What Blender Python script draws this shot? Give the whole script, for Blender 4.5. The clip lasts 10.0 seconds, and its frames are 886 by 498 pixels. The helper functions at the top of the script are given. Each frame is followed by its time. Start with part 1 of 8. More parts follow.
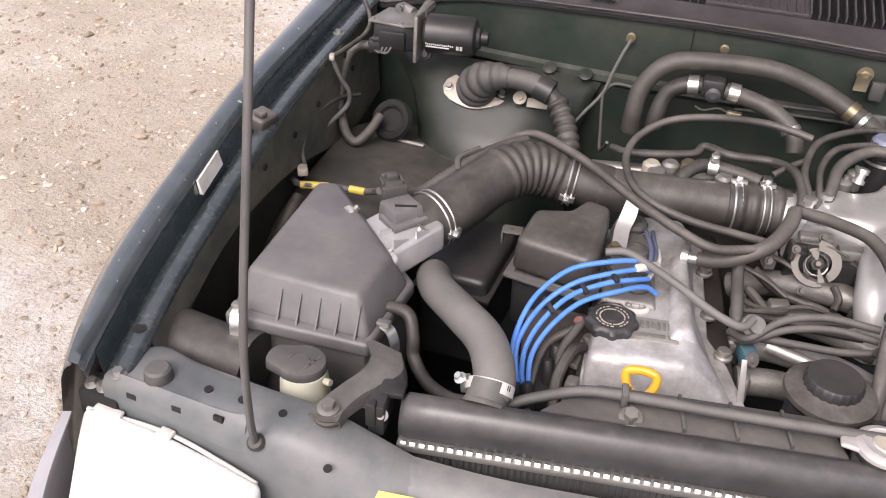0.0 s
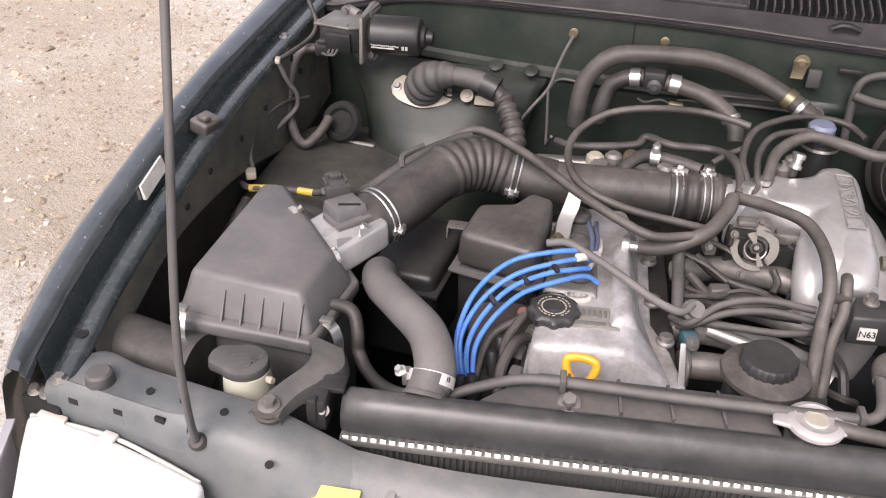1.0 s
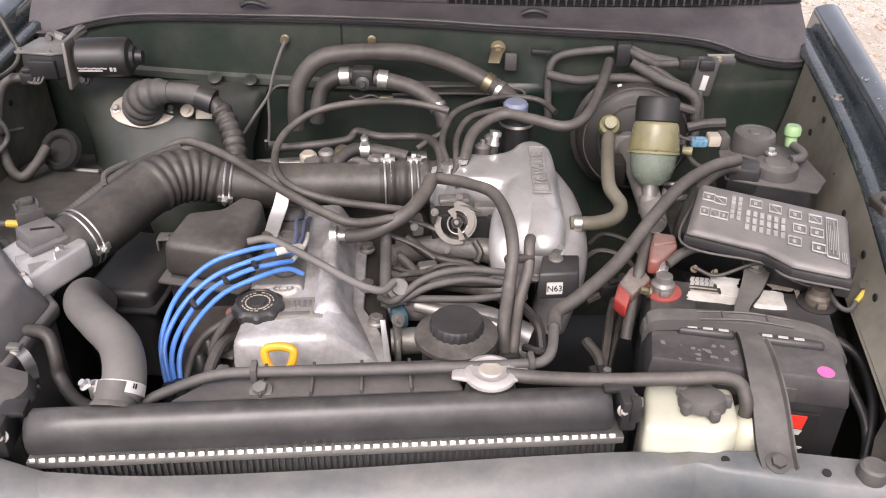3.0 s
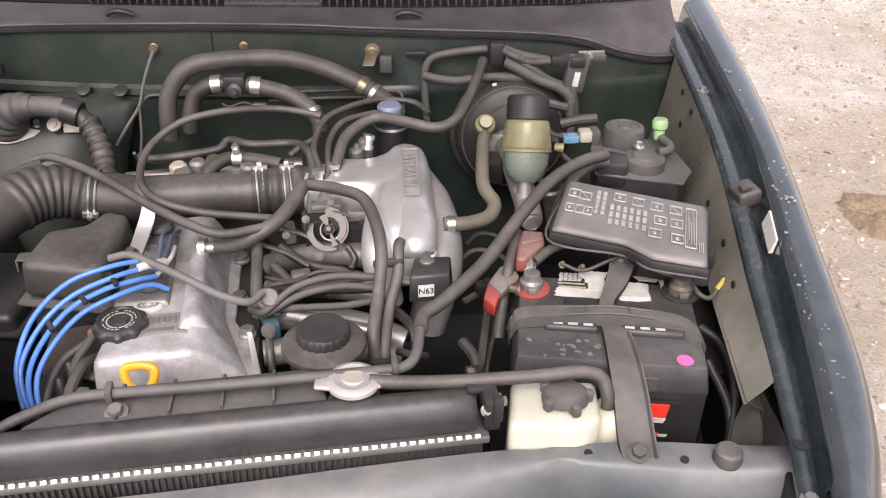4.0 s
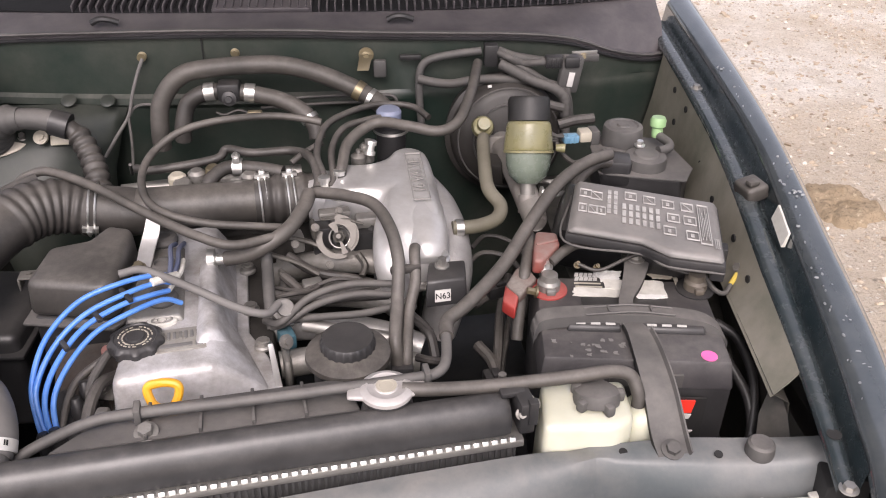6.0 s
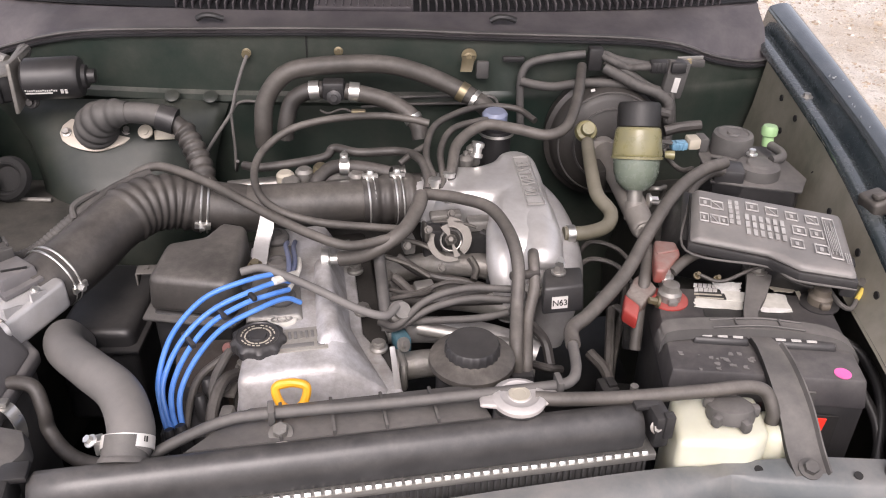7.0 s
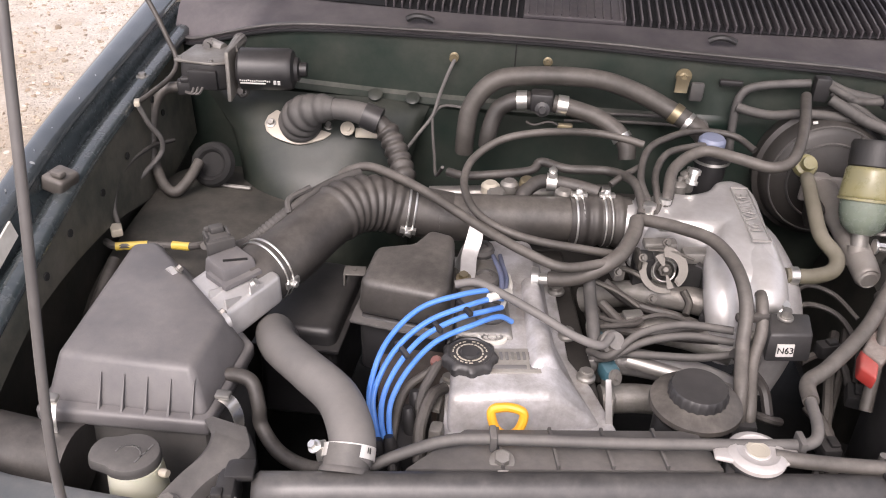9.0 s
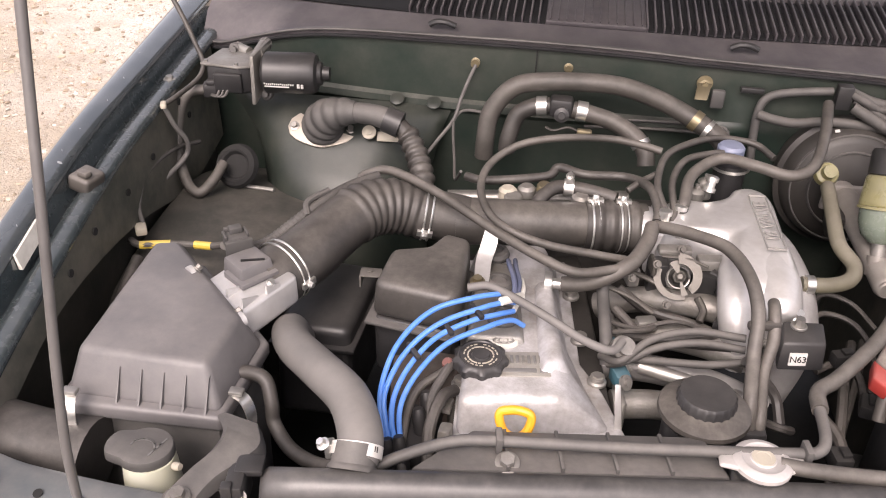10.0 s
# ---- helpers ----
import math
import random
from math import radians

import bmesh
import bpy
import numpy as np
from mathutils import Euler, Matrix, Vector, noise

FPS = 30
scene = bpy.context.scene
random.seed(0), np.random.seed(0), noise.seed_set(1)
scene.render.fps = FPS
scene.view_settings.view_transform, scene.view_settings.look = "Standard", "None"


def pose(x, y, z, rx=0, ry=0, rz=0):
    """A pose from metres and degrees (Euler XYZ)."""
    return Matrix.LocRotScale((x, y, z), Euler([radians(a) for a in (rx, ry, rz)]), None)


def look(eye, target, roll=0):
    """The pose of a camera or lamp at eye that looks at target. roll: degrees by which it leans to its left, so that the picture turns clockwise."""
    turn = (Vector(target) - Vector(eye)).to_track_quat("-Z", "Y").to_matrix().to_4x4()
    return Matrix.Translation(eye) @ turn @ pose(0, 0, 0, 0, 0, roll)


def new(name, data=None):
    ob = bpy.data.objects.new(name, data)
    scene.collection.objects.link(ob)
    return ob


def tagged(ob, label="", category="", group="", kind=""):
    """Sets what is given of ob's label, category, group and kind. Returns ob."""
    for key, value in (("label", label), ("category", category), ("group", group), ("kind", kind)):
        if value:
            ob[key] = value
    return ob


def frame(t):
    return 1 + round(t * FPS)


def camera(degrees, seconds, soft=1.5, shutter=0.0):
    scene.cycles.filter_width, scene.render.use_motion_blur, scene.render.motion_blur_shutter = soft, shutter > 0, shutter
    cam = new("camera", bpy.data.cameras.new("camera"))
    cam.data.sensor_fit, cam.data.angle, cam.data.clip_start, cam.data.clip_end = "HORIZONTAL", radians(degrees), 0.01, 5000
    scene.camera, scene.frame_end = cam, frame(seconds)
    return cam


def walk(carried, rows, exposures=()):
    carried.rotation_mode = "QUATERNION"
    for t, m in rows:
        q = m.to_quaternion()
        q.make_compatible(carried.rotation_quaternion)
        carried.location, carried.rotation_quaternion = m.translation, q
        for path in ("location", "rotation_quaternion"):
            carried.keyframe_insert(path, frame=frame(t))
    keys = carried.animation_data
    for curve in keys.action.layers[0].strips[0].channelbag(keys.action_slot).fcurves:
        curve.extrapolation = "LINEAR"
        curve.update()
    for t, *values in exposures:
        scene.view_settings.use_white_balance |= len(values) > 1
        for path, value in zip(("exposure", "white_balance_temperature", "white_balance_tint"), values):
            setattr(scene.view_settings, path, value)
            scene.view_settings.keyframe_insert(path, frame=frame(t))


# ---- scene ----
cam = camera(53.4, 10.0, soft=1.1)
PATH = [
    (0, (-0.096, -0.058, 1.675), (-0.564, 1.523, 0.544), 2.8),
    (0.5, (-0.078, -0.063, 1.673), (-0.55, 1.524, 0.55), 2.2),
    (1, (-0.04, -0.06, 1.673), (-0.468, 1.54, 0.553), 1.7),
    (1.5, (0.01, -0.061, 1.669), (-0.341, 1.568, 0.562), 1.4),
    (2, (0.062, -0.07, 1.664), (-0.198, 1.587, 0.575), 1.6),
    (2.5, (0.119, -0.07, 1.663), (-0.063, 1.606, 0.588), 0.9),
    (3, (0.175, -0.07, 1.656), (0.076, 1.616, 0.585), 0.7),
    (4.5, (0.276, -0.052, 1.661), (0.403, 1.633, 0.591), 0.8),
    (5, (0.272, -0.05, 1.661), (0.444, 1.632, 0.593), 0.7),
    (5.5, (0.23, -0.05, 1.661), (0.414, 1.632, 0.594), 1.1),
    (7, (0.045, -0.021, 1.659), (0.149, 1.664, 0.586), 1.5),
    (7.5, (-0.008, -0.007, 1.659), (0.051, 1.678, 0.583), 1.8),
    (8, (-0.056, 0.004, 1.658), (-0.048, 1.687, 0.577), 2.2),
    (8.5, (-0.089, 0.018, 1.653), (-0.153, 1.7, 0.574), 2.4),
    (9, (-0.105, 0.027, 1.651), (-0.246, 1.707, 0.575), 2.6),
    (9.5, (-0.098, 0.024, 1.657), (-0.298, 1.7, 0.584), 2.5),
    (10, (-0.078, 0.018, 1.66), (-0.294, 1.693, 0.587), 2.1),
]
walk(cam, [(t, look(eye, target, roll)) for t, eye, target, roll in PATH],
     exposures=[(0.0, 0.76, 6600, 20), (3.0, 0.78, 6600, 20), (5.0, 0.69, 6600, 20), (7.0, 0.70, 6600, 20), (8.5, 0.78, 6600, 20), (9.3, 0.90, 6750, 21), (10.0, 1.0, 6950, 22)])

# ---- light: bright overcast sky ----
SUN_UP, SUN_TURN = radians(47), radians(188)
world = bpy.data.worlds.new("sky")
scene.world = world
world.use_nodes = True
wn = world.node_tree.nodes
sky = wn.new("ShaderNodeTexSky")
sky.sky_type, sky.sun_disc = "NISHITA", False
sky.sun_elevation, sky.sun_rotation = SUN_UP, SUN_TURN
sky.air_density, sky.dust_density = 1.0, 4.0
soften = wn.new("ShaderNodeHueSaturation")
soften.inputs["Saturation"].default_value = 0.35
world.node_tree.links.new(sky.outputs[0], soften.inputs["Color"])
world.node_tree.links.new(soften.outputs[0], wn["Background"].inputs[0])
wn["Background"].inputs[1].default_value = 0.165
sun = new("sun", bpy.data.lights.new("sun", "SUN"))
sun.data.energy, sun.data.angle, sun.data.color = 0.95, radians(30), (1.0, 0.96, 0.91)
sun_way = Vector((math.sin(SUN_TURN) * math.cos(SUN_UP), math.cos(SUN_TURN) * math.cos(SUN_UP), math.sin(SUN_UP)))
sun.matrix_basis = look(sun_way * 20, (0, 0, 0))


# ---- materials ----
DUST = (0.30, 0.272, 0.243)


def surface(name, base, rough=0.55, metal=0.0, dust=0.25, fine=260.0, bump=0.12, second=None, patch=7.0, coat=0.0, sub=0.0):
    """A worn surface: base colour, a second tone in patches, dust that settles more on what faces up, fine grain."""
    m = bpy.data.materials.new(name)
    m.use_nodes = True
    n, l = m.node_tree.nodes, m.node_tree.links
    b = n["Principled BSDF"]
    co = n.new("ShaderNodeTexCoord")
    big = n.new("ShaderNodeTexNoise")
    big.inputs["Scale"].default_value, big.inputs["Detail"].default_value, big.inputs["Roughness"].default_value = patch, 6.0, 0.62
    small = n.new("ShaderNodeTexNoise")
    small.inputs["Scale"].default_value, small.inputs["Detail"].default_value = fine, 3.0
    for t in (big, small):
        l.new(co.outputs["Object"], t.inputs["Vector"])
    second = second or tuple(min(1.0, c * 1.45 + 0.008) for c in base)
    tone = n.new("ShaderNodeMix")
    tone.data_type = "RGBA"
    tone.inputs["A"].default_value, tone.inputs["B"].default_value = (*base, 1), (*second, 1)
    ramp = n.new("ShaderNodeMapRange")
    ramp.inputs["From Min"].default_value, ramp.inputs["From Max"].default_value = 0.36, 0.66
    l.new(big.outputs["Fac"], ramp.inputs["Value"])
    l.new(ramp.outputs[0], tone.inputs["Factor"])
    geo = n.new("ShaderNodeNewGeometry")
    up = n.new("ShaderNodeSeparateXYZ")
    l.new(geo.outputs["Normal"], up.inputs[0])
    lift = n.new("ShaderNodeMapRange")
    lift.inputs["From Min"].default_value, lift.inputs["From Max"].default_value = -0.2, 1.0
    lift.inputs["To Min"].default_value, lift.inputs["To Max"].default_value = 0.10 * dust, dust
    l.new(up.outputs["Z"], lift.inputs["Value"])
    mid = n.new("ShaderNodeTexNoise")
    mid.inputs["Scale"].default_value, mid.inputs["Detail"].default_value, mid.inputs["Roughness"].default_value = patch * 5.5, 8.0, 0.7
    l.new(co.outputs["Object"], mid.inputs["Vector"])
    coarse = n.new("ShaderNodeMapRange")
    coarse.inputs["From Min"].default_value, coarse.inputs["From Max"].default_value = 0.34, 0.68
    coarse.inputs["To Min"].default_value, coarse.inputs["To Max"].default_value = 0.42, 1.10
    l.new(big.outputs["Fac"], coarse.inputs["Value"])
    speck = n.new("ShaderNodeMapRange")
    speck.inputs["From Min"].default_value, speck.inputs["From Max"].default_value = 0.36, 0.66
    speck.inputs["To Min"].default_value, speck.inputs["To Max"].default_value = 0.68, 1.32
    l.new(mid.outputs["Fac"], speck.inputs["Value"])
    both = n.new("ShaderNodeMath")
    both.operation = "MULTIPLY"
    l.new(coarse.outputs[0], both.inputs[0])
    l.new(speck.outputs[0], both.inputs[1])
    amount = n.new("ShaderNodeMath")
    amount.operation, amount.use_clamp = "MULTIPLY", True
    l.new(lift.outputs[0], amount.inputs[0])
    l.new(both.outputs[0], amount.inputs[1])
    dusty = n.new("ShaderNodeMix")
    dusty.data_type = "RGBA"
    dusty.inputs["B"].default_value = (*DUST, 1)
    l.new(amount.outputs[0], dusty.inputs["Factor"])
    l.new(tone.outputs["Result"], dusty.inputs["A"])
    l.new(dusty.outputs["Result"], b.inputs["Base Color"])
    rr = n.new("ShaderNodeMapRange")
    rr.inputs["To Min"].default_value, rr.inputs["To Max"].default_value = max(0.05, rough - 0.12), min(1.0, rough + 0.15)
    l.new(mid.outputs["Fac"], rr.inputs["Value"])
    l.new(rr.outputs[0], b.inputs["Roughness"])
    b.inputs["Metallic"].default_value = metal
    b.inputs["Coat Weight"].default_value = coat
    if sub:
        b.inputs["Subsurface Weight"].default_value = sub
        b.inputs["Subsurface Radius"].default_value = (0.02, 0.018, 0.012)
    if bump:
        relief = n.new("ShaderNodeBump")
        relief.inputs["Strength"].default_value, relief.inputs["Distance"].default_value = bump, 0.002
        l.new(small.outputs["Fac"], relief.inputs["Height"])
        l.new(relief.outputs[0], b.inputs["Normal"])
    return m


# Wing green for the outer skin, without the sheen painted into the top.
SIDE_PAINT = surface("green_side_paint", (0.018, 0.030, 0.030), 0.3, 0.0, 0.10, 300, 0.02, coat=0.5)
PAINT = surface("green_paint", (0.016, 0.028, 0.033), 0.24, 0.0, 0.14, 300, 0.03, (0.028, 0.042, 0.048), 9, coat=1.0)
# Firewall green darkened for the footwell bulge, standing in for shade under the hood.
BAY_PAINT = surface("darkened_bay_paint", (0.008, 0.015, 0.012), 0.44, 0.0, 0.10, 220, 0.05, (0.024, 0.030, 0.023), 8)
# Wing green made paler to stand in for sky sheen on the scuffed top.
RIM_PAINT = surface("scuffed_skylit_paint", (0.100, 0.122, 0.135), 0.2, 0.6, 0.14, 240, 0.02, (0.135, 0.158, 0.170), 22, coat=1.0)
SUPPORT_PAINT = surface("dusty_support_paint", (0.072, 0.088, 0.094), 0.42, 0.0, 0.42, 220, 0.08, (0.130, 0.140, 0.142), 7)
COWL_PLASTIC = surface("cowl_plastic", (0.050, 0.044, 0.050), 0.46, 0.0, 0.20, 320, 0.1, (0.085, 0.076, 0.082), 9)
FIREWALL_PAINT = surface("dusty_firewall_paint", (0.010, 0.023, 0.018), 0.34, 0.0, 0.38, 220, 0.06, (0.028, 0.038, 0.030), 6)
# Black that stands in for shade in the gaps of the cowl.
GAP_SHADE = surface("gap_shade", (0.006, 0.006, 0.007), 0.9, 0.0, 0.0)
# The left inner panel takes a darker, more mottled tone than the right.
LEFT_WING = surface("left_inner_wing", (0.048, 0.054, 0.043), 0.55, 0.0, 0.35, 160, 0.15, (0.115, 0.108, 0.086), 16)
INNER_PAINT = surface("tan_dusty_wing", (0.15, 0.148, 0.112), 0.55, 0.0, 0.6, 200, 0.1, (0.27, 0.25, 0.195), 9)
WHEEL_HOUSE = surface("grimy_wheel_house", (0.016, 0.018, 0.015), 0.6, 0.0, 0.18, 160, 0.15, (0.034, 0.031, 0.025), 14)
UNDERSIDE = surface("dark_underside", (0.006, 0.006, 0.006), 0.85, 0.0, 0.03)
GREY_PLASTIC = surface("grey_plastic", (0.098, 0.095, 0.098), 0.42, 0.0, 0.26, 500, 0.10, (0.135, 0.130, 0.132), 10)
BLACK_PLASTIC = surface("black_plastic", (0.013, 0.013, 0.014), 0.40, 0.0, 0.11, 420, 0.08)
TANK_PLASTIC = surface("tank_plastic", (0.022, 0.0225, 0.024), 0.33, 0.0, 0.20, 420, 0.05, (0.040, 0.041, 0.043), 12)
DUSTY_PLASTIC = surface("dusty_plastic", (0.045, 0.044, 0.043), 0.6, 0.0, 0.34, 400, 0.08)
RUBBER = surface("grey_rubber", (0.036, 0.033, 0.029), 0.52, 0.0, 0.34, 380, 0.08, (0.058, 0.052, 0.046), 11)
DARK_RUBBER = surface("dark_rubber", (0.020, 0.018, 0.017), 0.48, 0.0, 0.27, 380, 0.08, (0.036, 0.033, 0.03), 12)
HOSE = surface("radiator_hose_rubber", (0.11, 0.105, 0.10), 0.6, 0.0, 0.25, 300, 0.06)
WIRE = surface("wire_loom", (0.04, 0.038, 0.036), 0.65, 0.0, 0.28, 400, 0.08)
CAST = surface("cast_aluminium", (0.62, 0.61, 0.60), 0.34, 0.45, 0.22, 420, 0.12, (0.50, 0.485, 0.47), 14)
COVER_CAST = surface("chalky_cast_cover", (0.66, 0.65, 0.66), 0.46, 0.3, 0.34, 380, 0.3, (0.30, 0.285, 0.27), 19)
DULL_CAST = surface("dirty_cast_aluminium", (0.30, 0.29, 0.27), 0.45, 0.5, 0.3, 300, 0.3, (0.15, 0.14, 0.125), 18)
STEEL = surface("bright_steel", (0.68, 0.67, 0.64), 0.3, 0.9, 0.1, 300, 0.05)
DULL_STEEL = surface("dull_steel", (0.32, 0.31, 0.29), 0.45, 0.8, 0.3, 300, 0.1)
ROD_STEEL = surface("painted_rod", (0.09, 0.088, 0.088), 0.4, 0.3, 0.2, 300, 0.06)
ZINC = surface("yellow_zinc", (0.20, 0.165, 0.095), 0.4, 0.7, 0.4, 300, 0.1)
IRON = surface("oily_iron", (0.020, 0.018, 0.016), 0.55, 0.2, 0.10, 120, 0.3)
BLUE = surface("blue_ignition_wire", (0.045, 0.195, 0.62), 0.35, 0.0, 0.10, 400, 0.02, (0.09, 0.27, 0.70), 16)
YELLOW = surface("yellow_plastic", (0.68, 0.33, 0.012), 0.4, 0.0, 0.08, 400, 0.02)
YELLOW_TAPE = surface("yellow_tape", (0.52, 0.38, 0.04), 0.5, 0.0, 0.3, 400, 0.02)
RED = surface("faded_red_plastic", (0.26, 0.05, 0.038), 0.5, 0.0, 0.55, 300, 0.05, (0.20, 0.115, 0.095), 18)
BRIGHT_RED = surface("red_print", (0.7, 0.03, 0.015), 0.5, 0.0, 0.05)
PINK = surface("pink_sticker", (0.80, 0.12, 0.34), 0.5, 0.0, 0.05)
MILKY = surface("milky_plastic", (0.62, 0.61, 0.50), 0.4, 0.0, 0.12, 300, 0.02, (0.54, 0.54, 0.42), 9, sub=0.25)
LAMP_WHITE = surface("headlight_white", (0.78, 0.765, 0.72), 0.25, 0.0, 0.10, 300, 0.01, (0.84, 0.83, 0.80), 9, coat=0.5)
CREAM = surface("cream_plastic", (0.40, 0.365, 0.29), 0.5, 0.0, 0.4, 300, 0.05)
AMBER_TANK = surface("yellowed_tank", (0.27, 0.245, 0.115), 0.28, 0.0, 0.16, 300, 0.02, (0.19, 0.18, 0.095), 16, sub=0.25)
GREEN_TANK = surface("greenish_tank", (0.19, 0.225, 0.18), 0.25, 0.0, 0.2, 300, 0.02, (0.13, 0.165, 0.13), 14, sub=0.25)
LIME = surface("lime_cap", (0.22, 0.37, 0.17), 0.4, 0.0, 0.25)
SKY_BLUE = surface("blue_connector", (0.13, 0.28, 0.40), 0.4, 0.0, 0.3)
PALE_BLUE = surface("pale_blue_cap", (0.17, 0.195, 0.28), 0.4, 0.0, 0.2)
WHITE = surface("white_print", (0.46, 0.45, 0.43), 0.5, 0.0, 0.3)
TAG = surface("paper_tag", (0.72, 0.70, 0.64), 0.6, 0.0, 0.2, 200, 0.02, (0.55, 0.53, 0.47), 30)
YELLOW_LABEL = surface("yellow_label", (0.80, 0.62, 0.10), 0.5, 0.0, 0.1)
ENGRAVED = surface("shaded_lettering", (0.16, 0.155, 0.15), 0.6, 0.3, 0.1)
GLASS_DARK = surface("dark_windscreen", (0.02, 0.024, 0.026), 0.08, 0.0, 0.05, 300, 0.0)
FIN = surface("radiator_fin", (0.10, 0.10, 0.10), 0.5, 0.5, 0.3, 300, 0.2)


def soil(name, dry, pale, damp):
    m = bpy.data.materials.new(name)
    m.use_nodes = True
    n, l = m.node_tree.nodes, m.node_tree.links
    b = n["Principled BSDF"]
    b.inputs["Roughness"].default_value = 0.95
    b.inputs["Specular IOR Level"].default_value = 0.15
    co = n.new("ShaderNodeTexCoord")
    def tex(scale, detail, rough=0.6):
        t = n.new("ShaderNodeTexNoise")
        t.inputs["Scale"].default_value, t.inputs["Detail"].default_value, t.inputs["Roughness"].default_value = scale, detail, rough
        l.new(co.outputs["Object"], t.inputs["Vector"])
        return t
    wide, mid, grit = tex(0.55, 6), tex(6.0, 9, 0.72), tex(70.0, 6, 0.75)
    def blend(fac, lo, hi, a, colour):
        r = n.new("ShaderNodeMapRange")
        r.inputs["From Min"].default_value, r.inputs["From Max"].default_value = lo, hi
        l.new(fac.outputs["Fac"], r.inputs["Value"])
        x = n.new("ShaderNodeMix")
        x.data_type = "RGBA"
        l.new(r.outputs[0], x.inputs["Factor"])
        if isinstance(a, tuple):
            x.inputs["A"].default_value = (*a, 1)
        else:
            l.new(a.outputs["Result"], x.inputs["A"])
        x.inputs["B"].default_value = (*colour, 1)
        return x
    c = blend(wide, 0.46, 0.60, dry, pale)
    c = blend(mid, 0.48, 0.78, c, damp)
    c = blend(grit, 0.51, 0.74, c, tuple(0.5 * v for v in dry))
    fleck = tex(24.0, 10, 0.85)
    c = blend(fleck, 0.57, 0.63, c, tuple(min(0.8, 1.28 * v) for v in pale))
    crumb = tex(31.0, 8, 0.8)
    c = blend(crumb, 0.58, 0.63, c, tuple(0.48 * v for v in dry))
    l.new(c.outputs["Result"], b.inputs["Base Color"])
    add = n.new("ShaderNodeMath")
    add.operation = "MULTIPLY_ADD"
    add.inputs[1].default_value = 0.35
    l.new(grit.outputs["Fac"], add.inputs[0])
    l.new(mid.outputs["Fac"], add.inputs[2])
    relief = n.new("ShaderNodeBump")
    relief.inputs["Strength"].default_value, relief.inputs["Distance"].default_value = 0.9, 0.035
    l.new(add.outputs[0], relief.inputs["Height"])
    l.new(relief.outputs[0], b.inputs["Normal"])
    return m


SOIL = soil("dry_soil", (0.545, 0.466, 0.372), (0.70, 0.655, 0.59), (0.42, 0.342, 0.252))
DAMP_SOIL = soil("damp_soil", (0.40, 0.31, 0.21), (0.46, 0.375, 0.27), (0.20, 0.145, 0.085))


def pebble_material():
    m = bpy.data.materials.new("pebbles")
    m.use_nodes = True
    n, l = m.node_tree.nodes, m.node_tree.links
    geo = n.new("ShaderNodeNewGeometry")
    ramp = n.new("ShaderNodeValToRGB")
    e = ramp.color_ramp.elements
    e[0].color, e[1].color = (0.27, 0.21, 0.15, 1), (0.70, 0.64, 0.56, 1)
    e.new(0.70).color = (0.50, 0.41, 0.31, 1)
    l.new(geo.outputs["Random Per Island"], ramp.inputs[0])
    l.new(ramp.outputs[0], n["Principled BSDF"].inputs["Base Color"])
    n["Principled BSDF"].inputs["Roughness"].default_value = 0.9
    return m


PEBBLE = pebble_material()


# ---- building helpers ----
def thing(name, at, label, category, group="", kind=""):
    ob = new(name)
    ob.empty_display_size = 0.05
    ob.location = at
    return tagged(ob, label, category, group, kind)


def finish(bm, name, sharp=0.62):
    bm.normal_update()
    for f in bm.faces:
        f.smooth = True
    for e in bm.edges:
        if len(e.link_faces) == 2 and e.calc_face_angle(0.0) > sharp:
            e.smooth = False
    me = bpy.data.meshes.new(name)
    bm.to_mesh(me)
    bm.free()
    return me


def hang(ob, parent):
    ob.parent = parent
    if parent.type == "EMPTY":
        ob.matrix_parent_inverse = Matrix.Translation(parent.location).inverted()
    return ob


def part(name, bm, material, parent, label="", sharp=0.62):
    me = finish(bm, name, sharp)
    me.materials.append(material)
    ob = hang(new(name, me), parent)
    return tagged(ob, label)


def single(name, bm, material, label, category, group="", kind="", sharp=0.62):
    me = finish(bm, name, sharp)
    me.materials.append(material)
    return tagged(new(name, me), label, category, group, kind)


def axis_pose(at, way, roll=0):
    """A pose whose z axis points along way."""
    return Matrix.Translation(at) @ Vector(way).to_track_quat("Z", "Y").to_matrix().to_4x4() @ pose(0, 0, 0, 0, 0, roll)


def bevelled(bm, verts, width, segments=2, angle=0.4):
    if width <= 0:
        return
    edges = {e for v in verts for e in v.link_edges}
    bm.normal_update()
    edges = [e for e in edges if len(e.link_faces) == 2 and e.calc_face_angle(0.0) > angle]
    bmesh.ops.bevel(bm, geom=edges, offset=width, segments=segments, profile=0.5, affect="EDGES", clamp_overlap=True)


def box(bm, at, size, turn=0.0, bevel=0.003, tilt=0.0, lean=0.0, segments=2):
    m = pose(*at, tilt, lean, turn) @ Matrix.Diagonal((*size, 1))
    made = bmesh.ops.create_cube(bm, size=1.0, matrix=m)
    bevelled(bm, made["verts"], bevel, segments)
    return bm


def hull(bm, low, high, bevel=0.004, segments=2):
    """A solid between two polygons with the same number of corners."""
    a = [bm.verts.new(p) for p in low]
    b = [bm.verts.new(p) for p in high]
    n = len(a)
    faces = [bm.faces.new(a[::-1]), bm.faces.new(b)]
    for i in range(n):
        faces.append(bm.faces.new((a[i], a[(i + 1) % n], b[(i + 1) % n], b[i])))
    bmesh.ops.recalc_face_normals(bm, faces=faces)
    bevelled(bm, a + b, bevel, segments)
    return bm


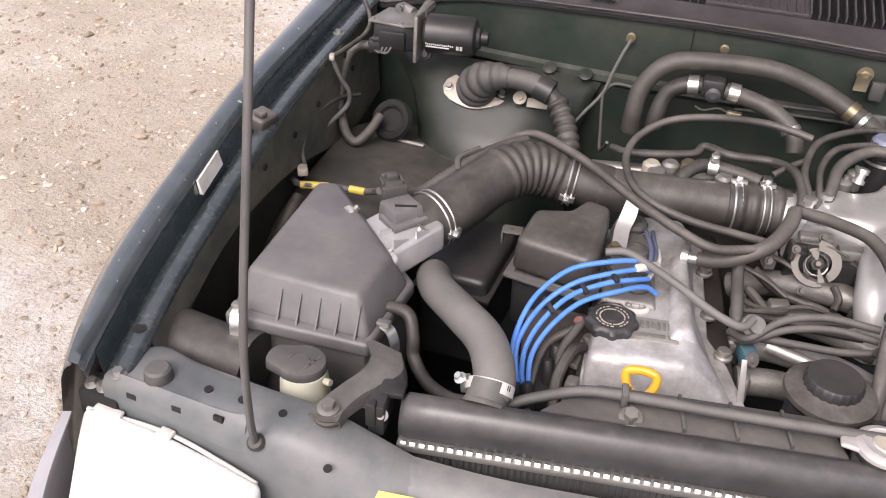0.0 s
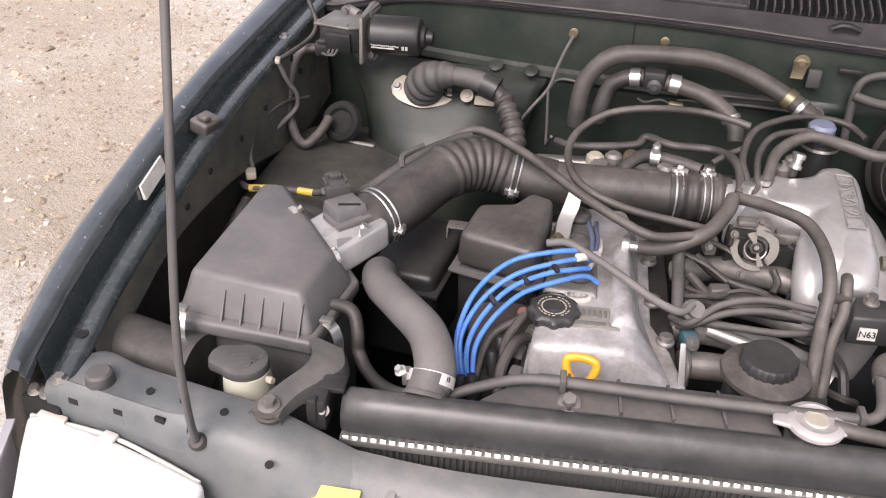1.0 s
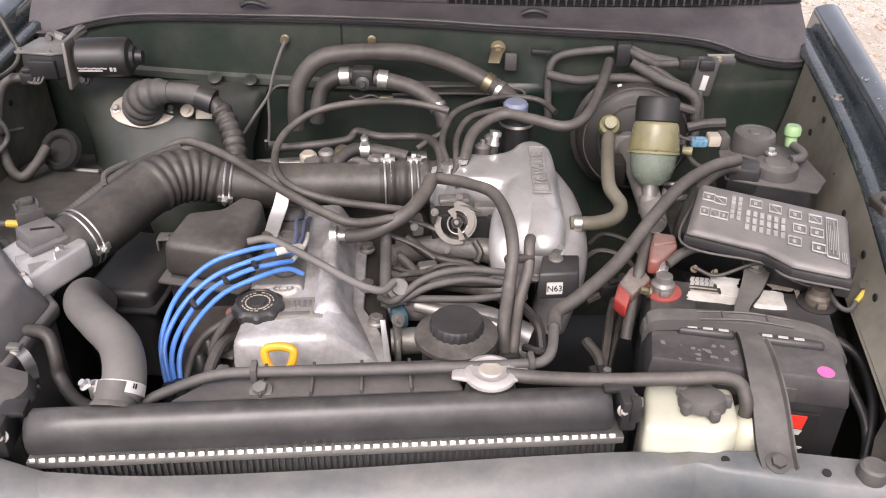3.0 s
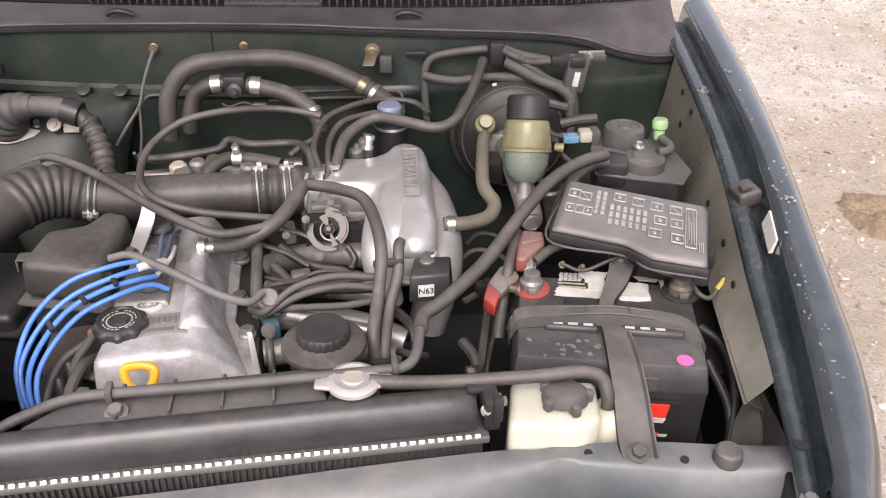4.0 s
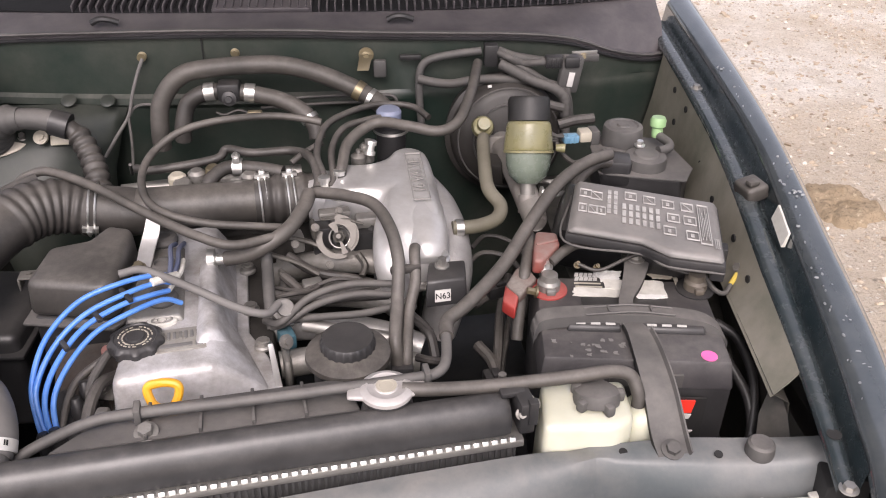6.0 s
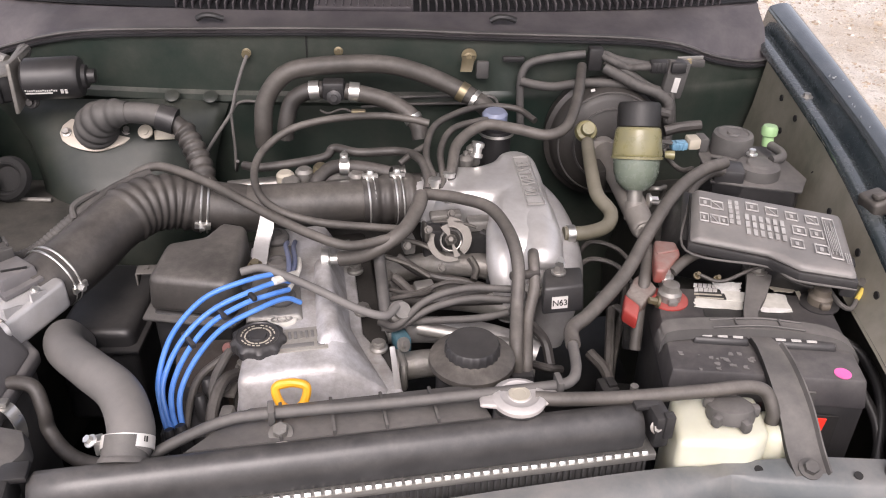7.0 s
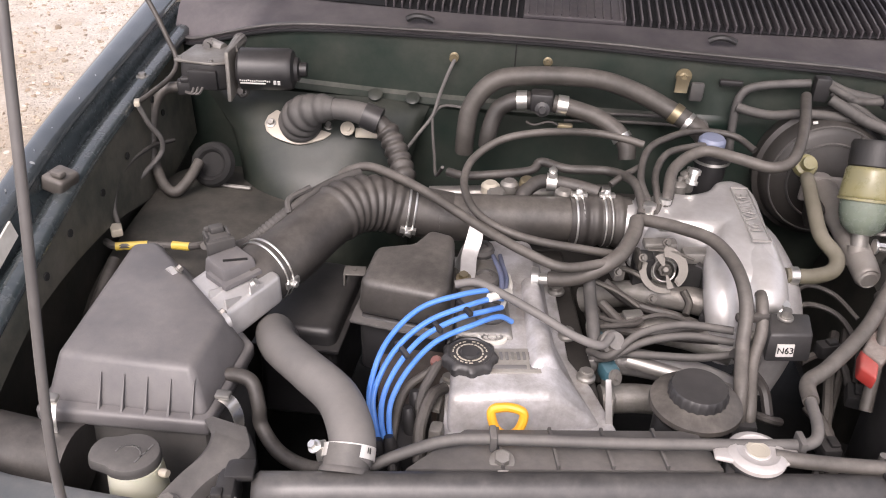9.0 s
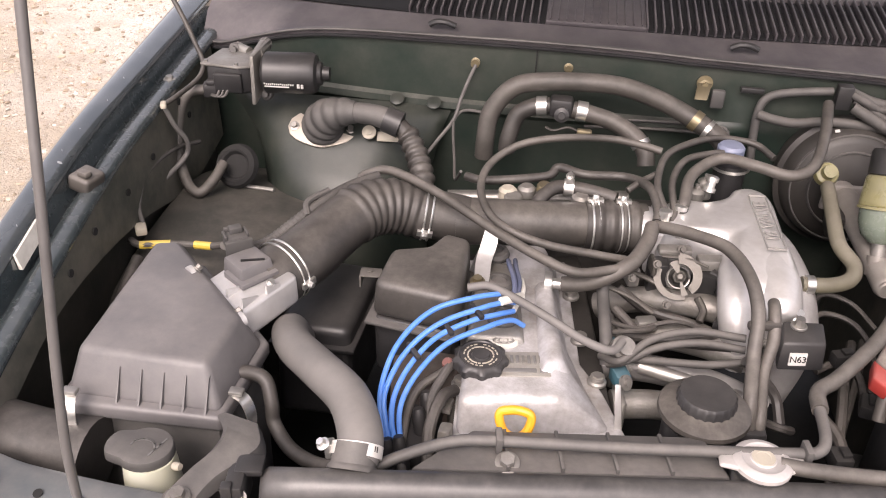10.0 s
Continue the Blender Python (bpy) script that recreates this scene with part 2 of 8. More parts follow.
def prism(bm, outline, z0, z1, draft=0.0, bevel=0.004, segments=2):
    cx = sum(p[0] for p in outline) / len(outline)
    cy = sum(p[1] for p in outline) / len(outline)
    low = [(x, y, z0) for x, y in outline]
    high = [(x + (cx - x) * draft, y + (cy - y) * draft, z1) for x, y in outline]
    return hull(bm, low, high, bevel, segments)


def lathe(bm, profile, m, n=28):
    """A turned body from (radius, height) pairs, about the z axis of m."""
    rings = []
    for r, h in profile:
        if r < 1e-5:
            rings.append([bm.verts.new(m @ Vector((0, 0, h)))])
        else:
            rings.append([bm.verts.new(m @ Vector((r * math.cos(2 * math.pi * i / n), r * math.sin(2 * math.pi * i / n), h))) for i in range(n)])
    faces = []
    for a, b in zip(rings, rings[1:]):
        for i in range(n):
            j = (i + 1) % n
            if len(a) == 1 and len(b) == 1:
                continue
            if len(a) == 1:
                faces.append(bm.faces.new((a[0], b[j], b[i])))
            elif len(b) == 1:
                faces.append(bm.faces.new((a[i], a[j], b[0])))
            else:
                faces.append(bm.faces.new((a[i], a[j], b[j], b[i])))
    for ring in (rings[0], rings[-1]):
        if len(ring) > 1:
            faces.append(bm.faces.new(ring))
    bmesh.ops.recalc_face_normals(bm, faces=faces)
    return bm


def curve_points(pts, steps):
    p = [Vector(q) for q in pts]
    if len(p) == 2:
        return [p[0].lerp(p[1], i / steps) for i in range(steps + 1)]
    out = []
    ext = [2 * p[0] - p[1], *p, 2 * p[-1] - p[-2]]
    for i in range(1, len(ext) - 2):
        a, b, c, d = ext[i - 1:i + 3]
        for k in range(steps):
            t = k / steps
            out.append(0.5 * (2 * b + (c - a) * t + (2 * a - 5 * b + 4 * c - d) * t * t + (3 * b - a - 3 * c + d) * t ** 3))
    out.append(p[-1])
    return out


def tube(bm, pts, r, n=12, steps=7, wave=None):
    """A round hose along pts. r: a radius, or one for each point. wave: (from, to, count, depth) ribs along a stretch, by length."""
    line = curve_points(pts, steps)
    if wave:
        lengths = [0.0]
        for a, b in zip(line, line[1:]):
            lengths.append(lengths[-1] + (b - a).length)
        dense, total, k = [], lengths[-1], 0
        count = int(total / 0.0022)
        for i in range(count + 1):
            s = total * i / count
            while k < len(lengths) - 2 and lengths[k + 1] < s:
                k += 1
            dense.append(line[k].lerp(line[k + 1], (s - lengths[k]) / max(1e-9, lengths[k + 1] - lengths[k])))
        line = dense
    total = len(line) - 1
    radii = []
    for i in range(total + 1):
        if isinstance(r, (int, float)):
            q = r
        else:
            f = i / total * (len(r) - 1)
            k = min(int(f), len(r) - 2)
            q = r[k] + (r[k + 1] - r[k]) * (f - k)
        if wave:
            u = i / total
            if wave[0] <= u <= wave[1]:
                q += wave[3] * (0.5 - 0.5 * math.cos(2 * math.pi * wave[2] * (u - wave[0]) / (wave[1] - wave[0]))) ** 0.7
        radii.append(q)
    side = None
    rings = []
    for i, p in enumerate(line):
        way = (line[min(i + 1, total)] - line[max(i - 1, 0)]).normalized()
        if side is None:
            side = way.orthogonal().normalized()
        side = (side - way * side.dot(way)).normalized()
        other = way.cross(side)
        rings.append([bm.verts.new(p + radii[i] * (math.cos(2 * math.pi * k / n) * side + math.sin(2 * math.pi * k / n) * other)) for k in range(n)])
    faces = [bm.faces.new(rings[0][::-1]), bm.faces.new(rings[-1])]
    for a, b in zip(rings, rings[1:]):
        for i in range(n):
            faces.append(bm.faces.new((a[i], a[(i + 1) % n], b[(i + 1) % n], b[i])))
    return bm


def hexbolt(bm, at, way=(0, 0, 1), r=0.008, h=0.008):
    m = axis_pose(at, way)
    lathe(bm, [(0, 0), (r * 1.55, 0), (r * 1.55, h * 0.25), (r * 1.45, h * 0.3), (0, h * 0.3)], m, 18)
    made = bmesh.ops.create_cone(bm, cap_ends=True, segments=6, radius1=r, radius2=r * 0.94, depth=h, matrix=m @ Matrix.Translation((0, 0, h * 0.7)))
    return bm


def band(bm, at, way, r, width, thick=0.0015, n=36):
    """A strap round a hose."""
    m = axis_pose(at, way)
    lathe(bm, [(r, -width / 2), (r + thick, -width / 2), (r + thick, width / 2), (r, width / 2), (r, -width / 2)], m, n)
    return bm


def loft(bm, rails, thick=0.002, steps=4, down=(0, 0, -1)):
    """A sheet across rails (lines with the same number of points), with its thickness."""
    rails = [curve_points(r, steps) for r in rails]
    d = Vector(down) * thick
    top = [[bm.verts.new(p) for p in r] for r in rails]
    low = [[bm.verts.new(p + d) for p in r] for r in rails]
    n, k = len(rails), len(rails[0])
    faces = []
    for i in range(n - 1):
        for j in range(k - 1):
            faces.append(bm.faces.new((top[i][j], top[i][j + 1], top[i + 1][j + 1], top[i + 1][j])))
            faces.append(bm.faces.new((low[i][j], low[i + 1][j], low[i + 1][j + 1], low[i][j + 1])))
    for j in range(k - 1):
        faces.append(bm.faces.new((top[0][j], low[0][j], low[0][j + 1], top[0][j + 1])))
        faces.append(bm.faces.new((top[-1][j], top[-1][j + 1], low[-1][j + 1], low[-1][j])))
    for i in range(n - 1):
        faces.append(bm.faces.new((top[i][0], top[i + 1][0], low[i + 1][0], low[i][0])))
        faces.append(bm.faces.new((top[i][-1], low[i][-1], low[i + 1][-1], top[i + 1][-1])))
    bmesh.ops.recalc_face_normals(bm, faces=faces)
    return bm


def B():
    return bmesh.new()


def lettering(name, text, at, ways, size, material, parent, label=""):
    """Raised letters: ways is the pose's turn (x along the line, y up the letters)."""
    curve = bpy.data.curves.new(name, "FONT")
    curve.body, curve.size, curve.extrude = text, size, 0.0006
    curve.align_x = curve.align_y = "CENTER"
    tmp = bpy.data.objects.new(name, curve)
    scene.collection.objects.link(tmp)
    bpy.context.view_layer.update()
    me = bpy.data.meshes.new_from_object(tmp.evaluated_get(bpy.context.evaluated_depsgraph_get()))
    bpy.data.objects.remove(tmp)
    me.materials.clear()
    me.materials.append(material)
    me.transform(Matrix.Translation(at) @ ways)
    return tagged(hang(new(name, me), parent), label)


# ---- ground ----
def ground_height(x, y):
    near = max(0.0, 1.0 - math.hypot(x, y - 2.5) / 7.0)
    p = Vector((x, y, 0.0))
    return near * (0.03 * noise.noise(p * 1.3) + 0.012 * noise.noise(p * 6.0) + 0.006 * noise.noise(p * 17.0)) - 0.01


def build_ground():
    steps = [-600, -200, -60, -25, -12, -7]
    xs = steps + [-5 + 0.05 * i for i in range(201)] + [7, 12, 25, 60, 200, 600]
    ys = [-600, -200, -60, -20, -8, -3, -1] + [0 + 0.05 * i for i in range(141)] + [8, 12, 25, 60, 200, 600]
    vs = [(x, y, ground_height(x, y)) for y in ys for x in xs]
    w = len(xs)
    fs = [(j * w + i, j * w + i + 1, (j + 1) * w + i + 1, (j + 1) * w + i) for j in range(len(ys) - 1) for i in range(w - 1)]
    me = bpy.data.meshes.new("ground")
    me.from_pydata(vs, [], fs)
    me.polygons.foreach_set("use_smooth", [True] * len(fs))
    me.materials.append(SOIL)
    return tagged(new("ground", me), "dry tan dirt lot with scattered gravel", "ground", kind="structure")


build_ground()


def build_gravel():
    rng = random.Random(4)
    ico = B()
    bmesh.ops.create_icosphere(ico, subdivisions=1, radius=1.0)
    ico.verts.ensure_lookup_table()
    base = [tuple(v.co) for v in ico.verts]
    tri = [tuple(v.index for v in f.verts) for f in ico.faces]
    ico.free()
    vs, fs = [], []
    for i in range(46000):
        left = rng.random() < 0.5
        x = -rng.uniform(0.95, 3.9) if left else rng.uniform(0.95, 3.9)
        y = rng.uniform(0.1, 6.0)
        s = 0.0030 + 0.011 * rng.random() ** 5 + (0.018 * rng.random() ** 2 if rng.random() < 0.03 else 0)
        if noise.noise(Vector((x * 1.7, y * 1.7, 3))) < -0.1 and s < 0.012 and rng.random() < 0.7:
            continue
        turn, flat = rng.uniform(0, 6.28), rng.uniform(0.35, 0.8)
        sx, sy = s * rng.uniform(0.9, 1.6), s * rng.uniform(0.6, 1.1)
        z = ground_height(x, y) + s * flat * 0.35
        k = len(vs)
        c, d = math.cos(turn), math.sin(turn)
        for bx, by, bz in base:
            j = rng.uniform(0.55, 1.25)
            ax, ay = bx * sx * j, by * sy * j
            vs.append((x + c * ax - d * ay, y + d * ax + c * ay, z + bz * s * flat * j))
        fs.extend(tuple(k + q for q in t) for t in tri)
    me = bpy.data.meshes.new("gravel")
    me.from_pydata(vs, [], fs)
    me.materials.append(PEBBLE)
    return tagged(new("gravel", me), "loose pale gravel and small stones on dirt", "gravel", kind="stuff")


build_gravel()


def build_mud():
    bm = B()
    cx, cy = 2.02, 2.80
    rings = []
    for k in range(22):
        f = k / 21
        ring = []
        for i in range(80):
            a = 2 * math.pi * i / 80
            r = (0.150 + 0.05 * noise.noise(Vector((math.cos(a) * 1.4, math.sin(a) * 1.4, 8))) + 0.022 * noise.noise(Vector((math.cos(a) * 5, math.sin(a) * 6, 3)))) * (1 - f)
            x, y = cx + r * 1.05 * math.cos(a), cy + r * 1.15 * math.sin(a)
            lump = 0.5 + 0.5 * noise.noise(Vector((x * 11, y * 11, 2))) + 0.35 * noise.noise(Vector((x * 37, y * 37, 5)))
            ring.append(bm.verts.new((x, y, ground_height(x, y) - 0.004 + min(1, 5 * f) * (0.004 + 0.05 * lump))))
        rings.append(ring)
    for a, b in zip(rings, rings[1:]):
        for i in range(80):
            bm.faces.new((a[i], a[(i + 1) % 80], b[(i + 1) % 80], b[i]))
    single("mud_patch", bm, DAMP_SOIL, "dark damp lump of mud on dry dirt", "mud", kind="structure", sharp=3)


build_mud()


# ---- the truck's body round the engine bay ----
def H(y):
    return 0.953 + 0.19 * (y - 0.64) if y < 1.05 else 1.031 + 0.07 * (y - 1.05)


RIM = ((0.548, 0.702), (0.58, 0.711), (0.64, 0.722), (0.74, 0.738), (0.9, 0.752), (1.15, 0.775), (1.40, 0.79), (1.78, 0.808))
OUT = ((0.548, 0.721), (0.58, 0.736), (0.64, 0.757), (0.74, 0.778), (0.9, 0.793), (1.15, 0.815), (1.40, 0.836), (1.78, 0.862))



def wing_dx(s, y):
    """How far the battery-side wing stands off from the mirrored one."""
    return float(np.interp(y, (0.55, 0.75, 1.0, 1.3, 1.8), (-0.014, -0.012, 0.0, 0.016, 0.020))) if s > 0 else 0.0


def ledge_fit(s, y):
    """The ledge's width, as a share of the full one."""
    return float(np.interp(y, (0.6, 1.0), (0.62, 1.0))) if s > 0 else 1.0


def wing_x(s, y):
    return float(np.interp(y, [p[0] for p in RIM], [p[1] for p in RIM])) + wing_dx(s, y)


truck = thing("truck", (0, 1.2, 0), "dark green truck with its hood propped open, dusty engine bay", "truck")


def fender(s):
    """The wing's top: drip ledge, gutter, rolled rim and the outer skin. s: which side of the truck."""
    rims = RIM if s < 0 else ((0.49, 0.666),) + tuple((y, wing_x(s, y)) for y, x in RIM[1:])
    outs = OUT if s < 0 else ((0.49, 0.700),) + tuple((y, x + 0.8 * max(0.0, wing_dx(s, y))) for y, x in OUT[1:])
    rail = lambda dx, dz, table=None: [(s * (x + dx), y, H(y) + dz) for y, x in table or rims]
    shelf = lambda dx, dz: [(s * (x + dx * ledge_fit(s, y)), y, H(y) + dz) for y, x in rims[1:]]
    mid = [((y, (x + o) / 2)) for (y, x), (y2, o) in zip(rims, outs)]
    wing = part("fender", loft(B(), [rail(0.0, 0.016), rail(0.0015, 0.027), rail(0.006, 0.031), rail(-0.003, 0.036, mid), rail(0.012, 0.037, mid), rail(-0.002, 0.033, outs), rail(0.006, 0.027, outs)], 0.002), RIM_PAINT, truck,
                "dark green outer wing with scuffed rolled edge, sky sheen in its colour", 1.2)
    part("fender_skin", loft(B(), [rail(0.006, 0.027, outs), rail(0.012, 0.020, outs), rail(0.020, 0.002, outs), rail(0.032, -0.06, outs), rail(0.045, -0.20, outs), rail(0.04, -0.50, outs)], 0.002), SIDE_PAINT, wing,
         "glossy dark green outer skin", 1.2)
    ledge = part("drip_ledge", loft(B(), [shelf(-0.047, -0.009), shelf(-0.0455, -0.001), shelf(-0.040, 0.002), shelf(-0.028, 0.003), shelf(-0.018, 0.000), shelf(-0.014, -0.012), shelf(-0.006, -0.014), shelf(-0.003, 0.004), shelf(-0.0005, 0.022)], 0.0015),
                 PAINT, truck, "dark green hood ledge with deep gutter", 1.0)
    near = [(y, x + 0.047 * (1 - ledge_fit(s, y))) for y, x in rims if (0.6 if s < 0 else 0.7) < y < 1.5] + [(1.60, 0.80 + wing_dx(s, 1.6))]
    edge = lambda y: (0.055 if s < 0 else 0.045 if y < 0.8 else 0.068) if y < 1.0 else 0.12 if y < 1.2 else 0.20
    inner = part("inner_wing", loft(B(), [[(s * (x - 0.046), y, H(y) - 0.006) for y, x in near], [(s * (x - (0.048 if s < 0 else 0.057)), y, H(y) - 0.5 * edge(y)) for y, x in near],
                                          [(s * (x - (0.052 if s < 0 else 0.076)), y, H(y) - edge(y)) for y, x in near]], 0.002, down=(s, 0, 0)), LEFT_WING if s < 0 else INNER_PAINT, truck,
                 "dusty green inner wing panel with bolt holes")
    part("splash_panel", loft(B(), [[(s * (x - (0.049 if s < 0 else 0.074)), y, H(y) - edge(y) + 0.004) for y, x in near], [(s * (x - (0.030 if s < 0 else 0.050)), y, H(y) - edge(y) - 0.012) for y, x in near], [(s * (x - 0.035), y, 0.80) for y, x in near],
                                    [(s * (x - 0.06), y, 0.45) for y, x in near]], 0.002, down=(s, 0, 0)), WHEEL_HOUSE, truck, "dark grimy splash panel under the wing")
    return wing, ledge, inner


wing_l, ledge_l, inner_l = fender(-1)
wing_r, ledge_r, inner_r = fender(1)
for s, wing, ledge in ((-1, wing_l, ledge_l), (1, wing_r, ledge_r)):
    # paper tags, hood rests and fixings along the ledge
    y0, y1 = (0.885, 0.955) if s < 0 else (0.945, 1.005)
    x = lambda y: wing_x(s, y)
    part("sticker", hull(B(), [(s * (x(y0) - 0.004), y0, H(y0) + 0.004), (s * (x(y0) - 0.001), y0, H(y0) + 0.026), (s * (x(y1) - 0.001), y1, H(y1) + 0.026), (s * (x(y1) - 0.004), y1, H(y1) + 0.004)],
                         [(s * (x(y0) - 0.010), y0, H(y0) + 0.004), (s * (x(y0) - 0.004), y0, H(y0) + 0.026), (s * (x(y1) - 0.004), y1, H(y1) + 0.026), (s * (x(y1) - 0.010), y1, H(y1) + 0.004)], 0), TAG, ledge, "white paper sticker")
    yc = 1.075
    rest = B()
    box(rest, (s * (x(yc) - 0.024), yc, H(yc) + 0.004), (0.036, 0.042, 0.026), 12 * s, 0.006, 0, -12 * s, 3)
    box(rest, (s * (x(yc) - 0.030), yc - 0.012, H(yc) + 0.021), (0.020, 0.014, 0.010), 20 * s, 0.004)
    part("hood_rest", rest, RUBBER, ledge, "grey plastic hood rest block")
    for yb in (0.575, 1.42):
        part("bolt", hexbolt(B(), (s * (x(yb) - 0.030 * ledge_fit(s, yb)), yb, H(yb) + 0.001), (0, 0, 1), 0.007, 0.006), DULL_STEEL, ledge)
    part("hole", lathe(B(), [(0, 0), (0.0085, 0), (0.0085, 0.0015), (0, 0.0015)], pose(s * (x(0.642) - 0.030 * ledge_fit(s, 0.642)), 0.642, H(0.642) + 0.0025), 16), UNDERSIDE, ledge, "dark round hole")
chips = random.Random(7)
SCUFF = surface("bare_scuff", (0.24, 0.25, 0.26), 0.6, 0.2, 0.2)
for k in range(80):
    s = 1 if k < 62 else -1
    y = chips.uniform(0.66, 1.45)
    x = wing_x(s, y) + chips.uniform(0.005, 0.034)
    w = 0.0005 + 0.0011 * chips.random() ** 2
    part("scuff", lathe(B(), [(0, 0.0335), (w, 0.0345), (w * 0.7, 0.0368), (0, 0.0370)], pose(s * x, y, H(y), 0, 0, chips.uniform(0, 90)) @ Matrix.Diagonal((1, chips.uniform(1, 3.5), 1, 1)), 7), SCUFF, wing_r if s > 0 else wing_l, "pale scuff in the paint")
for s, inner in ((-1, inner_l), (1, inner_r)):
    for y, dz in ((1.48, 0.03), (1.44, 0.075), (1.40, 0.03), (1.26, 0.06), (1.15, 0.06), (1.02, 0.04), (0.93, 0.035)):
        xx = wing_x(s, y) + 0.047 * (1 - ledge_fit(s, y)) - (0.0505 if s < 0 else 0.0475 + 0.028 * dz / (0.5 * (0.085 if y < 1.0 else 0.12 if y < 1.2 else 0.20)) * 0.4)
        part("hole", lathe(B(), [(0, 0), (0.006, 0), (0.006, 0.002), (0, 0.002)], axis_pose((s * (xx + 0.0015), y, H(y) - dz), (-s, 0, 0.05)), 12), UNDERSIDE, inner)


# firewall: an upright upper panel and a bulged lower one
FX = (-0.785, -0.735, -0.66, -0.58, -0.485, -0.30, -0.118, 0.06, 0.166, 0.32, 0.477, 0.582, 0.66, 0.735, 0.785)
FTOP = (1.055, 1.055, 1.079, 1.102, 1.116, 1.125, 1.129, 1.127, 1.122, 1.116, 1.107, 1.091, 1.062, 1.045, 1.045)


def fw_y(x):
    return 1.545 + 0.07 * (abs(x) / 0.735) ** 2.5


firewall = part("firewall", loft(B(), [[(x, fw_y(x), z) for x, z in zip(FX, FTOP)],
                                       [(x, fw_y(x), z - 0.03) for x, z in zip(FX, FTOP)],
                                       [(x, fw_y(x) + 0.002, 1.014) for x in FX],
                                       [(x, fw_y(x) - (0.006 if x < 0.25 else -0.001), 1.008) for x in FX],
                                       [(x, fw_y(x) - (0.008 if x < 0.25 else 0.0), 0.996) for x in FX],
                                       [(x, fw_y(x) + 0.002, 0.985) for x in FX],
                                       [(x, fw_y(x) + 0.01, 0.90) for x in FX],
                                       [(x, fw_y(x) + 0.01, 0.45) for x in FX]], 0.003, 3, (0, 1, 0)), FIREWALL_PAINT, truck,
                "dusty dark green painted firewall panel")
part("seam", box(B(), (-0.118, 1.5435, 1.095), (0.0025, 0.003, 0.066), 0, 0), UNDERSIDE, firewall, "dark panel seam")
bulge = B()
loft(bulge, [[(-0.70, 1.54, 1.0), (-0.60, 1.535, 1.002), (-0.45, 1.53, 1.004), (-0.36, 1.535, 1.002), (-0.27, 1.545, 0.99)],
             [(-0.67, 1.53, 0.965), (-0.60, 1.505, 0.985), (-0.48, 1.495, 0.99), (-0.37, 1.50, 0.985), (-0.28, 1.535, 0.965)],
             [(-0.64, 1.51, 0.93), (-0.59, 1.475, 0.945), (-0.48, 1.465, 0.95), (-0.38, 1.47, 0.945), (-0.29, 1.52, 0.925)],
             [(-0.62, 1.48, 0.89), (-0.57, 1.43, 0.90), (-0.48, 1.415, 0.905), (-0.39, 1.425, 0.90), (-0.30, 1.50, 0.885)],
             [(-0.60, 1.44, 0.84), (-0.55, 1.39, 0.85), (-0.47, 1.37, 0.85), (-0.39, 1.39, 0.845), (-0.30, 1.48, 0.84)],
             [(-0.60, 1.44, 0.60), (-0.55, 1.39, 0.60), (-0.47, 1.37, 0.60), (-0.39, 1.39, 0.60), (-0.30, 1.48, 0.60)]], 0.003, 5, (0, 1, 0))
part("footwell_bulge", bulge, BAY_PAINT, firewall, "rounded dusty green footwell bulge", 1.2)
for x, z, m in ((-0.228, 1.089, ZINC), (-0.060, 1.094, ZINC)):
    part("bolt", hexbolt(B(), (x, fw_y(x) - 0.001, z), (0, -1, 0.1), 0.0055, 0.006), m, firewall, "yellow zinc bolt")
for x, z in ((-0.37, 1.006), (-0.30, 1.004)):
    part("plug", lathe(B(), [(0.014, 0), (0.014, 0.003), (0.010, 0.005), (0, 0.005)], axis_pose((x, 1.533, z + 0.004), (0, -0.5, 0.85)), 16), BAY_PAINT, firewall, "green painted rubber plug")

# wheel house and splash panels that close the bay below
for s in (-1, 1):
    top = B()
    loft(top, [[(s * 0.735, 0.95, 0.80), (s * 0.735, 1.15, 0.862), (s * 0.735, 1.40, 0.868), (s * 0.735, 1.60, 0.80)],
               [(s * 0.66, 0.93, 0.80), (s * 0.64, 1.15, 0.862), (s * 0.64, 1.40, 0.868), (s * 0.66, 1.60, 0.80)],
               [(s * 0.55, 0.95, 0.79), (s * 0.50, 1.15, 0.848), (s * 0.50, 1.40, 0.855), (s * 0.54, 1.60, 0.79)],
               [(s * 0.50, 0.98, 0.60), (s * 0.46, 1.15, 0.62), (s * 0.46, 1.40, 0.62), (s * 0.50, 1.60, 0.60)]], 0.003, 5)
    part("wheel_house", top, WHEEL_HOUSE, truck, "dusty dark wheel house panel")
# Unseen black sheet, added so that no light enters the bay from beneath.
part("light_stop_tray", box(B(), (0, 1.05, 0.40), (1.5, 1.25, 0.01), 0, 0), UNDERSIDE, truck, "unseen black tray added to block light from below")
part("front_panel", box(B(), (0, 0.46, 0.62), (1.26, 0.01, 0.45), 0, 0.002), UNDERSIDE, truck, "dark panel below the lamps")

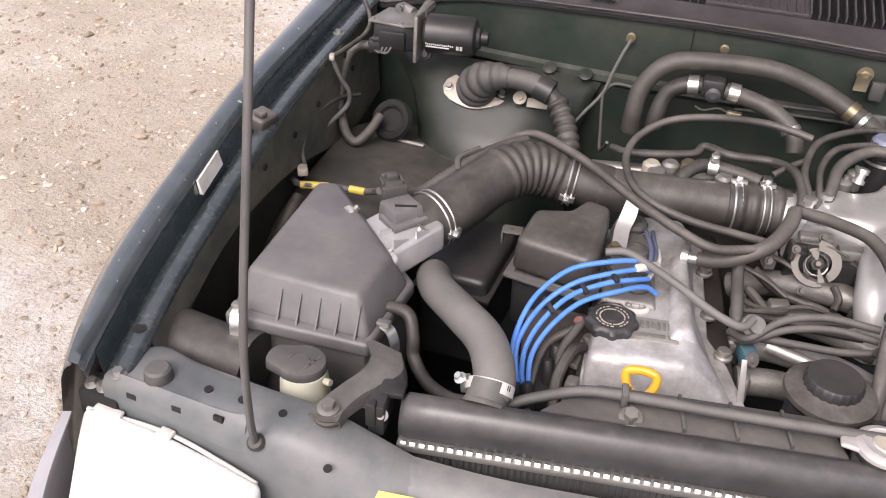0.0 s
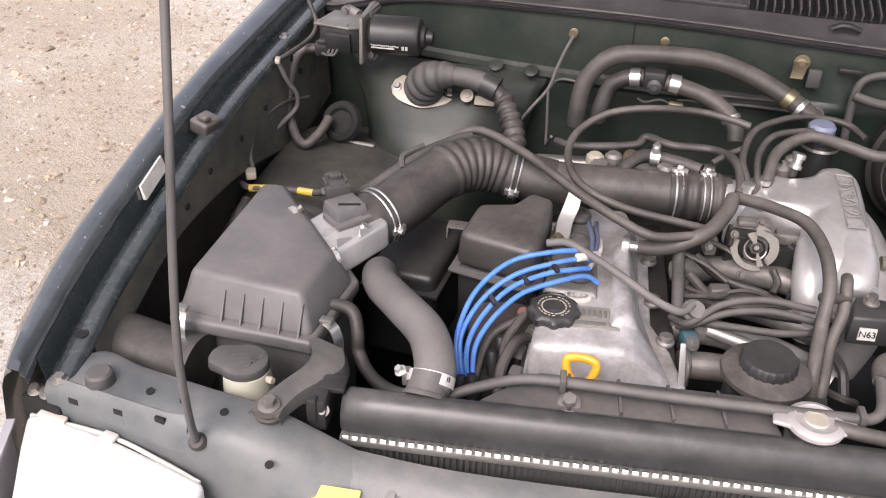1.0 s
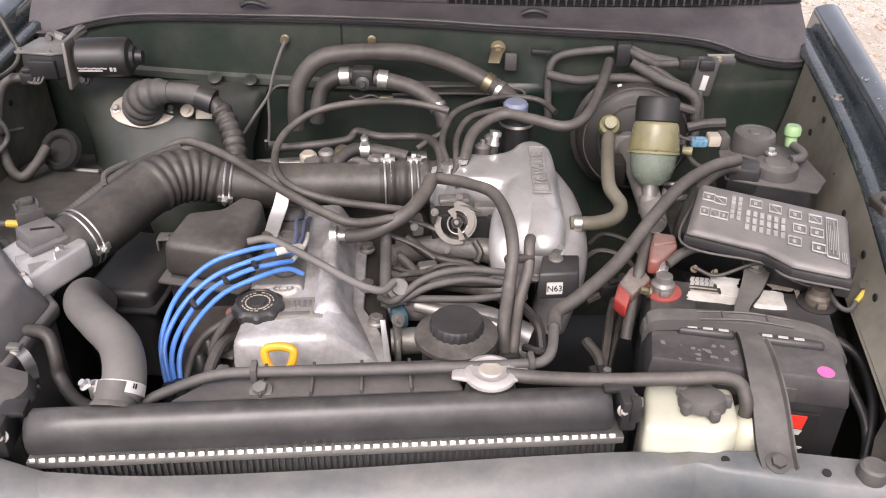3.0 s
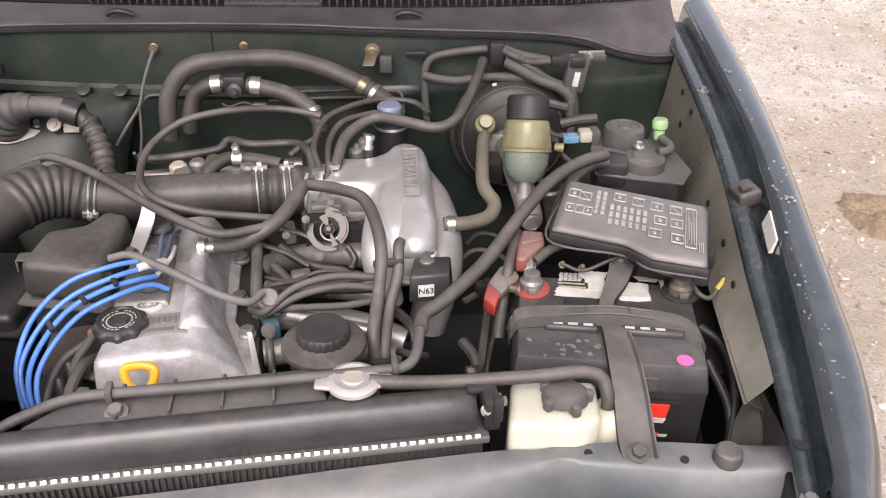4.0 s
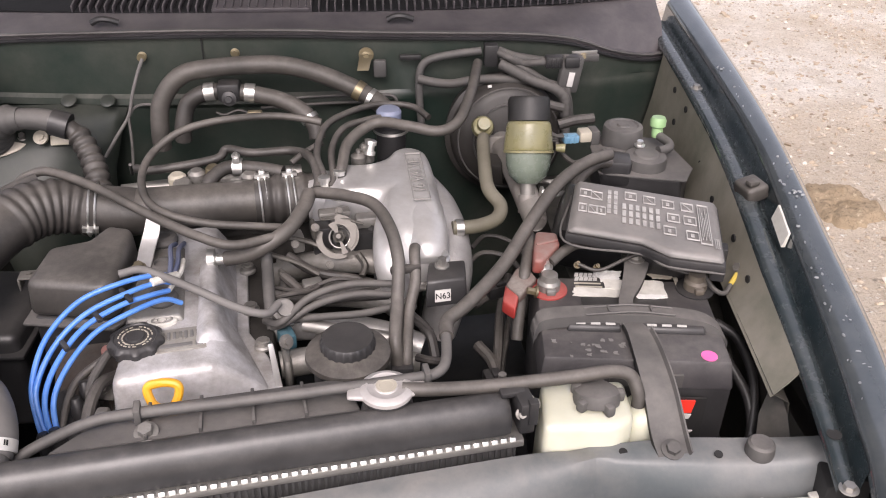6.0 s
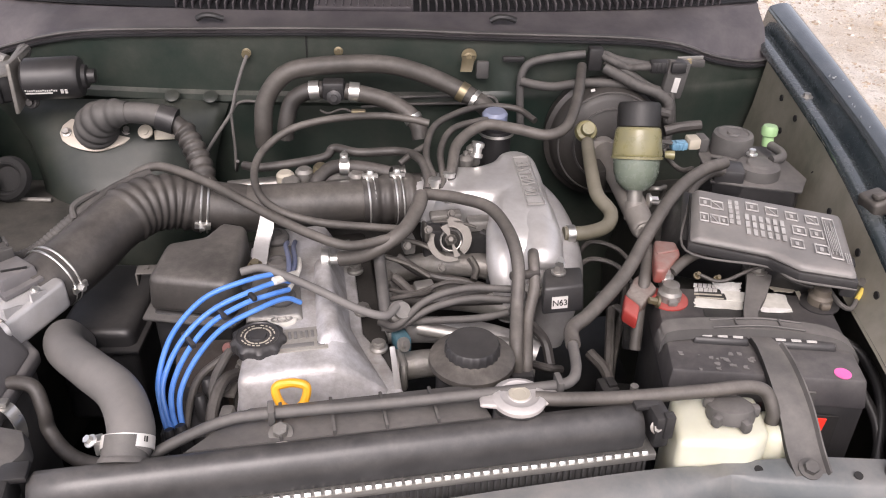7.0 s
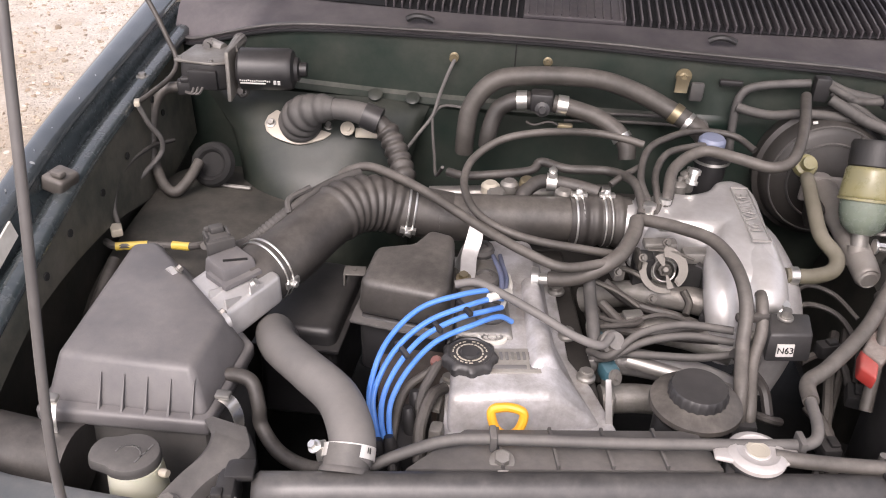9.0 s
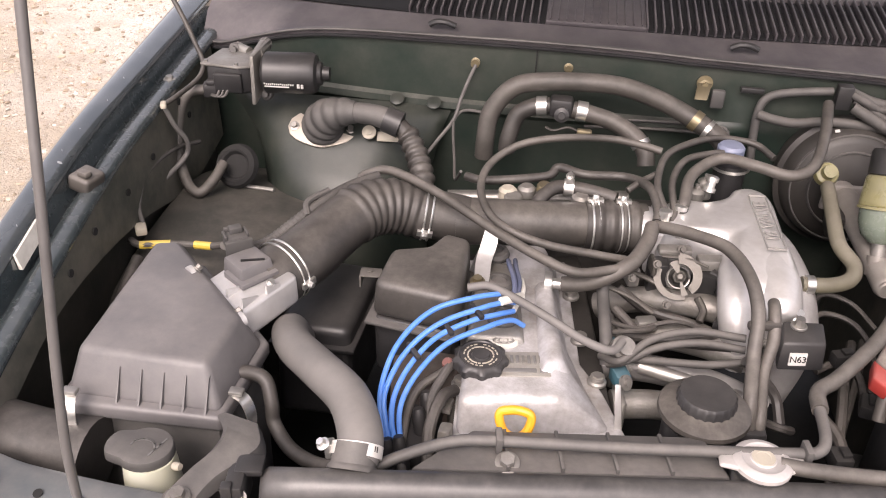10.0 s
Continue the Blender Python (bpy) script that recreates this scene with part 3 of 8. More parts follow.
# cowl behind the firewall, its grille and seal
cowl = part("cowl_panel", loft(B(), [[(x, fw_y(x) - 0.006, z + 0.002) for x, z in zip(FX, FTOP)],
                                     [(x, fw_y(x) - 0.006, z + 0.010) for x, z in zip(FX, FTOP)],
                                     [(x, fw_y(x) + 0.006, z + 0.010) for x, z in zip(FX, FTOP)],
                                     [(x, fw_y(x) + 0.010, z + 0.003) for x, z in zip(FX, FTOP)],
                                     [(x, fw_y(x) + 0.05, 1.125 + 0.3 * (z - 1.129) ) for x, z in zip(FX, FTOP)],
                                     [(x, fw_y(x) + 0.10, 1.137 + 0.15 * (z - 1.129)) for x, z in zip(FX, FTOP)],
                                     [(x, fw_y(x) + 0.105, 1.130) for x in FX],
                                     [(x, fw_y(x) + 0.27, 1.155) for x in FX],
                                     [(x, fw_y(x) + 0.275, 1.172) for x in FX],
                                     [(x, fw_y(x) + 0.40, 1.185) for x in FX]], 0.003, 3), COWL_PLASTIC, truck, "weathered dark plastic cowl below the windscreen")
# Black sheet just above the cowl panel paints the shade between the slats.
part("grille_shade", loft(B(), [[(x, fw_y(x) + 0.108, 1.1365) for x in FX], [(x, fw_y(x) + 0.268, 1.1595) for x in FX]], 0.002, 3), GAP_SHADE, cowl, "black sheet standing in for shade below the grille")
slat = B()
box(slat, (0, 0, 0), (0.0036, 0.165, 0.016), 0, 0.001, 8)
slat_mesh = finish(slat, "slat")
slat_mesh.materials.append(COWL_PLASTIC)
for i in range(-24, 46):
    x = 0.0155 * i
    if -0.112 < x < 0.077:
        continue
    ob = new("slat", slat_mesh)
    ob.matrix_basis = pose(x, fw_y(x) + 0.188, 1.152)
    hang(ob, cowl)
part("blank_plate", box(B(), (-0.0175, 1.735, 1.150), (0.187, 0.17, 0.012), 0, 0.003, 8), COWL_PLASTIC, cowl, "solid plastic plate between the grilles")
for k in range(12):
    part("plate_rib", box(B(), (-0.1025 + 0.0155 * k, 1.735, 1.157), (0.003, 0.165, 0.006), 0, 0.001, 8), COWL_PLASTIC, cowl)
# Black seal strip that also paints the dark gap line below the lip.
part("cowl_seal", tube(B(), [(x, fw_y(x) - 0.007, z - 0.002) for x, z in zip(FX, FTOP)], 0.0032, 8, 3), GAP_SHADE, cowl, "black seal strip drawn as the shaded gap under the cowl lip")
part("lip_bead", tube(B(), [(x, fw_y(x) - 0.006, z + 0.009) for x, z in zip(FX, FTOP)], 0.0026, 8, 3), DUSTY_PLASTIC, cowl, "pale dusty bead along the cowl lip")
for x in (-0.30, 0.245):
    clip = B()
    tube(clip, [(x - 0.022, 1.60, 1.135), (x - 0.008, 1.598, 1.142), (x + 0.008, 1.598, 1.142), (x + 0.026, 1.602, 1.135)], 0.006, 8)
    part("seal_clip", clip, BLACK_PLASTIC, cowl, "black rubber seal clip")
part("windscreen", loft(B(), [[(-0.72, 2.02, 1.18), (0, 1.95, 1.185), (0.72, 2.02, 1.18)], [(-0.62, 2.42, 1.60), (0, 2.35, 1.62), (0.62, 2.42, 1.60)]], 0.005), GLASS_DARK, truck, "dark windscreen glass")
wiper = B()
tube(wiper, [(-0.03, 1.80, 1.185), (0.02, 1.74, 1.19), (0.04, 1.735, 1.19)], 0.008, 8)
tube(wiper, [(-0.03, 1.80, 1.185), (-0.30, 1.90, 1.22)], 0.006, 8)
part("wiper_arm", wiper, BLACK_PLASTIC, truck, "black wiper arm")

# hood held open over the bay
hood = part("hood", loft(B(), [[(-0.72, 1.82, 1.27), (0, 1.82, 1.30), (0.72, 1.82, 1.27)], [(-0.70, 1.2, 1.76), (0, 1.2, 1.80), (0.70, 1.2, 1.76)],
                               [(-0.64, 0.70, 2.14), (0, 0.67, 2.18), (0.64, 0.70, 2.14)]], 0.03, 5, (0, 0.5, 0.85)), PAINT, truck, "dark green hood standing open")

# radiator support: two wings and a low beam before the radiator
support = B()
loft(support, [[(-0.70, 0.628, 0.925), (-0.66, 0.640, 0.938), (-0.60, 0.628, 0.938), (-0.50, 0.618, 0.938), (-0.42, 0.612, 0.936), (-0.30, 0.608, 0.897)],
               [(-0.70, 0.620, 0.932), (-0.66, 0.630, 0.943), (-0.60, 0.620, 0.943), (-0.50, 0.610, 0.942), (-0.42, 0.604, 0.940), (-0.30, 0.600, 0.900)],
               [(-0.70, 0.575, 0.934), (-0.66, 0.575, 0.943), (-0.60, 0.568, 0.943), (-0.50, 0.566, 0.941), (-0.42, 0.566, 0.935), (-0.30, 0.576, 0.889)],
               [(-0.70, 0.567, 0.926), (-0.66, 0.564, 0.934), (-0.60, 0.560, 0.930), (-0.50, 0.550, 0.925), (-0.42, 0.550, 0.918), (-0.30, 0.566, 0.874)],
               [(-0.70, 0.566, 0.915), (-0.66, 0.563, 0.912), (-0.60, 0.558, 0.908), (-0.50, 0.545, 0.905), (-0.42, 0.538, 0.895), (-0.30, 0.542, 0.862)],
               [(-0.70, 0.566, 0.86), (-0.66, 0.562, 0.86), (-0.60, 0.557, 0.85), (-0.50, 0.538, 0.84), (-0.42, 0.520, 0.83), (-0.30, 0.52, 0.80)]], 0.003, 4)
support = part("radiator_support", support, SUPPORT_PAINT, truck, "dusty grey-green radiator support panel", 0.9)
beam = B()
loft(beam, [[(-0.33, 0.606, 0.905), (-0.2, 0.624, 0.888), (0.0, 0.652, 0.885), (0.2, 0.682, 0.888), (0.36, 0.700, 0.893), (0.432, 0.712, 0.880)],
            [(-0.33, 0.595, 0.906), (-0.2, 0.612, 0.889), (0.0, 0.640, 0.886), (0.2, 0.668, 0.889), (0.36, 0.690, 0.894), (0.432, 0.704, 0.896)],
            [(-0.33, 0.572, 0.895), (-0.2, 0.588, 0.878), (0.0, 0.612, 0.876), (0.2, 0.640, 0.880), (0.36, 0.672, 0.890), (0.432, 0.684, 0.897)],
            [(-0.33, 0.562, 0.880), (-0.2, 0.578, 0.862), (0.0, 0.602, 0.860), (0.2, 0.630, 0.864), (0.36, 0.664, 0.879), (0.432, 0.679, 0.890)],
            [(-0.33, 0.540, 0.868), (-0.2, 0.550, 0.852), (0.0, 0.574, 0.850), (0.2, 0.612, 0.856), (0.36, 0.655, 0.864), (0.432, 0.675, 0.874)],
            [(-0.33, 0.520, 0.80), (-0.2, 0.530, 0.80), (0.0, 0.55, 0.80), (0.2, 0.59, 0.80), (0.36, 0.648, 0.80), (0.432, 0.671, 0.80)]], 0.003, 4)
part("cross_beam", beam, SUPPORT_PAINT, support, "dark green cross beam before the radiator", 0.9)
wing = B()
loft(wing, [[(0.43, 0.712, 0.880), (0.53, 0.714, 0.886), (0.62, 0.705, 0.892), (0.685, 0.690, 0.905), (0.712, 0.675, 0.925)],
            [(0.43, 0.704, 0.896), (0.53, 0.706, 0.900), (0.62, 0.697, 0.903), (0.685, 0.682, 0.915), (0.712, 0.668, 0.932)],
            [(0.43, 0.684, 0.897), (0.53, 0.672, 0.901), (0.62, 0.664, 0.904), (0.685, 0.656, 0.917), (0.712, 0.646, 0.932)],
            [(0.43, 0.679, 0.890), (0.53, 0.664, 0.895), (0.62, 0.654, 0.898), (0.685, 0.646, 0.911), (0.712, 0.637, 0.925)],
            [(0.43, 0.675, 0.874), (0.53, 0.658, 0.879), (0.62, 0.648, 0.884), (0.685, 0.640, 0.899), (0.715, 0.631, 0.918)],
            [(0.43, 0.674, 0.866), (0.53, 0.652, 0.866), (0.62, 0.634, 0.866), (0.685, 0.632, 0.868), (0.715, 0.628, 0.880)],
            [(0.43, 0.672, 0.80), (0.53, 0.648, 0.80), (0.62, 0.628, 0.80), (0.685, 0.630, 0.80), (0.715, 0.626, 0.80)]], 0.003, 4)
part("support_wing", wing, SUPPORT_PAINT, support, "dusty grey support panel beside the battery", 0.9)
for x, y, z in ((-0.565, 0.587, 0.9435), (-0.52, 0.586, 0.943), (-0.467, 0.583, 0.942), (0.575, 0.672, 0.9035), (0.465, 0.690, 0.8975), (-0.395, 0.545, 0.918)):
    part("hole", lathe(B(), [(0, 0), (0.0052, 0), (0.0052, 0.0012), (0, 0.0012)], axis_pose((x, y, z), (0, -0.25, 1)), 14), UNDERSIDE, support)
step = B()
loft(step, [[(-0.675, 0.576, 0.9425), (-0.60, 0.570, 0.942), (-0.53, 0.566, 0.940), (-0.505, 0.570, 0.939)], [(-0.675, 0.573, 0.9455), (-0.60, 0.567, 0.945), (-0.53, 0.563, 0.943), (-0.503, 0.567, 0.942)],
            [(-0.675, 0.562, 0.938), (-0.60, 0.556, 0.936), (-0.53, 0.551, 0.933), (-0.500, 0.553, 0.932)], [(-0.675, 0.560, 0.914), (-0.60, 0.554, 0.910), (-0.53, 0.545, 0.905), (-0.499, 0.545, 0.904)]], 0.002, 4)
part("front_lip", step, SUPPORT_PAINT, support, "bent lip of the support panel", 0.9)
for x, y, z in ((-0.654, 0.561, 0.927), (-0.590, 0.557, 0.932), (-0.534, 0.555, 0.937)):
    part("slot", box(B(), (x, y - 0.0005, z), (0.013, 0.004, 0.008), -5, 0.0005, -6), UNDERSIDE, support, "square hole")
for x, y, z in ((-0.630, 0.585, 0.943), (0.625, 0.672, 0.9035)):
    part("rubber_bumper", lathe(B(), [(0.017, 0), (0.0175, 0.005), (0.016, 0.016), (0.013, 0.019), (0, 0.019)], pose(x, y, z - 0.002), 24), DUSTY_PLASTIC, support, "round grey rubber hood bumper")
part("label", hull(B(), [(-0.356, 0.520, 0.862), (-0.293, 0.528, 0.860), (-0.295, 0.566, 0.882), (-0.355, 0.558, 0.884)], [(-0.356, 0.519, 0.865), (-0.293, 0.527, 0.863), (-0.295, 0.565, 0.887), (-0.355, 0.557, 0.889)], 0), YELLOW_LABEL, support, "yellow warning label")
part("screw", hexbolt(B(), (-0.262, 0.575, 0.876), (0, -0.3, 1), 0.006, 0.005), DULL_STEEL, support)

for s, dy in ((-1, 0.0), (1, 0.05)):
    # Black block added to stand in for the dark gap beside each lamp.
    nose = part("lamp_gap_block", hull(B(), [(s * 0.742, 0.562 + dy, 0.74), (s * 0.672, 0.556 + dy, 0.74), (s * 0.676, 0.60 + dy, 0.74), (s * 0.735, 0.60 + dy, 0.74)][::s],
                                     [(s * 0.740, 0.566 + dy, 0.905), (s * 0.680, 0.560 + dy, 0.905), (s * 0.684, 0.598 + dy, 0.912), (s * 0.732, 0.598 + dy, 0.912)][::s], 0.004), UNDERSIDE, truck, "black block filling the dark gap between lamp and wing")
    for x, y in ((0.726, 0.580), (0.708, 0.579)):
        part("bolt", hexbolt(B(), (s * x, y + dy, 0.907), (0, -0.2, 1), 0.0065, 0.007), DULL_STEEL, nose)

# lamps in the front corners
PALE_TRIM = surface("pale_grey_trim", (0.24, 0.235, 0.25), 0.35, 0.0, 0.2, 300, 0.03)


def headlight(s, dy, dz):
    lens = B()
    out = [(0.726, 0.560), (0.70, 0.566), (0.61, 0.556), (0.53, 0.540), (0.475, 0.526), (0.468, 0.45), (0.50, 0.35), (0.60, 0.34), (0.660, 0.42), (0.712, 0.515)]
    lo = [(s * x, y + dy, 0.70 + dz) for x, y in out]
    hi = [(s * (x - 0.010 * (y < 0.53)), y + dy - 0.004, 0.892 + dz - 0.12 * max(0, 0.53 - y)) for x, y in out]
    lamp = part("headlight", hull(lens, lo, hi, 0.010, 4), LAMP_WHITE, truck, "large cloudy white headlight")
    tabs = B()
    box(tabs, (s * 0.606, 0.549 + dy, 0.893 + dz), (0.020, 0.014, 0.006), 8 * s, 0.002)
    part("lamp_tab", tabs, TAG, lamp, "dirty white lamp tab")
    tabs = B()
    box(tabs, (s * 0.69, 0.558 + dy, 0.893 + dz), (0.040, 0.010, 0.005), 4 * s, 0.002)
    part("lamp_tab", tabs, TAG, lamp, "dirty white lamp tab")
    part("lamp_rim", tube(B(), [(s * 0.722, 0.558 + dy, 0.886 + dz), (s * 0.61, 0.554 + dy, 0.888 + dz), (s * 0.53, 0.538 + dy, 0.886 + dz), (s * 0.475, 0.524 + dy, 0.884 + dz)], 0.003, 8), TAG, lamp, "seam rim of the lamp")
    rails = [[(s * 0.738, 0.548 + dy, 0.885 + dz), (s * 0.718, 0.47 + dy, 0.858 + dz), (s * 0.684, 0.38 + dy, 0.820 + dz)], [(s * 0.752, 0.548 + dy, 0.880 + dz), (s * 0.735, 0.46 + dy, 0.850 + dz), (s * 0.700, 0.36 + dy, 0.812 + dz)],
             [(s * 0.760, 0.548 + dy, 0.60), (s * 0.745, 0.46 + dy, 0.60), (s * 0.71, 0.36 + dy, 0.60)]]
    part("corner_trim", loft(B(), rails, 0.004), PALE_TRIM, truck, "grey trim beside the headlight")


headlight(-1, 0.0, 0.0)
headlight(1, 0.066, -0.014)
bumper = B()
for s in (-1, 1):
    hull(bumper, [(s * 0.30, 0.30, 0.42), (s * 0.86, 0.42, 0.42), (s * 0.92, 0.72, 0.42), (s * 0.80, 0.72, 0.42), (s * 0.70, 0.5, 0.42), (s * 0.30, 0.42, 0.42)],
         [(s * 0.30, 0.32, 0.60), (s * 0.85, 0.44, 0.60), (s * 0.90, 0.70, 0.60), (s * 0.80, 0.70, 0.60), (s * 0.70, 0.5, 0.60), (s * 0.30, 0.42, 0.60)], 0.02, 3)
part("bumper", bumper, DUSTY_PLASTIC, truck, "grey front bumper corner")
for s in (-1, 1):
    flare = hull(B(), [(s * 0.80, 0.68, 0.74), (s * 0.905, 0.80, 0.74), (s * 0.855, 0.98, 0.74), (s * 0.80, 0.98, 0.74)][::s], [(s * 0.80, 0.69, 0.785), (s * 0.900, 0.80, 0.78), (s * 0.850, 0.97, 0.785), (s * 0.80, 0.97, 0.785)][::s], 0.008, 2)
    part("wheel_arch_flare", flare, DUSTY_PLASTIC, truck, "dusty grey wheel arch flare")
# prop rod
rod = B()
tube(rod, [(-0.484, 0.549, 0.915), (-0.4845, 0.546, 0.930), (-0.4815, 0.537, 0.975), (-0.478, 0.533, 1.06), (-0.477, 0.546, 1.15), (-0.478, 0.582, 1.30), (-0.480, 0.629, 1.50), (-0.4848, 0.766, 2.085)], 0.0046, 12)
single("hood_prop_rod", rod, ROD_STEEL, "long grey steel prop rod standing in the radiator support", "prop rod")
part("grommet", lathe(B(), [(0.0105, 0), (0.011, 0.003), (0.008, 0.007), (0.005, 0.007)], axis_pose((-0.484, 0.549, 0.9225), (0, -0.7, 1)), 20), DARK_RUBBER, support, "black rubber grommet of the prop rod")


# ---- radiator and cooling ----
RX, RY, RT = 0.002, 0.672, radians(7.8)


def R(u, v, z):
    """A place in the radiator's own frame: u along it, v back from its front face."""
    return (RX + u * math.cos(RT) - v * math.sin(RT), RY + u * math.sin(RT) + v * math.cos(RT), z)


radiator = thing("radiator", R(0, 0.02, 0.5), "radiator with black plastic top tank and bright crimp strip", "radiator")
tank = B()
prof = ((0.003, 0.906), (0.000, 0.922), (0.004, 0.937), (0.011, 0.948), (0.022, 0.954), (0.032, 0.953), (0.038, 0.945), (0.040, 0.906))
ends = (-0.348, -0.340, -0.30, -0.15, 0.0, 0.15, 0.30, 0.328, 0.336)
loops = []
for u in ends:
    k = 0.86 if u in (ends[0], ends[-1]) else 1.0
    loops.append([tank.verts.new(R(u, 0.02 + (v - 0.02) * k, 0.906 + (z - 0.906) * k * (1.0 - 0.05 * abs(u)))) for v, z in prof])
for a, b in zip(loops, loops[1:]):
    for i in range(len(prof)):
        tank.faces.new((a[i], b[i], b[(i + 1) % len(prof)], a[(i + 1) % len(prof)]))
tank.faces.new(loops[0])
tank.faces.new(loops[-1][::-1])
bmesh.ops.recalc_face_normals(tank, faces=tank.faces)
tank = part("top_tank", tank, TANK_PLASTIC, radiator, "long satin black plastic tank", 0.9)
part("core", hull(B(), [R(-0.345, 0.006, 0.50), R(0.345, 0.006, 0.50), R(0.345, 0.055, 0.50), R(-0.345, 0.055, 0.50)],
                  [R(-0.345, 0.006, 0.894), R(0.345, 0.006, 0.894), R(0.345, 0.055, 0.894), R(-0.345, 0.055, 0.894)], 0.002), FIN, radiator, "dark finned radiator core")
part("header_strip", hull(B(), [R(-0.348, -0.006, 0.892), R(0.350, -0.006, 0.892), R(0.350, 0.042, 0.892), R(-0.348, 0.042, 0.892)],
                          [R(-0.348, -0.006, 0.903), R(0.350, -0.006, 0.903), R(0.350, 0.042, 0.903), R(-0.348, 0.042, 0.903)], 0.0015), DULL_STEEL, radiator, "metal header strip")
tab = B()
box(tab, (0, 0, 0), (0.0076, 0.007, 0.006), 7.8, 0.001, -30)
tab_mesh = finish(tab, "crimp_tab")
tab_mesh.materials.append(STEEL)
for i in range(61):
    ob = new("crimp_tab", tab_mesh)
    ob.matrix_basis = pose(*R(-0.340 + 0.01125 * i, -0.004, 0.9045))
    hang(ob, radiator)
for i in range(90):
    if i == 0:
        fin = B()
        box(fin, (0, 0, 0), (0.003, 0.004, 0.14), 7.8, 0)
        fin_mesh = finish(fin, "fin")
        fin_mesh.materials.append(FIN)
    ob = new("fin", fin_mesh)
    ob.matrix_basis = pose(*R(-0.34 + 0.00765 * i, 0.003, 0.822))
    hang(ob, radiator)
for u in (-0.372, 0.352):
    br = B()
    s = 1 if u < 0 else -1
    box(br, R(u, 0.018, 0.935), (0.020, 0.050, 0.046), 7.8, 0.004)
    box(br, R(u + 0.012 * s, 0.030, 0.955), (0.030, 0.026, 0.008), 7.8, 0.002)
    box(br, R(u - 0.006 * s, -0.004, 0.945), (0.012, 0.012, 0.034), 7.8, 0.002)
    br = part("mount_bracket", br, BLACK_PLASTIC, radiator, "black plastic mounting bracket")
    part("bolt", hexbolt(B(), R(u - 0.011 * s, 0.016, 0.938), (-s, -0.4, 0.4), 0.007, 0.008), DULL_STEEL, br, "steel bolt")
    part("bolt", hexbolt(B(), R(u + 0.006 * s, 0.000, 0.940), (0, -1, 0.6), 0.005, 0.006), DULL_CAST, br)
neck = B()
prism(neck, [(0.150, 0.715), (0.222, 0.725), (0.216, 0.768), (0.190, 0.776), (0.158, 0.766)], 0.905, 0.946, 0.04, 0.006, 3)
lathe(neck, [(0.026, 0), (0.026, 0.018), (0.030, 0.020), (0.030, 0.024), (0, 0.024)], pose(0.186, 0.748, 0.935), 28)
part("filler_neck", neck, TANK_PLASTIC, radiator, "black filler neck")
cap = B()
lathe(cap, [(0.030, 0), (0.032, 0.002), (0.032, 0.007), (0.029, 0.0095), (0.0235, 0.011), (0.022, 0.0100), (0.0145, 0.0100), (0.0135, 0.0112), (0, 0.0112)], pose(0.186, 0.748, 0.958), 40)
for k in (-1, 1):
    hull(cap, [(0.186 + k * 0.022, 0.748 - 0.017, 0.959), (0.186 + k * 0.047, 0.748 - 0.008 + k * 0.005, 0.959), (0.186 + k * 0.047, 0.748 + 0.008 + k * 0.005, 0.959), (0.186 + k * 0.022, 0.748 + 0.018, 0.959)][::k],
         [(0.186 + k * 0.022, 0.748 - 0.017, 0.966), (0.186 + k * 0.046, 0.748 - 0.007 + k * 0.005, 0.964), (0.186 + k * 0.046, 0.748 + 0.008 + k * 0.005, 0.964), (0.186 + k * 0.022, 0.748 + 0.018, 0.966)][::k], 0.003)
cap = part("radiator_cap", cap, surface("matte_cap_metal", (0.60, 0.57, 0.55), 0.5, 0.35, 0.25, 380, 0.1, (0.50, 0.47, 0.45), 20), radiator, "silver eared radiator cap")
part("cap_stamp", lathe(B(), [(0.0125, 0), (0.0125, 0.0008), (0.0085, 0.0008), (0.008, 0.0004), (0, 0.0004)], pose(0.186, 0.748, 0.9692), 24), CREAM, cap, "tan stamped centre")
part("outlet_neck", lathe(B(), [(0.029, 0), (0.028, 0.004), (0.0255, 0.007), (0.0245, 0.03)], axis_pose((-0.254, 0.679, 0.938), (0, 0.75, 0.62)), 28), DUSTY_PLASTIC, radiator, "dusty hose neck of the tank")

hose = thing("radiator_hose", (-0.25, 0.71, 0.93), "grey rubber upper radiator hose curving from the tank", "hose")
part("hose_body", tube(B(), [(-0.254, 0.688, 0.944), (-0.253, 0.716, 0.954), (-0.280, 0.772, 0.957), (-0.330, 0.825, 0.950), (-0.380, 0.885, 0.932), (-0.405, 0.945, 0.905), (-0.41, 0.985, 0.86)], (0.0265, 0.026, 0.0255, 0.025, 0.025, 0.026, 0.026), 26, 10), HOSE, hose, "smooth grey rubber")
clamp = B()
cw = Vector((-0.02, 0.75, 0.55)).normalized()
band(clamp, (-0.2535, 0.700, 0.948), cw, 0.0272, 0.014, 0.0018)
clamp = part("hose_clamp", clamp, surface("pale_clamp_steel", (0.60, 0.585, 0.55), 0.35, 0.35, 0.15, 300, 0.05), hose, "steel worm-drive hose clamp")
screw = B()
box(screw, (-0.283, 0.697, 0.950), (0.012, 0.012, 0.022), 20, 0.002)
hexbolt(screw, (-0.288, 0.690, 0.962), (-0.4, -0.3, 0.8), 0.005, 0.007)
part("clamp_screw", screw, STEEL, clamp)
for k in range(9):
    sl = B()
    a = Vector((-0.246 + 0.0022 * k, 0.6905 + 0.00015 * k, 0.9625 + 0.0006 * (4 - abs(k - 4))))
    box(sl, a, (0.0007, 0.006, 0.004), 0, 0, 35)
    if k > 2:
        part("slot", sl, UNDERSIDE, clamp)
    else:
        sl.free()

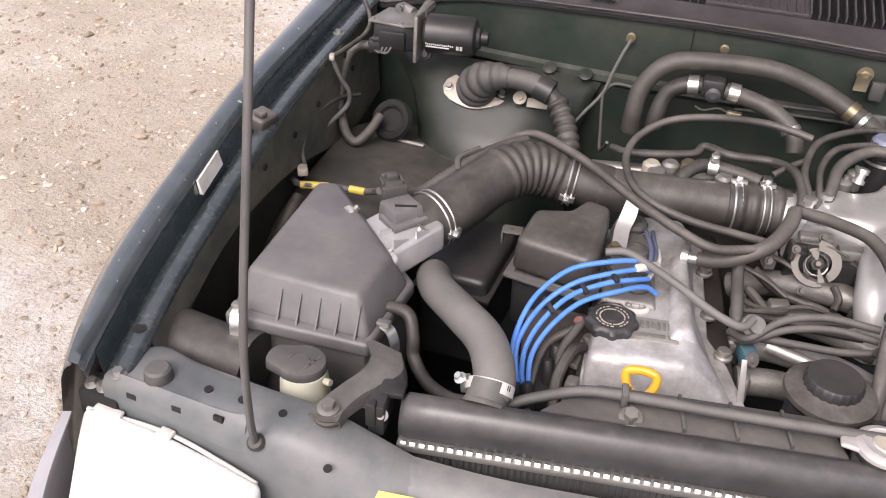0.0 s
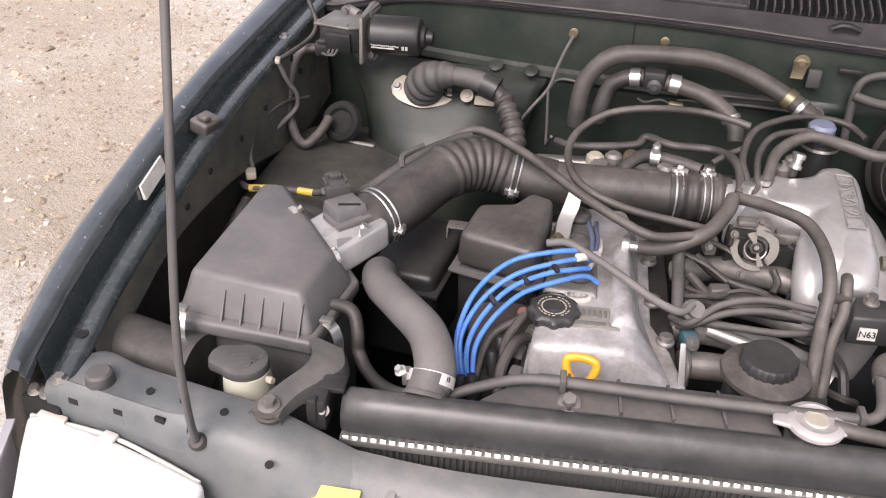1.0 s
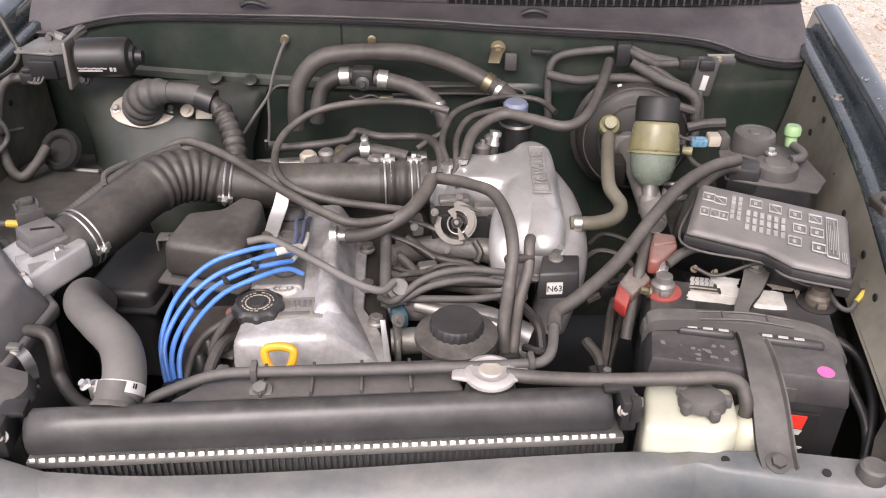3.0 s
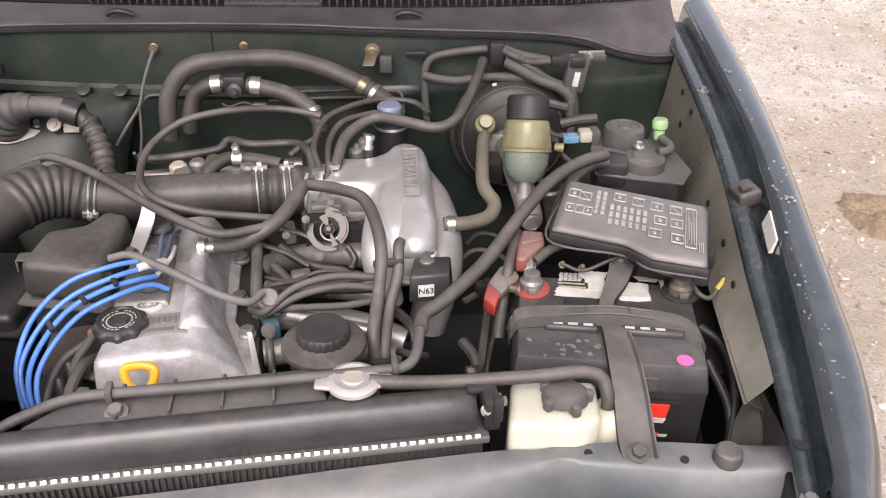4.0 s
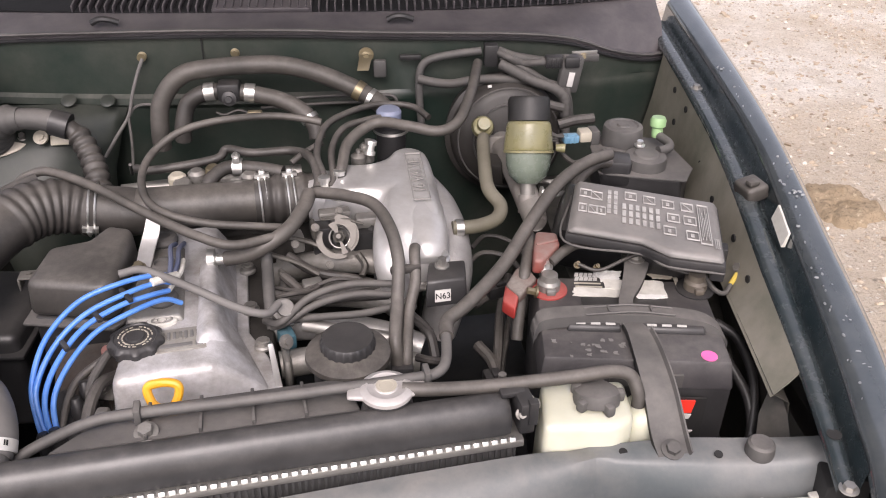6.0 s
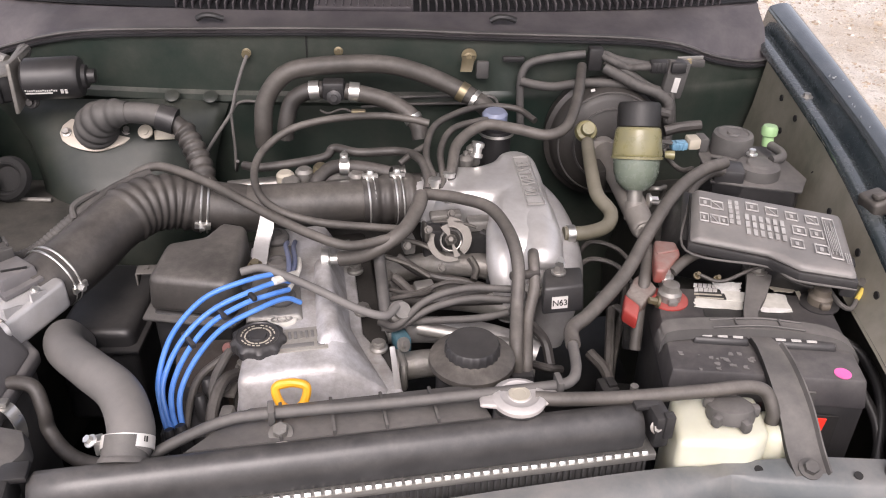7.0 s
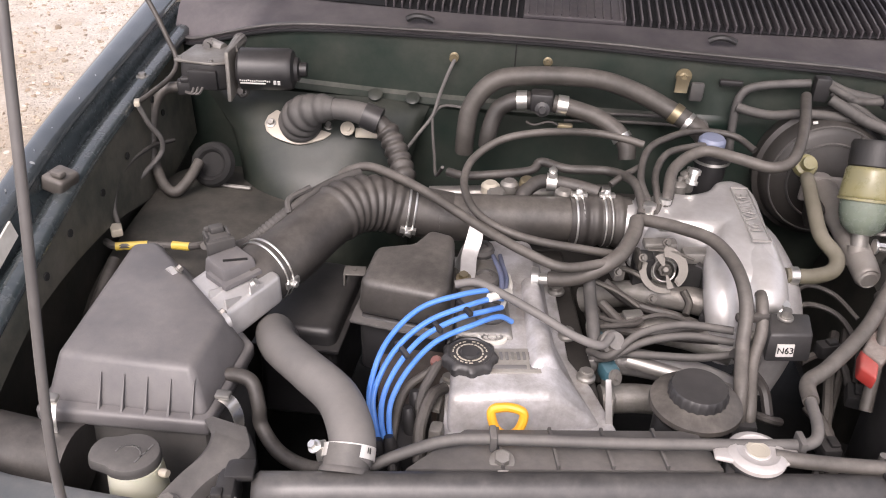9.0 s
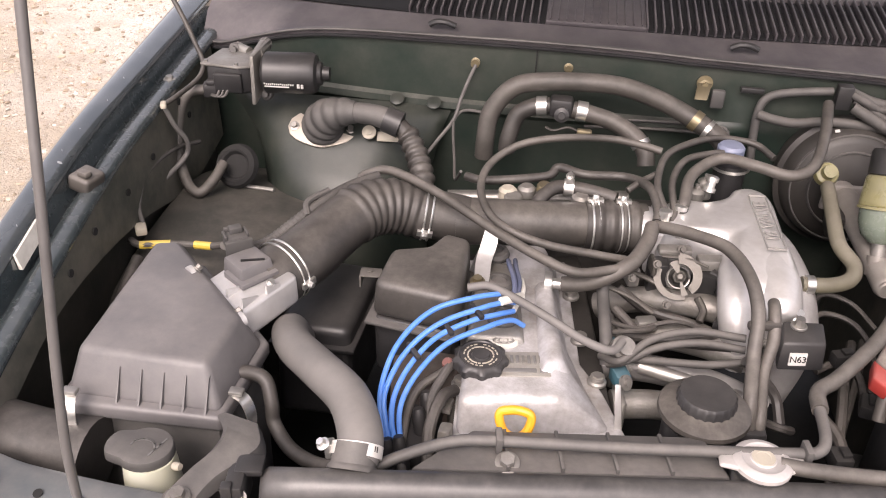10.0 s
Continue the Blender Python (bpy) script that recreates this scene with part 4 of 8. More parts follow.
shroud = thing("fan_shroud", (0.02, 0.77, 0.6), "dusty grey plastic fan shroud behind the radiator", "fan shroud")
sh = B()
hull(sh, [R(-0.19, 0.043, 0.60), R(0.24, 0.043, 0.60), R(0.22, 0.12, 0.60), R(-0.17, 0.12, 0.60)], [R(-0.19, 0.043, 0.945), R(0.16, 0.043, 0.945), R(0.15, 0.118, 0.932), R(-0.12, 0.118, 0.932)], 0.004)
shell = part("shroud_panel", sh, DUSTY_PLASTIC, shroud)
for u in (-0.085, -0.025, 0.035, 0.095):
    part("rib", hull(B(), [R(u, 0.044, 0.938), R(u + 0.004, 0.044, 0.938), R(u + 0.004, 0.116, 0.925), R(u, 0.116, 0.925)], [R(u, 0.044, 0.950), R(u + 0.004, 0.044, 0.950), R(u + 0.004, 0.116, 0.937), R(u, 0.116, 0.937)], 0.0008), DUSTY_PLASTIC, shell)
part("bolt", hexbolt(B(), (-0.088, 0.716, 0.943), (0, -0.3, 1), 0.009, 0.010), DULL_CAST, shroud, "cast bolt of the shroud")

pipe = thing("coolant_pipe", (0.1, 0.75, 0.96), "thin grey metal pipe and rubber hose running over the radiator", "pipe")
part("metal_pipe", tube(B(), [(-0.235, 0.70, 0.925), (-0.203, 0.714, 0.937), (-0.149, 0.730, 0.952), (-0.094, 0.737, 0.955), (0.044, 0.746, 0.96), (0.156, 0.757, 0.963), (0.220, 0.764, 0.965), (0.248, 0.770, 0.966), (0.261, 0.794, 0.966), (0.267, 0.855, 0.962)], 0.0068, 12), DUSTY_PLASTIC, pipe, "dusty painted metal pipe")
part("rubber_hose", tube(B(), [(0.2665, 0.845, 0.962), (0.272, 0.880, 0.962), (0.300, 0.903, 0.970), (0.358, 0.966, 0.99), (0.409, 1.046, 1.01), (0.462, 1.120, 1.03), (0.517, 1.175, 1.037), (0.565, 1.208, 1.035)], 0.0098, 14), RUBBER, pipe, "grey rubber hose")
for p in ((-0.10, 0.737, 0.955), (0.235, 0.766, 0.966)):
    part("clip", box(B(), p, (0.008, 0.022, 0.022), 8, 0.002), DUSTY_PLASTIC, pipe)

tank = thing("coolant_reservoir", (0.44, 0.74, 0.80), "milky white plastic coolant reservoir beside the radiator", "reservoir")
rb = B()
hull(rb, [(0.372, 0.708, 0.78), (0.462, 0.702, 0.78), (0.485, 0.72, 0.78), (0.488, 0.785, 0.78), (0.378, 0.790, 0.78)], [(0.370, 0.706, 0.928), (0.459, 0.700, 0.928), (0.483, 0.716, 0.930), (0.486, 0.782, 0.932), (0.380, 0.786, 0.932)], 0.010, 4)
part("bottle", rb, MILKY, tank)
rb2 = B()
hull(rb2, [(0.480, 0.722, 0.78), (0.545, 0.715, 0.78), (0.550, 0.760, 0.78), (0.484, 0.775, 0.78)], [(0.480, 0.722, 0.918), (0.546, 0.715, 0.920), (0.552, 0.762, 0.922), (0.484, 0.775, 0.922)], 0.016, 4)
part("bottle_lobe", rb2, MILKY, tank)
rc = B()
lathe(rc, [(0.028, 0), (0.029, 0.006), (0.027, 0.016), (0.018, 0.022), (0, 0.023)], pose(0.442, 0.744, 0.930, -18), 28)
for k in range(5):
    a = 2 * math.pi * k / 5
    box(rc, (0.442 + 0.026 * math.cos(a), 0.744 + 0.026 * math.sin(a), 0.940), (0.016, 0.012, 0.016), math.degrees(a), 0.004)
part("cap", rc, DUSTY_PLASTIC, tank, "dusty grey lobed cap")
oh = thing("overflow_hose", (0.3, 0.75, 0.955), "thin grey rubber overflow hose from cap to reservoir", "hose")
part("hose_body", tube(B(), [(0.205, 0.748, 0.962), (0.240, 0.745, 0.962), (0.315, 0.752, 0.957), (0.415, 0.756, 0.962), (0.461, 0.762, 0.962), (0.486, 0.760, 0.955), (0.495, 0.748, 0.935), (0.495, 0.744, 0.920)], 0.0085, 14), RUBBER, oh)

# ---- washer bottle and its bracket ----
wash = thing("washer_bottle", (-0.478, 0.66, 0.85), "cream washer bottle with large flat grey cap", "washer bottle")
part("bottle", lathe(B(), [(0.032, 0.80), (0.032, 0.89), (0.030, 0.925), (0.028, 0.94), (0.0, 0.94)], pose(-0.478, 0.661, 0), 30), MILKY, wash)
wc = B()
out = []
for i in range(28):
    a = 2 * math.pi * i / 28
    r = 0.032
    out.append((-0.482 + r * math.cos(a) - (0.014 if math.cos(a) < -0.75 else 0), 0.664 + r * 0.92 * math.sin(a)))
prism(wc, out, 0.938, 0.952, 0.03, 0.003)
wc = part("cap", wc, DUSTY_PLASTIC, wash, "flat grey washer cap with worn symbol")
sym = B()
for k in range(7):
    a = radians(20 + k * 23)
    box(sym, (-0.484 + 0.013 * math.cos(a), 0.662 + 0.010 * math.sin(a), 0.9524), (0.008, 0.0018, 0.0012), math.degrees(a) + 90, 0)
for k in range(3):
    box(sym, (-0.470 + 0.003 * k, 0.655 + 0.008 * k, 0.9524), (0.002, 0.012, 0.0012), -20, 0)
part("symbol", sym, ENGRAVED, wc, "worn wiper symbol")
part("nozzle", lathe(B(), [(0.004, 0), (0.005, 0.004), (0.004, 0.010), (0, 0.010)], axis_pose((-0.448, 0.655, 0.936), (1, -0.3, 0.2)), 16), CREAM, wash)

brk = thing("airbox_bracket", (-0.415, 0.62, 0.94), "dusty grey steel bracket bolted to the support", "bracket")
bb = B()
loft(bb, [[(-0.436, 0.584, 0.950), (-0.433, 0.604, 0.951), (-0.420, 0.635, 0.955), (-0.404, 0.664, 0.960), (-0.402, 0.690, 0.962), (-0.420, 0.720, 0.955)],
          [(-0.434, 0.584, 0.954), (-0.430, 0.604, 0.955), (-0.416, 0.635, 0.959), (-0.400, 0.662, 0.964), (-0.397, 0.690, 0.966), (-0.412, 0.722, 0.959)],
          [(-0.399, 0.584, 0.954), (-0.398, 0.604, 0.955), (-0.388, 0.630, 0.957), (-0.370, 0.656, 0.958), (-0.358, 0.682, 0.958), (-0.372, 0.716, 0.954)],
          [(-0.396, 0.584, 0.944), (-0.395, 0.604, 0.944), (-0.383, 0.630, 0.944), (-0.365, 0.656, 0.944), (-0.353, 0.684, 0.942), (-0.368, 0.718, 0.938)]], 0.003, 5)
part("plate", bb, DUSTY_PLASTIC, brk, "", 0.9)
part("grommet", lathe(B(), [(0.017, 0), (0.018, 0.004), (0.0165, 0.007), (0.018, 0.010), (0.017, 0.014), (0.008, 0.014)], pose(-0.416, 0.597, 0.941), 24), RUBBER, brk, "grey rubber cushion")
part("bolt", hexbolt(B(), (-0.416, 0.597, 0.955), (0, -0.1, 1), 0.0085, 0.009), DULL_CAST, brk, "pale dusty hex bolt with washer")

# ---- air cleaner ----
air = thing("air_cleaner", (-0.53, 0.85, 0.75), "dusty grey plastic air cleaner box with ribbed lid", "air cleaner")
lid = B()
hull(lid, [(-0.622, 0.744, 0.930), (-0.428, 0.744, 0.930), (-0.420, 0.880, 0.930), (-0.570, 1.034, 0.930), (-0.626, 1.016, 0.930)],
     [(-0.609, 0.772, 0.987), (-0.450, 0.770, 0.985), (-0.442, 0.864, 0.988), (-0.584, 1.014, 0.990), (-0.614, 1.002, 0.992)], 0.0085, 4)
lid = part("lid", lid, GREY_PLASTIC, air, "smooth grey lid", 1.0)
rim = B()
prism(rim, [(-0.628, 0.730), (-0.424, 0.735), (-0.414, 0.885), (-0.565, 1.045), (-0.634, 1.024)], 0.911, 0.934, 0, 0.006, 3)
part("rim", rim, GREY_PLASTIC, lid)
for k in range(5):
    x = -0.555 + 0.0275 * k
    part("rib", hull(B(), [(x - 0.0014, 0.737, 0.932), (x + 0.0014, 0.737, 0.932), (x + 0.0014, 0.752, 0.932), (x - 0.0014, 0.752, 0.932)],
                     [(x - 0.0004, 0.761, 0.970), (x + 0.0004, 0.761, 0.970), (x + 0.0004, 0.768, 0.970), (x - 0.0004, 0.768, 0.970)], 0), GREY_PLASTIC, lid)
low = B()
prism(low, [(-0.622, 0.742), (-0.432, 0.745), (-0.424, 0.885), (-0.57, 1.036), (-0.628, 1.018)], 0.62, 0.911, 0, 0.008)
part("lower_box", low, DUSTY_PLASTIC, air, "dark lower box")
for at, w in (((-0.598, 0.722, 0.924), (0.15, -1, 0.1)), ((-0.414, 0.765, 0.915), (1, -0.35, 0.1))):
    cl = B()
    f = Vector(w).normalized()
    side = f.cross(Vector((0, 0, 1))).normalized() * 0.008
    c = Vector(at)
    arc = [c + f * (0.000) + Vector((0, 0, 0.034)), c + f * 0.012 + Vector((0, 0, 0.028)), c + f * 0.020 + Vector((0, 0, 0.008)), c + f * 0.018 + Vector((0, 0, -0.018)), c + f * 0.008 + Vector((0, 0, -0.034))]
    loft(cl, [[p - side for p in arc], [p + side for p in arc]], 0.002, 4, tuple(-f))
    cl = part("clip", cl, STEEL, air, "bright sprung steel clip")
    for q in (-1.1, 1.1):
        hk = tube(B(), [c + side * q + Vector((0, 0, -0.026)), c + side * q + f * 0.01 + Vector((0, 0, -0.036)), c + side * q * 0.8 + Vector((0, 0, -0.048))], 0.0018, 6)
        part("hook", hk, STEEL, cl)
    part("catch", box(B(), c + Vector((0, 0, 0.037)), (0.018, 0.012, 0.006), 0, 0.002), DULL_STEEL, cl)
duct = thing("intake_duct", (-0.66, 0.69, 0.87), "dark grey round intake duct from wing to air cleaner", "duct")
part("duct_body", tube(B(), [(-0.74, 0.712, 0.885), (-0.70, 0.707, 0.885), (-0.62, 0.702, 0.880), (-0.57, 0.70, 0.878)], (0.050, 0.048, 0.046, 0.050), 30), DARK_RUBBER, duct)
part("collar", band(B(), (-0.715, 0.709, 0.885), (1, -0.05, 0), 0.048, 0.018, 0.005), DARK_RUBBER, duct)

flow = thing("air_flow_meter", (-0.46, 0.965, 0.95), "cast aluminium air flow meter with grey sensor", "air flow meter")
mb = B()
hull(mb, [(-0.520, 0.925, 0.922), (-0.450, 0.876, 0.926), (-0.398, 0.978, 0.934), (-0.478, 1.022, 0.922)], [(-0.528, 0.930, 0.976), (-0.456, 0.880, 0.972), (-0.400, 0.978, 0.980), (-0.478, 1.020, 0.986)], 0.008, 3)
mb = part("meter_body", mb, CAST, flow, "cast aluminium body")
flange = B()
hull(flange, [(-0.536, 0.940, 0.890), (-0.450, 0.873, 0.890), (-0.444, 0.880, 0.890), (-0.530, 0.947, 0.890)], [(-0.538, 0.942, 0.990), (-0.452, 0.876, 0.974), (-0.449, 0.880, 0.974), (-0.535, 0.946, 0.990)], 0.001)
part("flange", flange, CAST, mb, "cast mounting flange")
for at, w, h in (((-0.478, 0.918, 0.977), 0.030, 0.010), ((-0.452, 0.902, 0.976), 0.026, 0.010), ((-0.430, 0.935, 0.979), 0.022, 0.007)):
    x, y, z = at
    part("gusset", hull(B(), [(x - 0.002, y - 0.003, z - 0.004), (x + 0.002, y - 0.005, z - 0.004), (x + 0.5 * w + 0.002, y + 0.8 * w - 0.001, z - 0.004), (x + 0.5 * w - 0.002, y + 0.8 * w + 0.001, z - 0.004)],
                        [(x - 0.001, y - 0.002, z + h), (x + 0.001, y - 0.003, z + h), (x + 0.5 * w + 0.001, y + 0.8 * w, z + 0.001), (x + 0.5 * w - 0.001, y + 0.8 * w + 0.001, z + 0.001)], 0), CAST, mb)
for at in ((-0.541, 0.944, 0.984), (-0.447, 0.872, 0.972), (-0.440, 0.880, 0.888)):
    part("flange_lug", lathe(B(), [(0, 0), (0.0105, 0), (0.0105, 0.007), (0.008, 0.009), (0, 0.009)], axis_pose(at, (0.60, 0.78, 0.1)), 16), CAST, mb)
for p in ((-0.530, 0.946, 0.992), (-0.452, 0.880, 0.978), (-0.440, 0.884, 0.905)):
    part("bolt", hexbolt(B(), p, (0.5, 0.5, 0.5), 0.005, 0.006), DULL_CAST, mb)
sb = B()
hull(sb, [(-0.503, 0.966, 0.978), (-0.464, 0.936, 0.978), (-0.430, 0.976, 0.980), (-0.467, 1.005, 0.980)], [(-0.500, 0.967, 1.003), (-0.466, 0.941, 1.001), (-0.435, 0.977, 1.003), (-0.467, 1.001, 1.005)], 0.004, 2)
hull(sb, [(-0.497, 0.955, 0.977), (-0.461, 0.928, 0.977), (-0.424, 0.971, 0.980), (-0.464, 1.000, 0.980)], [(-0.497, 0.955, 0.987), (-0.461, 0.928, 0.985), (-0.424, 0.971, 0.988), (-0.464, 1.000, 0.990)], 0.002)
sb = part("sensor", sb, GREY_PLASTIC, flow, "dusty grey plastic sensor housing")
part("slot", box(B(), (-0.458, 0.966, 1.0035), (0.032, 0.003, 0.002), 18, 0), UNDERSIDE, sb)
part("screw", hexbolt(B(), (-0.428, 0.945, 0.984), (0.5, -0.3, 0.8), 0.004, 0.005), STEEL, sb)
plug = B()
box(plug, (-0.493, 1.000, 1.010), (0.032, 0.024, 0.018), 35, 0.003)
box(plug, (-0.496, 1.008, 1.022), (0.018, 0.014, 0.010), 35, 0.002)
box(plug, (-0.484, 0.988, 1.006), (0.038, 0.008, 0.024), 35, 0.002)
box(plug, (-0.502, 1.014, 1.012), (0.026, 0.006, 0.022), 35, 0.002)
for k in (-1, 1):
    box(plug, (-0.493 + 0.012 * k, 1.000 + 0.009 * k, 1.020), (0.004, 0.020, 0.006), 35, 0.001)
part("connector", plug, DUSTY_PLASTIC, flow, "dark wiring connector")

elbow = thing("intake_hose", (-0.1, 1.2, 0.9), "black rubber air intake hose with bellows and clamps", "intake hose")
part("elbow", tube(B(), [(-0.455, 0.982, 0.950), (-0.433, 1.018, 0.955), (-0.406, 1.070, 0.961), (-0.378, 1.125, 0.973), (-0.346, 1.172, 0.979), (-0.305, 1.200, 0.973), (-0.255, 1.209, 0.960), (-0.195, 1.214, 0.952)],
                   (0.045, 0.0445, 0.044, 0.043, 0.042, 0.041, 0.040, 0.038), 30, 9, (0.48, 0.84, 8, 0.0034)), DARK_RUBBER, elbow, "ribbed rubber elbow", 1.4)
part("tube", tube(B(), [(-0.215, 1.210, 0.952), (-0.10, 1.230, 0.95), (0.0, 1.248, 0.947), (0.03, 1.252, 0.946)], (0.038, 0.036, 0.035, 0.035), 30), surface("dusty_black_tube", (0.026, 0.024, 0.022), 0.42, 0.0, 0.36, 380, 0.06, (0.045, 0.041, 0.036), 13), elbow, "smooth dusty black tube")
part("bellows", tube(B(), [(-0.012, 1.246, 0.947), (0.03, 1.252, 0.946), (0.07, 1.258, 0.945), (0.085, 1.260, 0.945)], 0.0385, 30, 9, (0.1, 0.9, 4, 0.004)), DARK_RUBBER, elbow, "ribbed rubber coupling", 1.4)
for at, w, r, top in (((-0.434, 1.020, 0.955), (0.48, 0.86, 0.08), 0.0455, (0.80, -0.42, -0.05)), ((-0.258, 1.209, 0.961), (1, 0.13, -0.15), 0.0428, (0.05, -0.9, -0.25)),
                      ((0.002, 1.248, 0.947), (1, 0.17, 0), 0.0405, (0, 0.15, 1)), ((0.046, 1.255, 0.946), (1, 0.17, 0), 0.0405, (0, 0.15, 1))):
    cl = B()
    wn_ = Vector(w).normalized()
    for d in (-0.005, 0.005):
        tube_pts = []
        m = axis_pose(Vector(at) + wn_ * d, w)
        for k in range(25):
            a = 2 * math.pi * k / 24
            tube_pts.append(m @ Vector((math.cos(a) * r, math.sin(a) * r, 0)))
        tube(cl, tube_pts, 0.0017, 6, 2)
    cl = part("wire_clamp", cl, STEEL, elbow, "twin-wire steel clamp")
    t = Vector(top).normalized()
    c = Vector(at) + t * (r + 0.002)
    sc = B()
    m = axis_pose(c, t)
    q = m.to_3x3().inverted() @ wn_
    lathe(sc, [(0.0055, 0), (0.0055, 0.006), (0.004, 0.009), (0, 0.009)], m, 8)
    bmesh.ops.create_cube(sc, size=1, matrix=m @ Matrix.Rotation(math.atan2(q.y, q.x), 4, "Z") @ Matrix.Diagonal((0.024, 0.010, 0.006, 1)))
    part("clamp_screw", sc, STEEL, cl)

loom = thing("sensor_wiring_loom", (-0.42, 1.15, 0.98), "dusty taped wiring loom lying along the intake elbow", "wiring loom")
part("loom", tube(B(), [(-0.495, 0.995, 0.995), (-0.470, 1.05, 0.975), (-0.43, 1.10, 0.995), (-0.40, 1.145, 1.008), (-0.372, 1.19, 1.01), (-0.34, 1.222, 1.012)], 0.008, 12, 9, (0.0, 0.5, 22, 0.0018)), WIRE, loom, "", 1.4)
part("branch", tube(B(), [(-0.42, 1.10, 1.0), (-0.425, 1.12, 1.012), (-0.40, 1.15, 1.018)], 0.005, 8), WIRE, loom)

res1 = thing("intake_resonator", (-0.38, 1.12, 0.8), "black plastic resonator box below the intake hose", "resonator")
rr1 = B()
prism(rr1, [(-0.455, 1.00), (-0.335, 1.00), (-0.325, 1.19), (-0.44, 1.20)], 0.70, 0.868, 0.06, 0.014, 4)
part("resonator_body", rr1, BLACK_PLASTIC, res1)
part("lip", prism(B(), [(-0.46, 0.996), (-0.33, 0.996), (-0.32, 1.19), (-0.445, 1.20)], 0.832, 0.840, 0, 0.003), BLACK_PLASTIC, res1)

DUSTY_STEEL_TAB = surface("dull_tab_metal", (0.14, 0.132, 0.12), 0.5, 0.4, 0.2, 300, 0.1)
res2 = thing("vacuum_chamber", (-0.23, 1.03, 0.8), "dusty black plastic chamber with stepped lid", "vacuum chamber")
vb = B()
prism(vb, [(-0.300, 0.985), (-0.185, 0.965), (-0.172, 0.985), (-0.178, 1.130), (-0.218, 1.142), (-0.238, 1.098), (-0.292, 1.080)], 0.918, 0.975, 0.05, 0.011, 4)
part("lid", vb, surface("dusty_chamber_plastic", (0.022, 0.021, 0.020), 0.40, 0.0, 0.34, 380, 0.08, (0.034, 0.032, 0.030), 13), res2, "dusty lid")
vb = B()
prism(vb, [(-0.296, 0.988), (-0.187, 0.970), (-0.178, 0.99), (-0.183, 1.12), (-0.215, 1.13), (-0.235, 1.09), (-0.288, 1.07)], 0.82, 0.916, -0.03, 0.008, 3)
part("body", vb, BLACK_PLASTIC, res2, "black body")
vb = B()
box(vb, (-0.316, 1.058, 0.940), (0.030, 0.022, 0.003), 5, 0.001)
box(vb, (-0.331, 1.057, 0.930), (0.003, 0.022, 0.020), 5, 0.001)
lathe(vb, [(0.004, 0), (0.004, 0.002), (0, 0.002)], pose(-0.318, 1.058, 0.942), 12)
part("hose_tab", vb, DUSTY_STEEL_TAB, res2, "grey metal tab")
part("base_flange", prism(B(), [(-0.310, 0.978), (-0.182, 0.956), (-0.166, 0.98), (-0.172, 1.13), (-0.216, 1.146), (-0.24, 1.10), (-0.302, 1.085)], 0.907, 0.913, 0, 0.003), DUSTY_PLASTIC, res2, "dusty flange below the lid")


# ---- engine ----
EX, EY, ET = -0.06, 0.84, radians(9.0)


def G(u, v, z):
    """A place in the engine's frame: u across, v back from the front of the valve cover."""
    return (EX + u * math.cos(ET) - v * math.sin(ET), EY + u * math.sin(ET) + v * math.cos(ET), z)


engine = thing("engine", (0, 1.0, 0.4), "petrol engine with chalky cast aluminium valve cover", "engine")
blk = B()
hull(blk, [G(-0.13, 0.0, 0.42), G(0.13, 0.0, 0.42), G(0.16, 0.50, 0.42), G(-0.10, 0.50, 0.42)], [G(-0.11, -0.01, 0.862), G(0.11, -0.01, 0.862), G(0.12, 0.44, 0.862), G(-0.09, 0.44, 0.862)], 0.01)
part("engine_block", blk, IRON, engine, "oily dark engine block and head")
cov = B()
hull(cov, [G(-0.104, -0.012, 0.858), G(0.118, -0.008, 0.858), G(0.100, 0.080, 0.858), G(0.078, 0.14, 0.858), G(0.09, 0.40, 0.858), G(-0.075, 0.40, 0.858), G(-0.092, 0.12, 0.858)],
     [G(-0.104, -0.012, 0.872), G(0.118, -0.008, 0.872), G(0.100, 0.080, 0.872), G(0.078, 0.14, 0.872), G(0.09, 0.40, 0.872), G(-0.075, 0.40, 0.872), G(-0.092, 0.12, 0.872)], 0.003)
hull(cov, [G(-0.100, -0.006, 0.868), G(0.105, 0.000, 0.868), G(0.085, 0.075, 0.868), G(0.065, 0.14, 0.868), G(0.075, 0.38, 0.868), G(-0.07, 0.38, 0.868), G(-0.088, 0.12, 0.868)],
     [G(-0.098, 0.004, 0.926), G(0.030, 0.010, 0.926), G(0.040, 0.070, 0.926), G(0.040, 0.14, 0.932), G(0.045, 0.36, 0.932), G(-0.055, 0.36, 0.930), G(-0.078, 0.12, 0.928)], 0.012, 4)
cover = part("valve_cover", cov, COVER_CAST, engine, "chalky bare cast aluminium valve cover", 0.9)
ridge = B()
hull(ridge, [G(0.004, 0.045, 0.924), G(0.056, 0.060, 0.905), G(0.052, 0.235, 0.905), G(0.016, 0.250, 0.924), G(0.012, 0.2, 0.924)],
     [G(0.018, 0.058, 0.942), G(0.036, 0.062, 0.942), G(0.040, 0.228, 0.948), G(0.026, 0.238, 0.948), G(0.020, 0.2, 0.946)], 0.010, 4)
part("baffle_ridge", ridge, COVER_CAST, cover, "raised bright baffle ridge", 1.2)
# No recess is cut: a raised slab of darker cast marks the well.
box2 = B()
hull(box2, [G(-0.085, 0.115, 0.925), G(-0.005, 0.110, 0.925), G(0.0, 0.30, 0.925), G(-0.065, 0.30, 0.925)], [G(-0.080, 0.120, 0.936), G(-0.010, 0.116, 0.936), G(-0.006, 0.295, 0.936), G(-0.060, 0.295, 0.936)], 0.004)
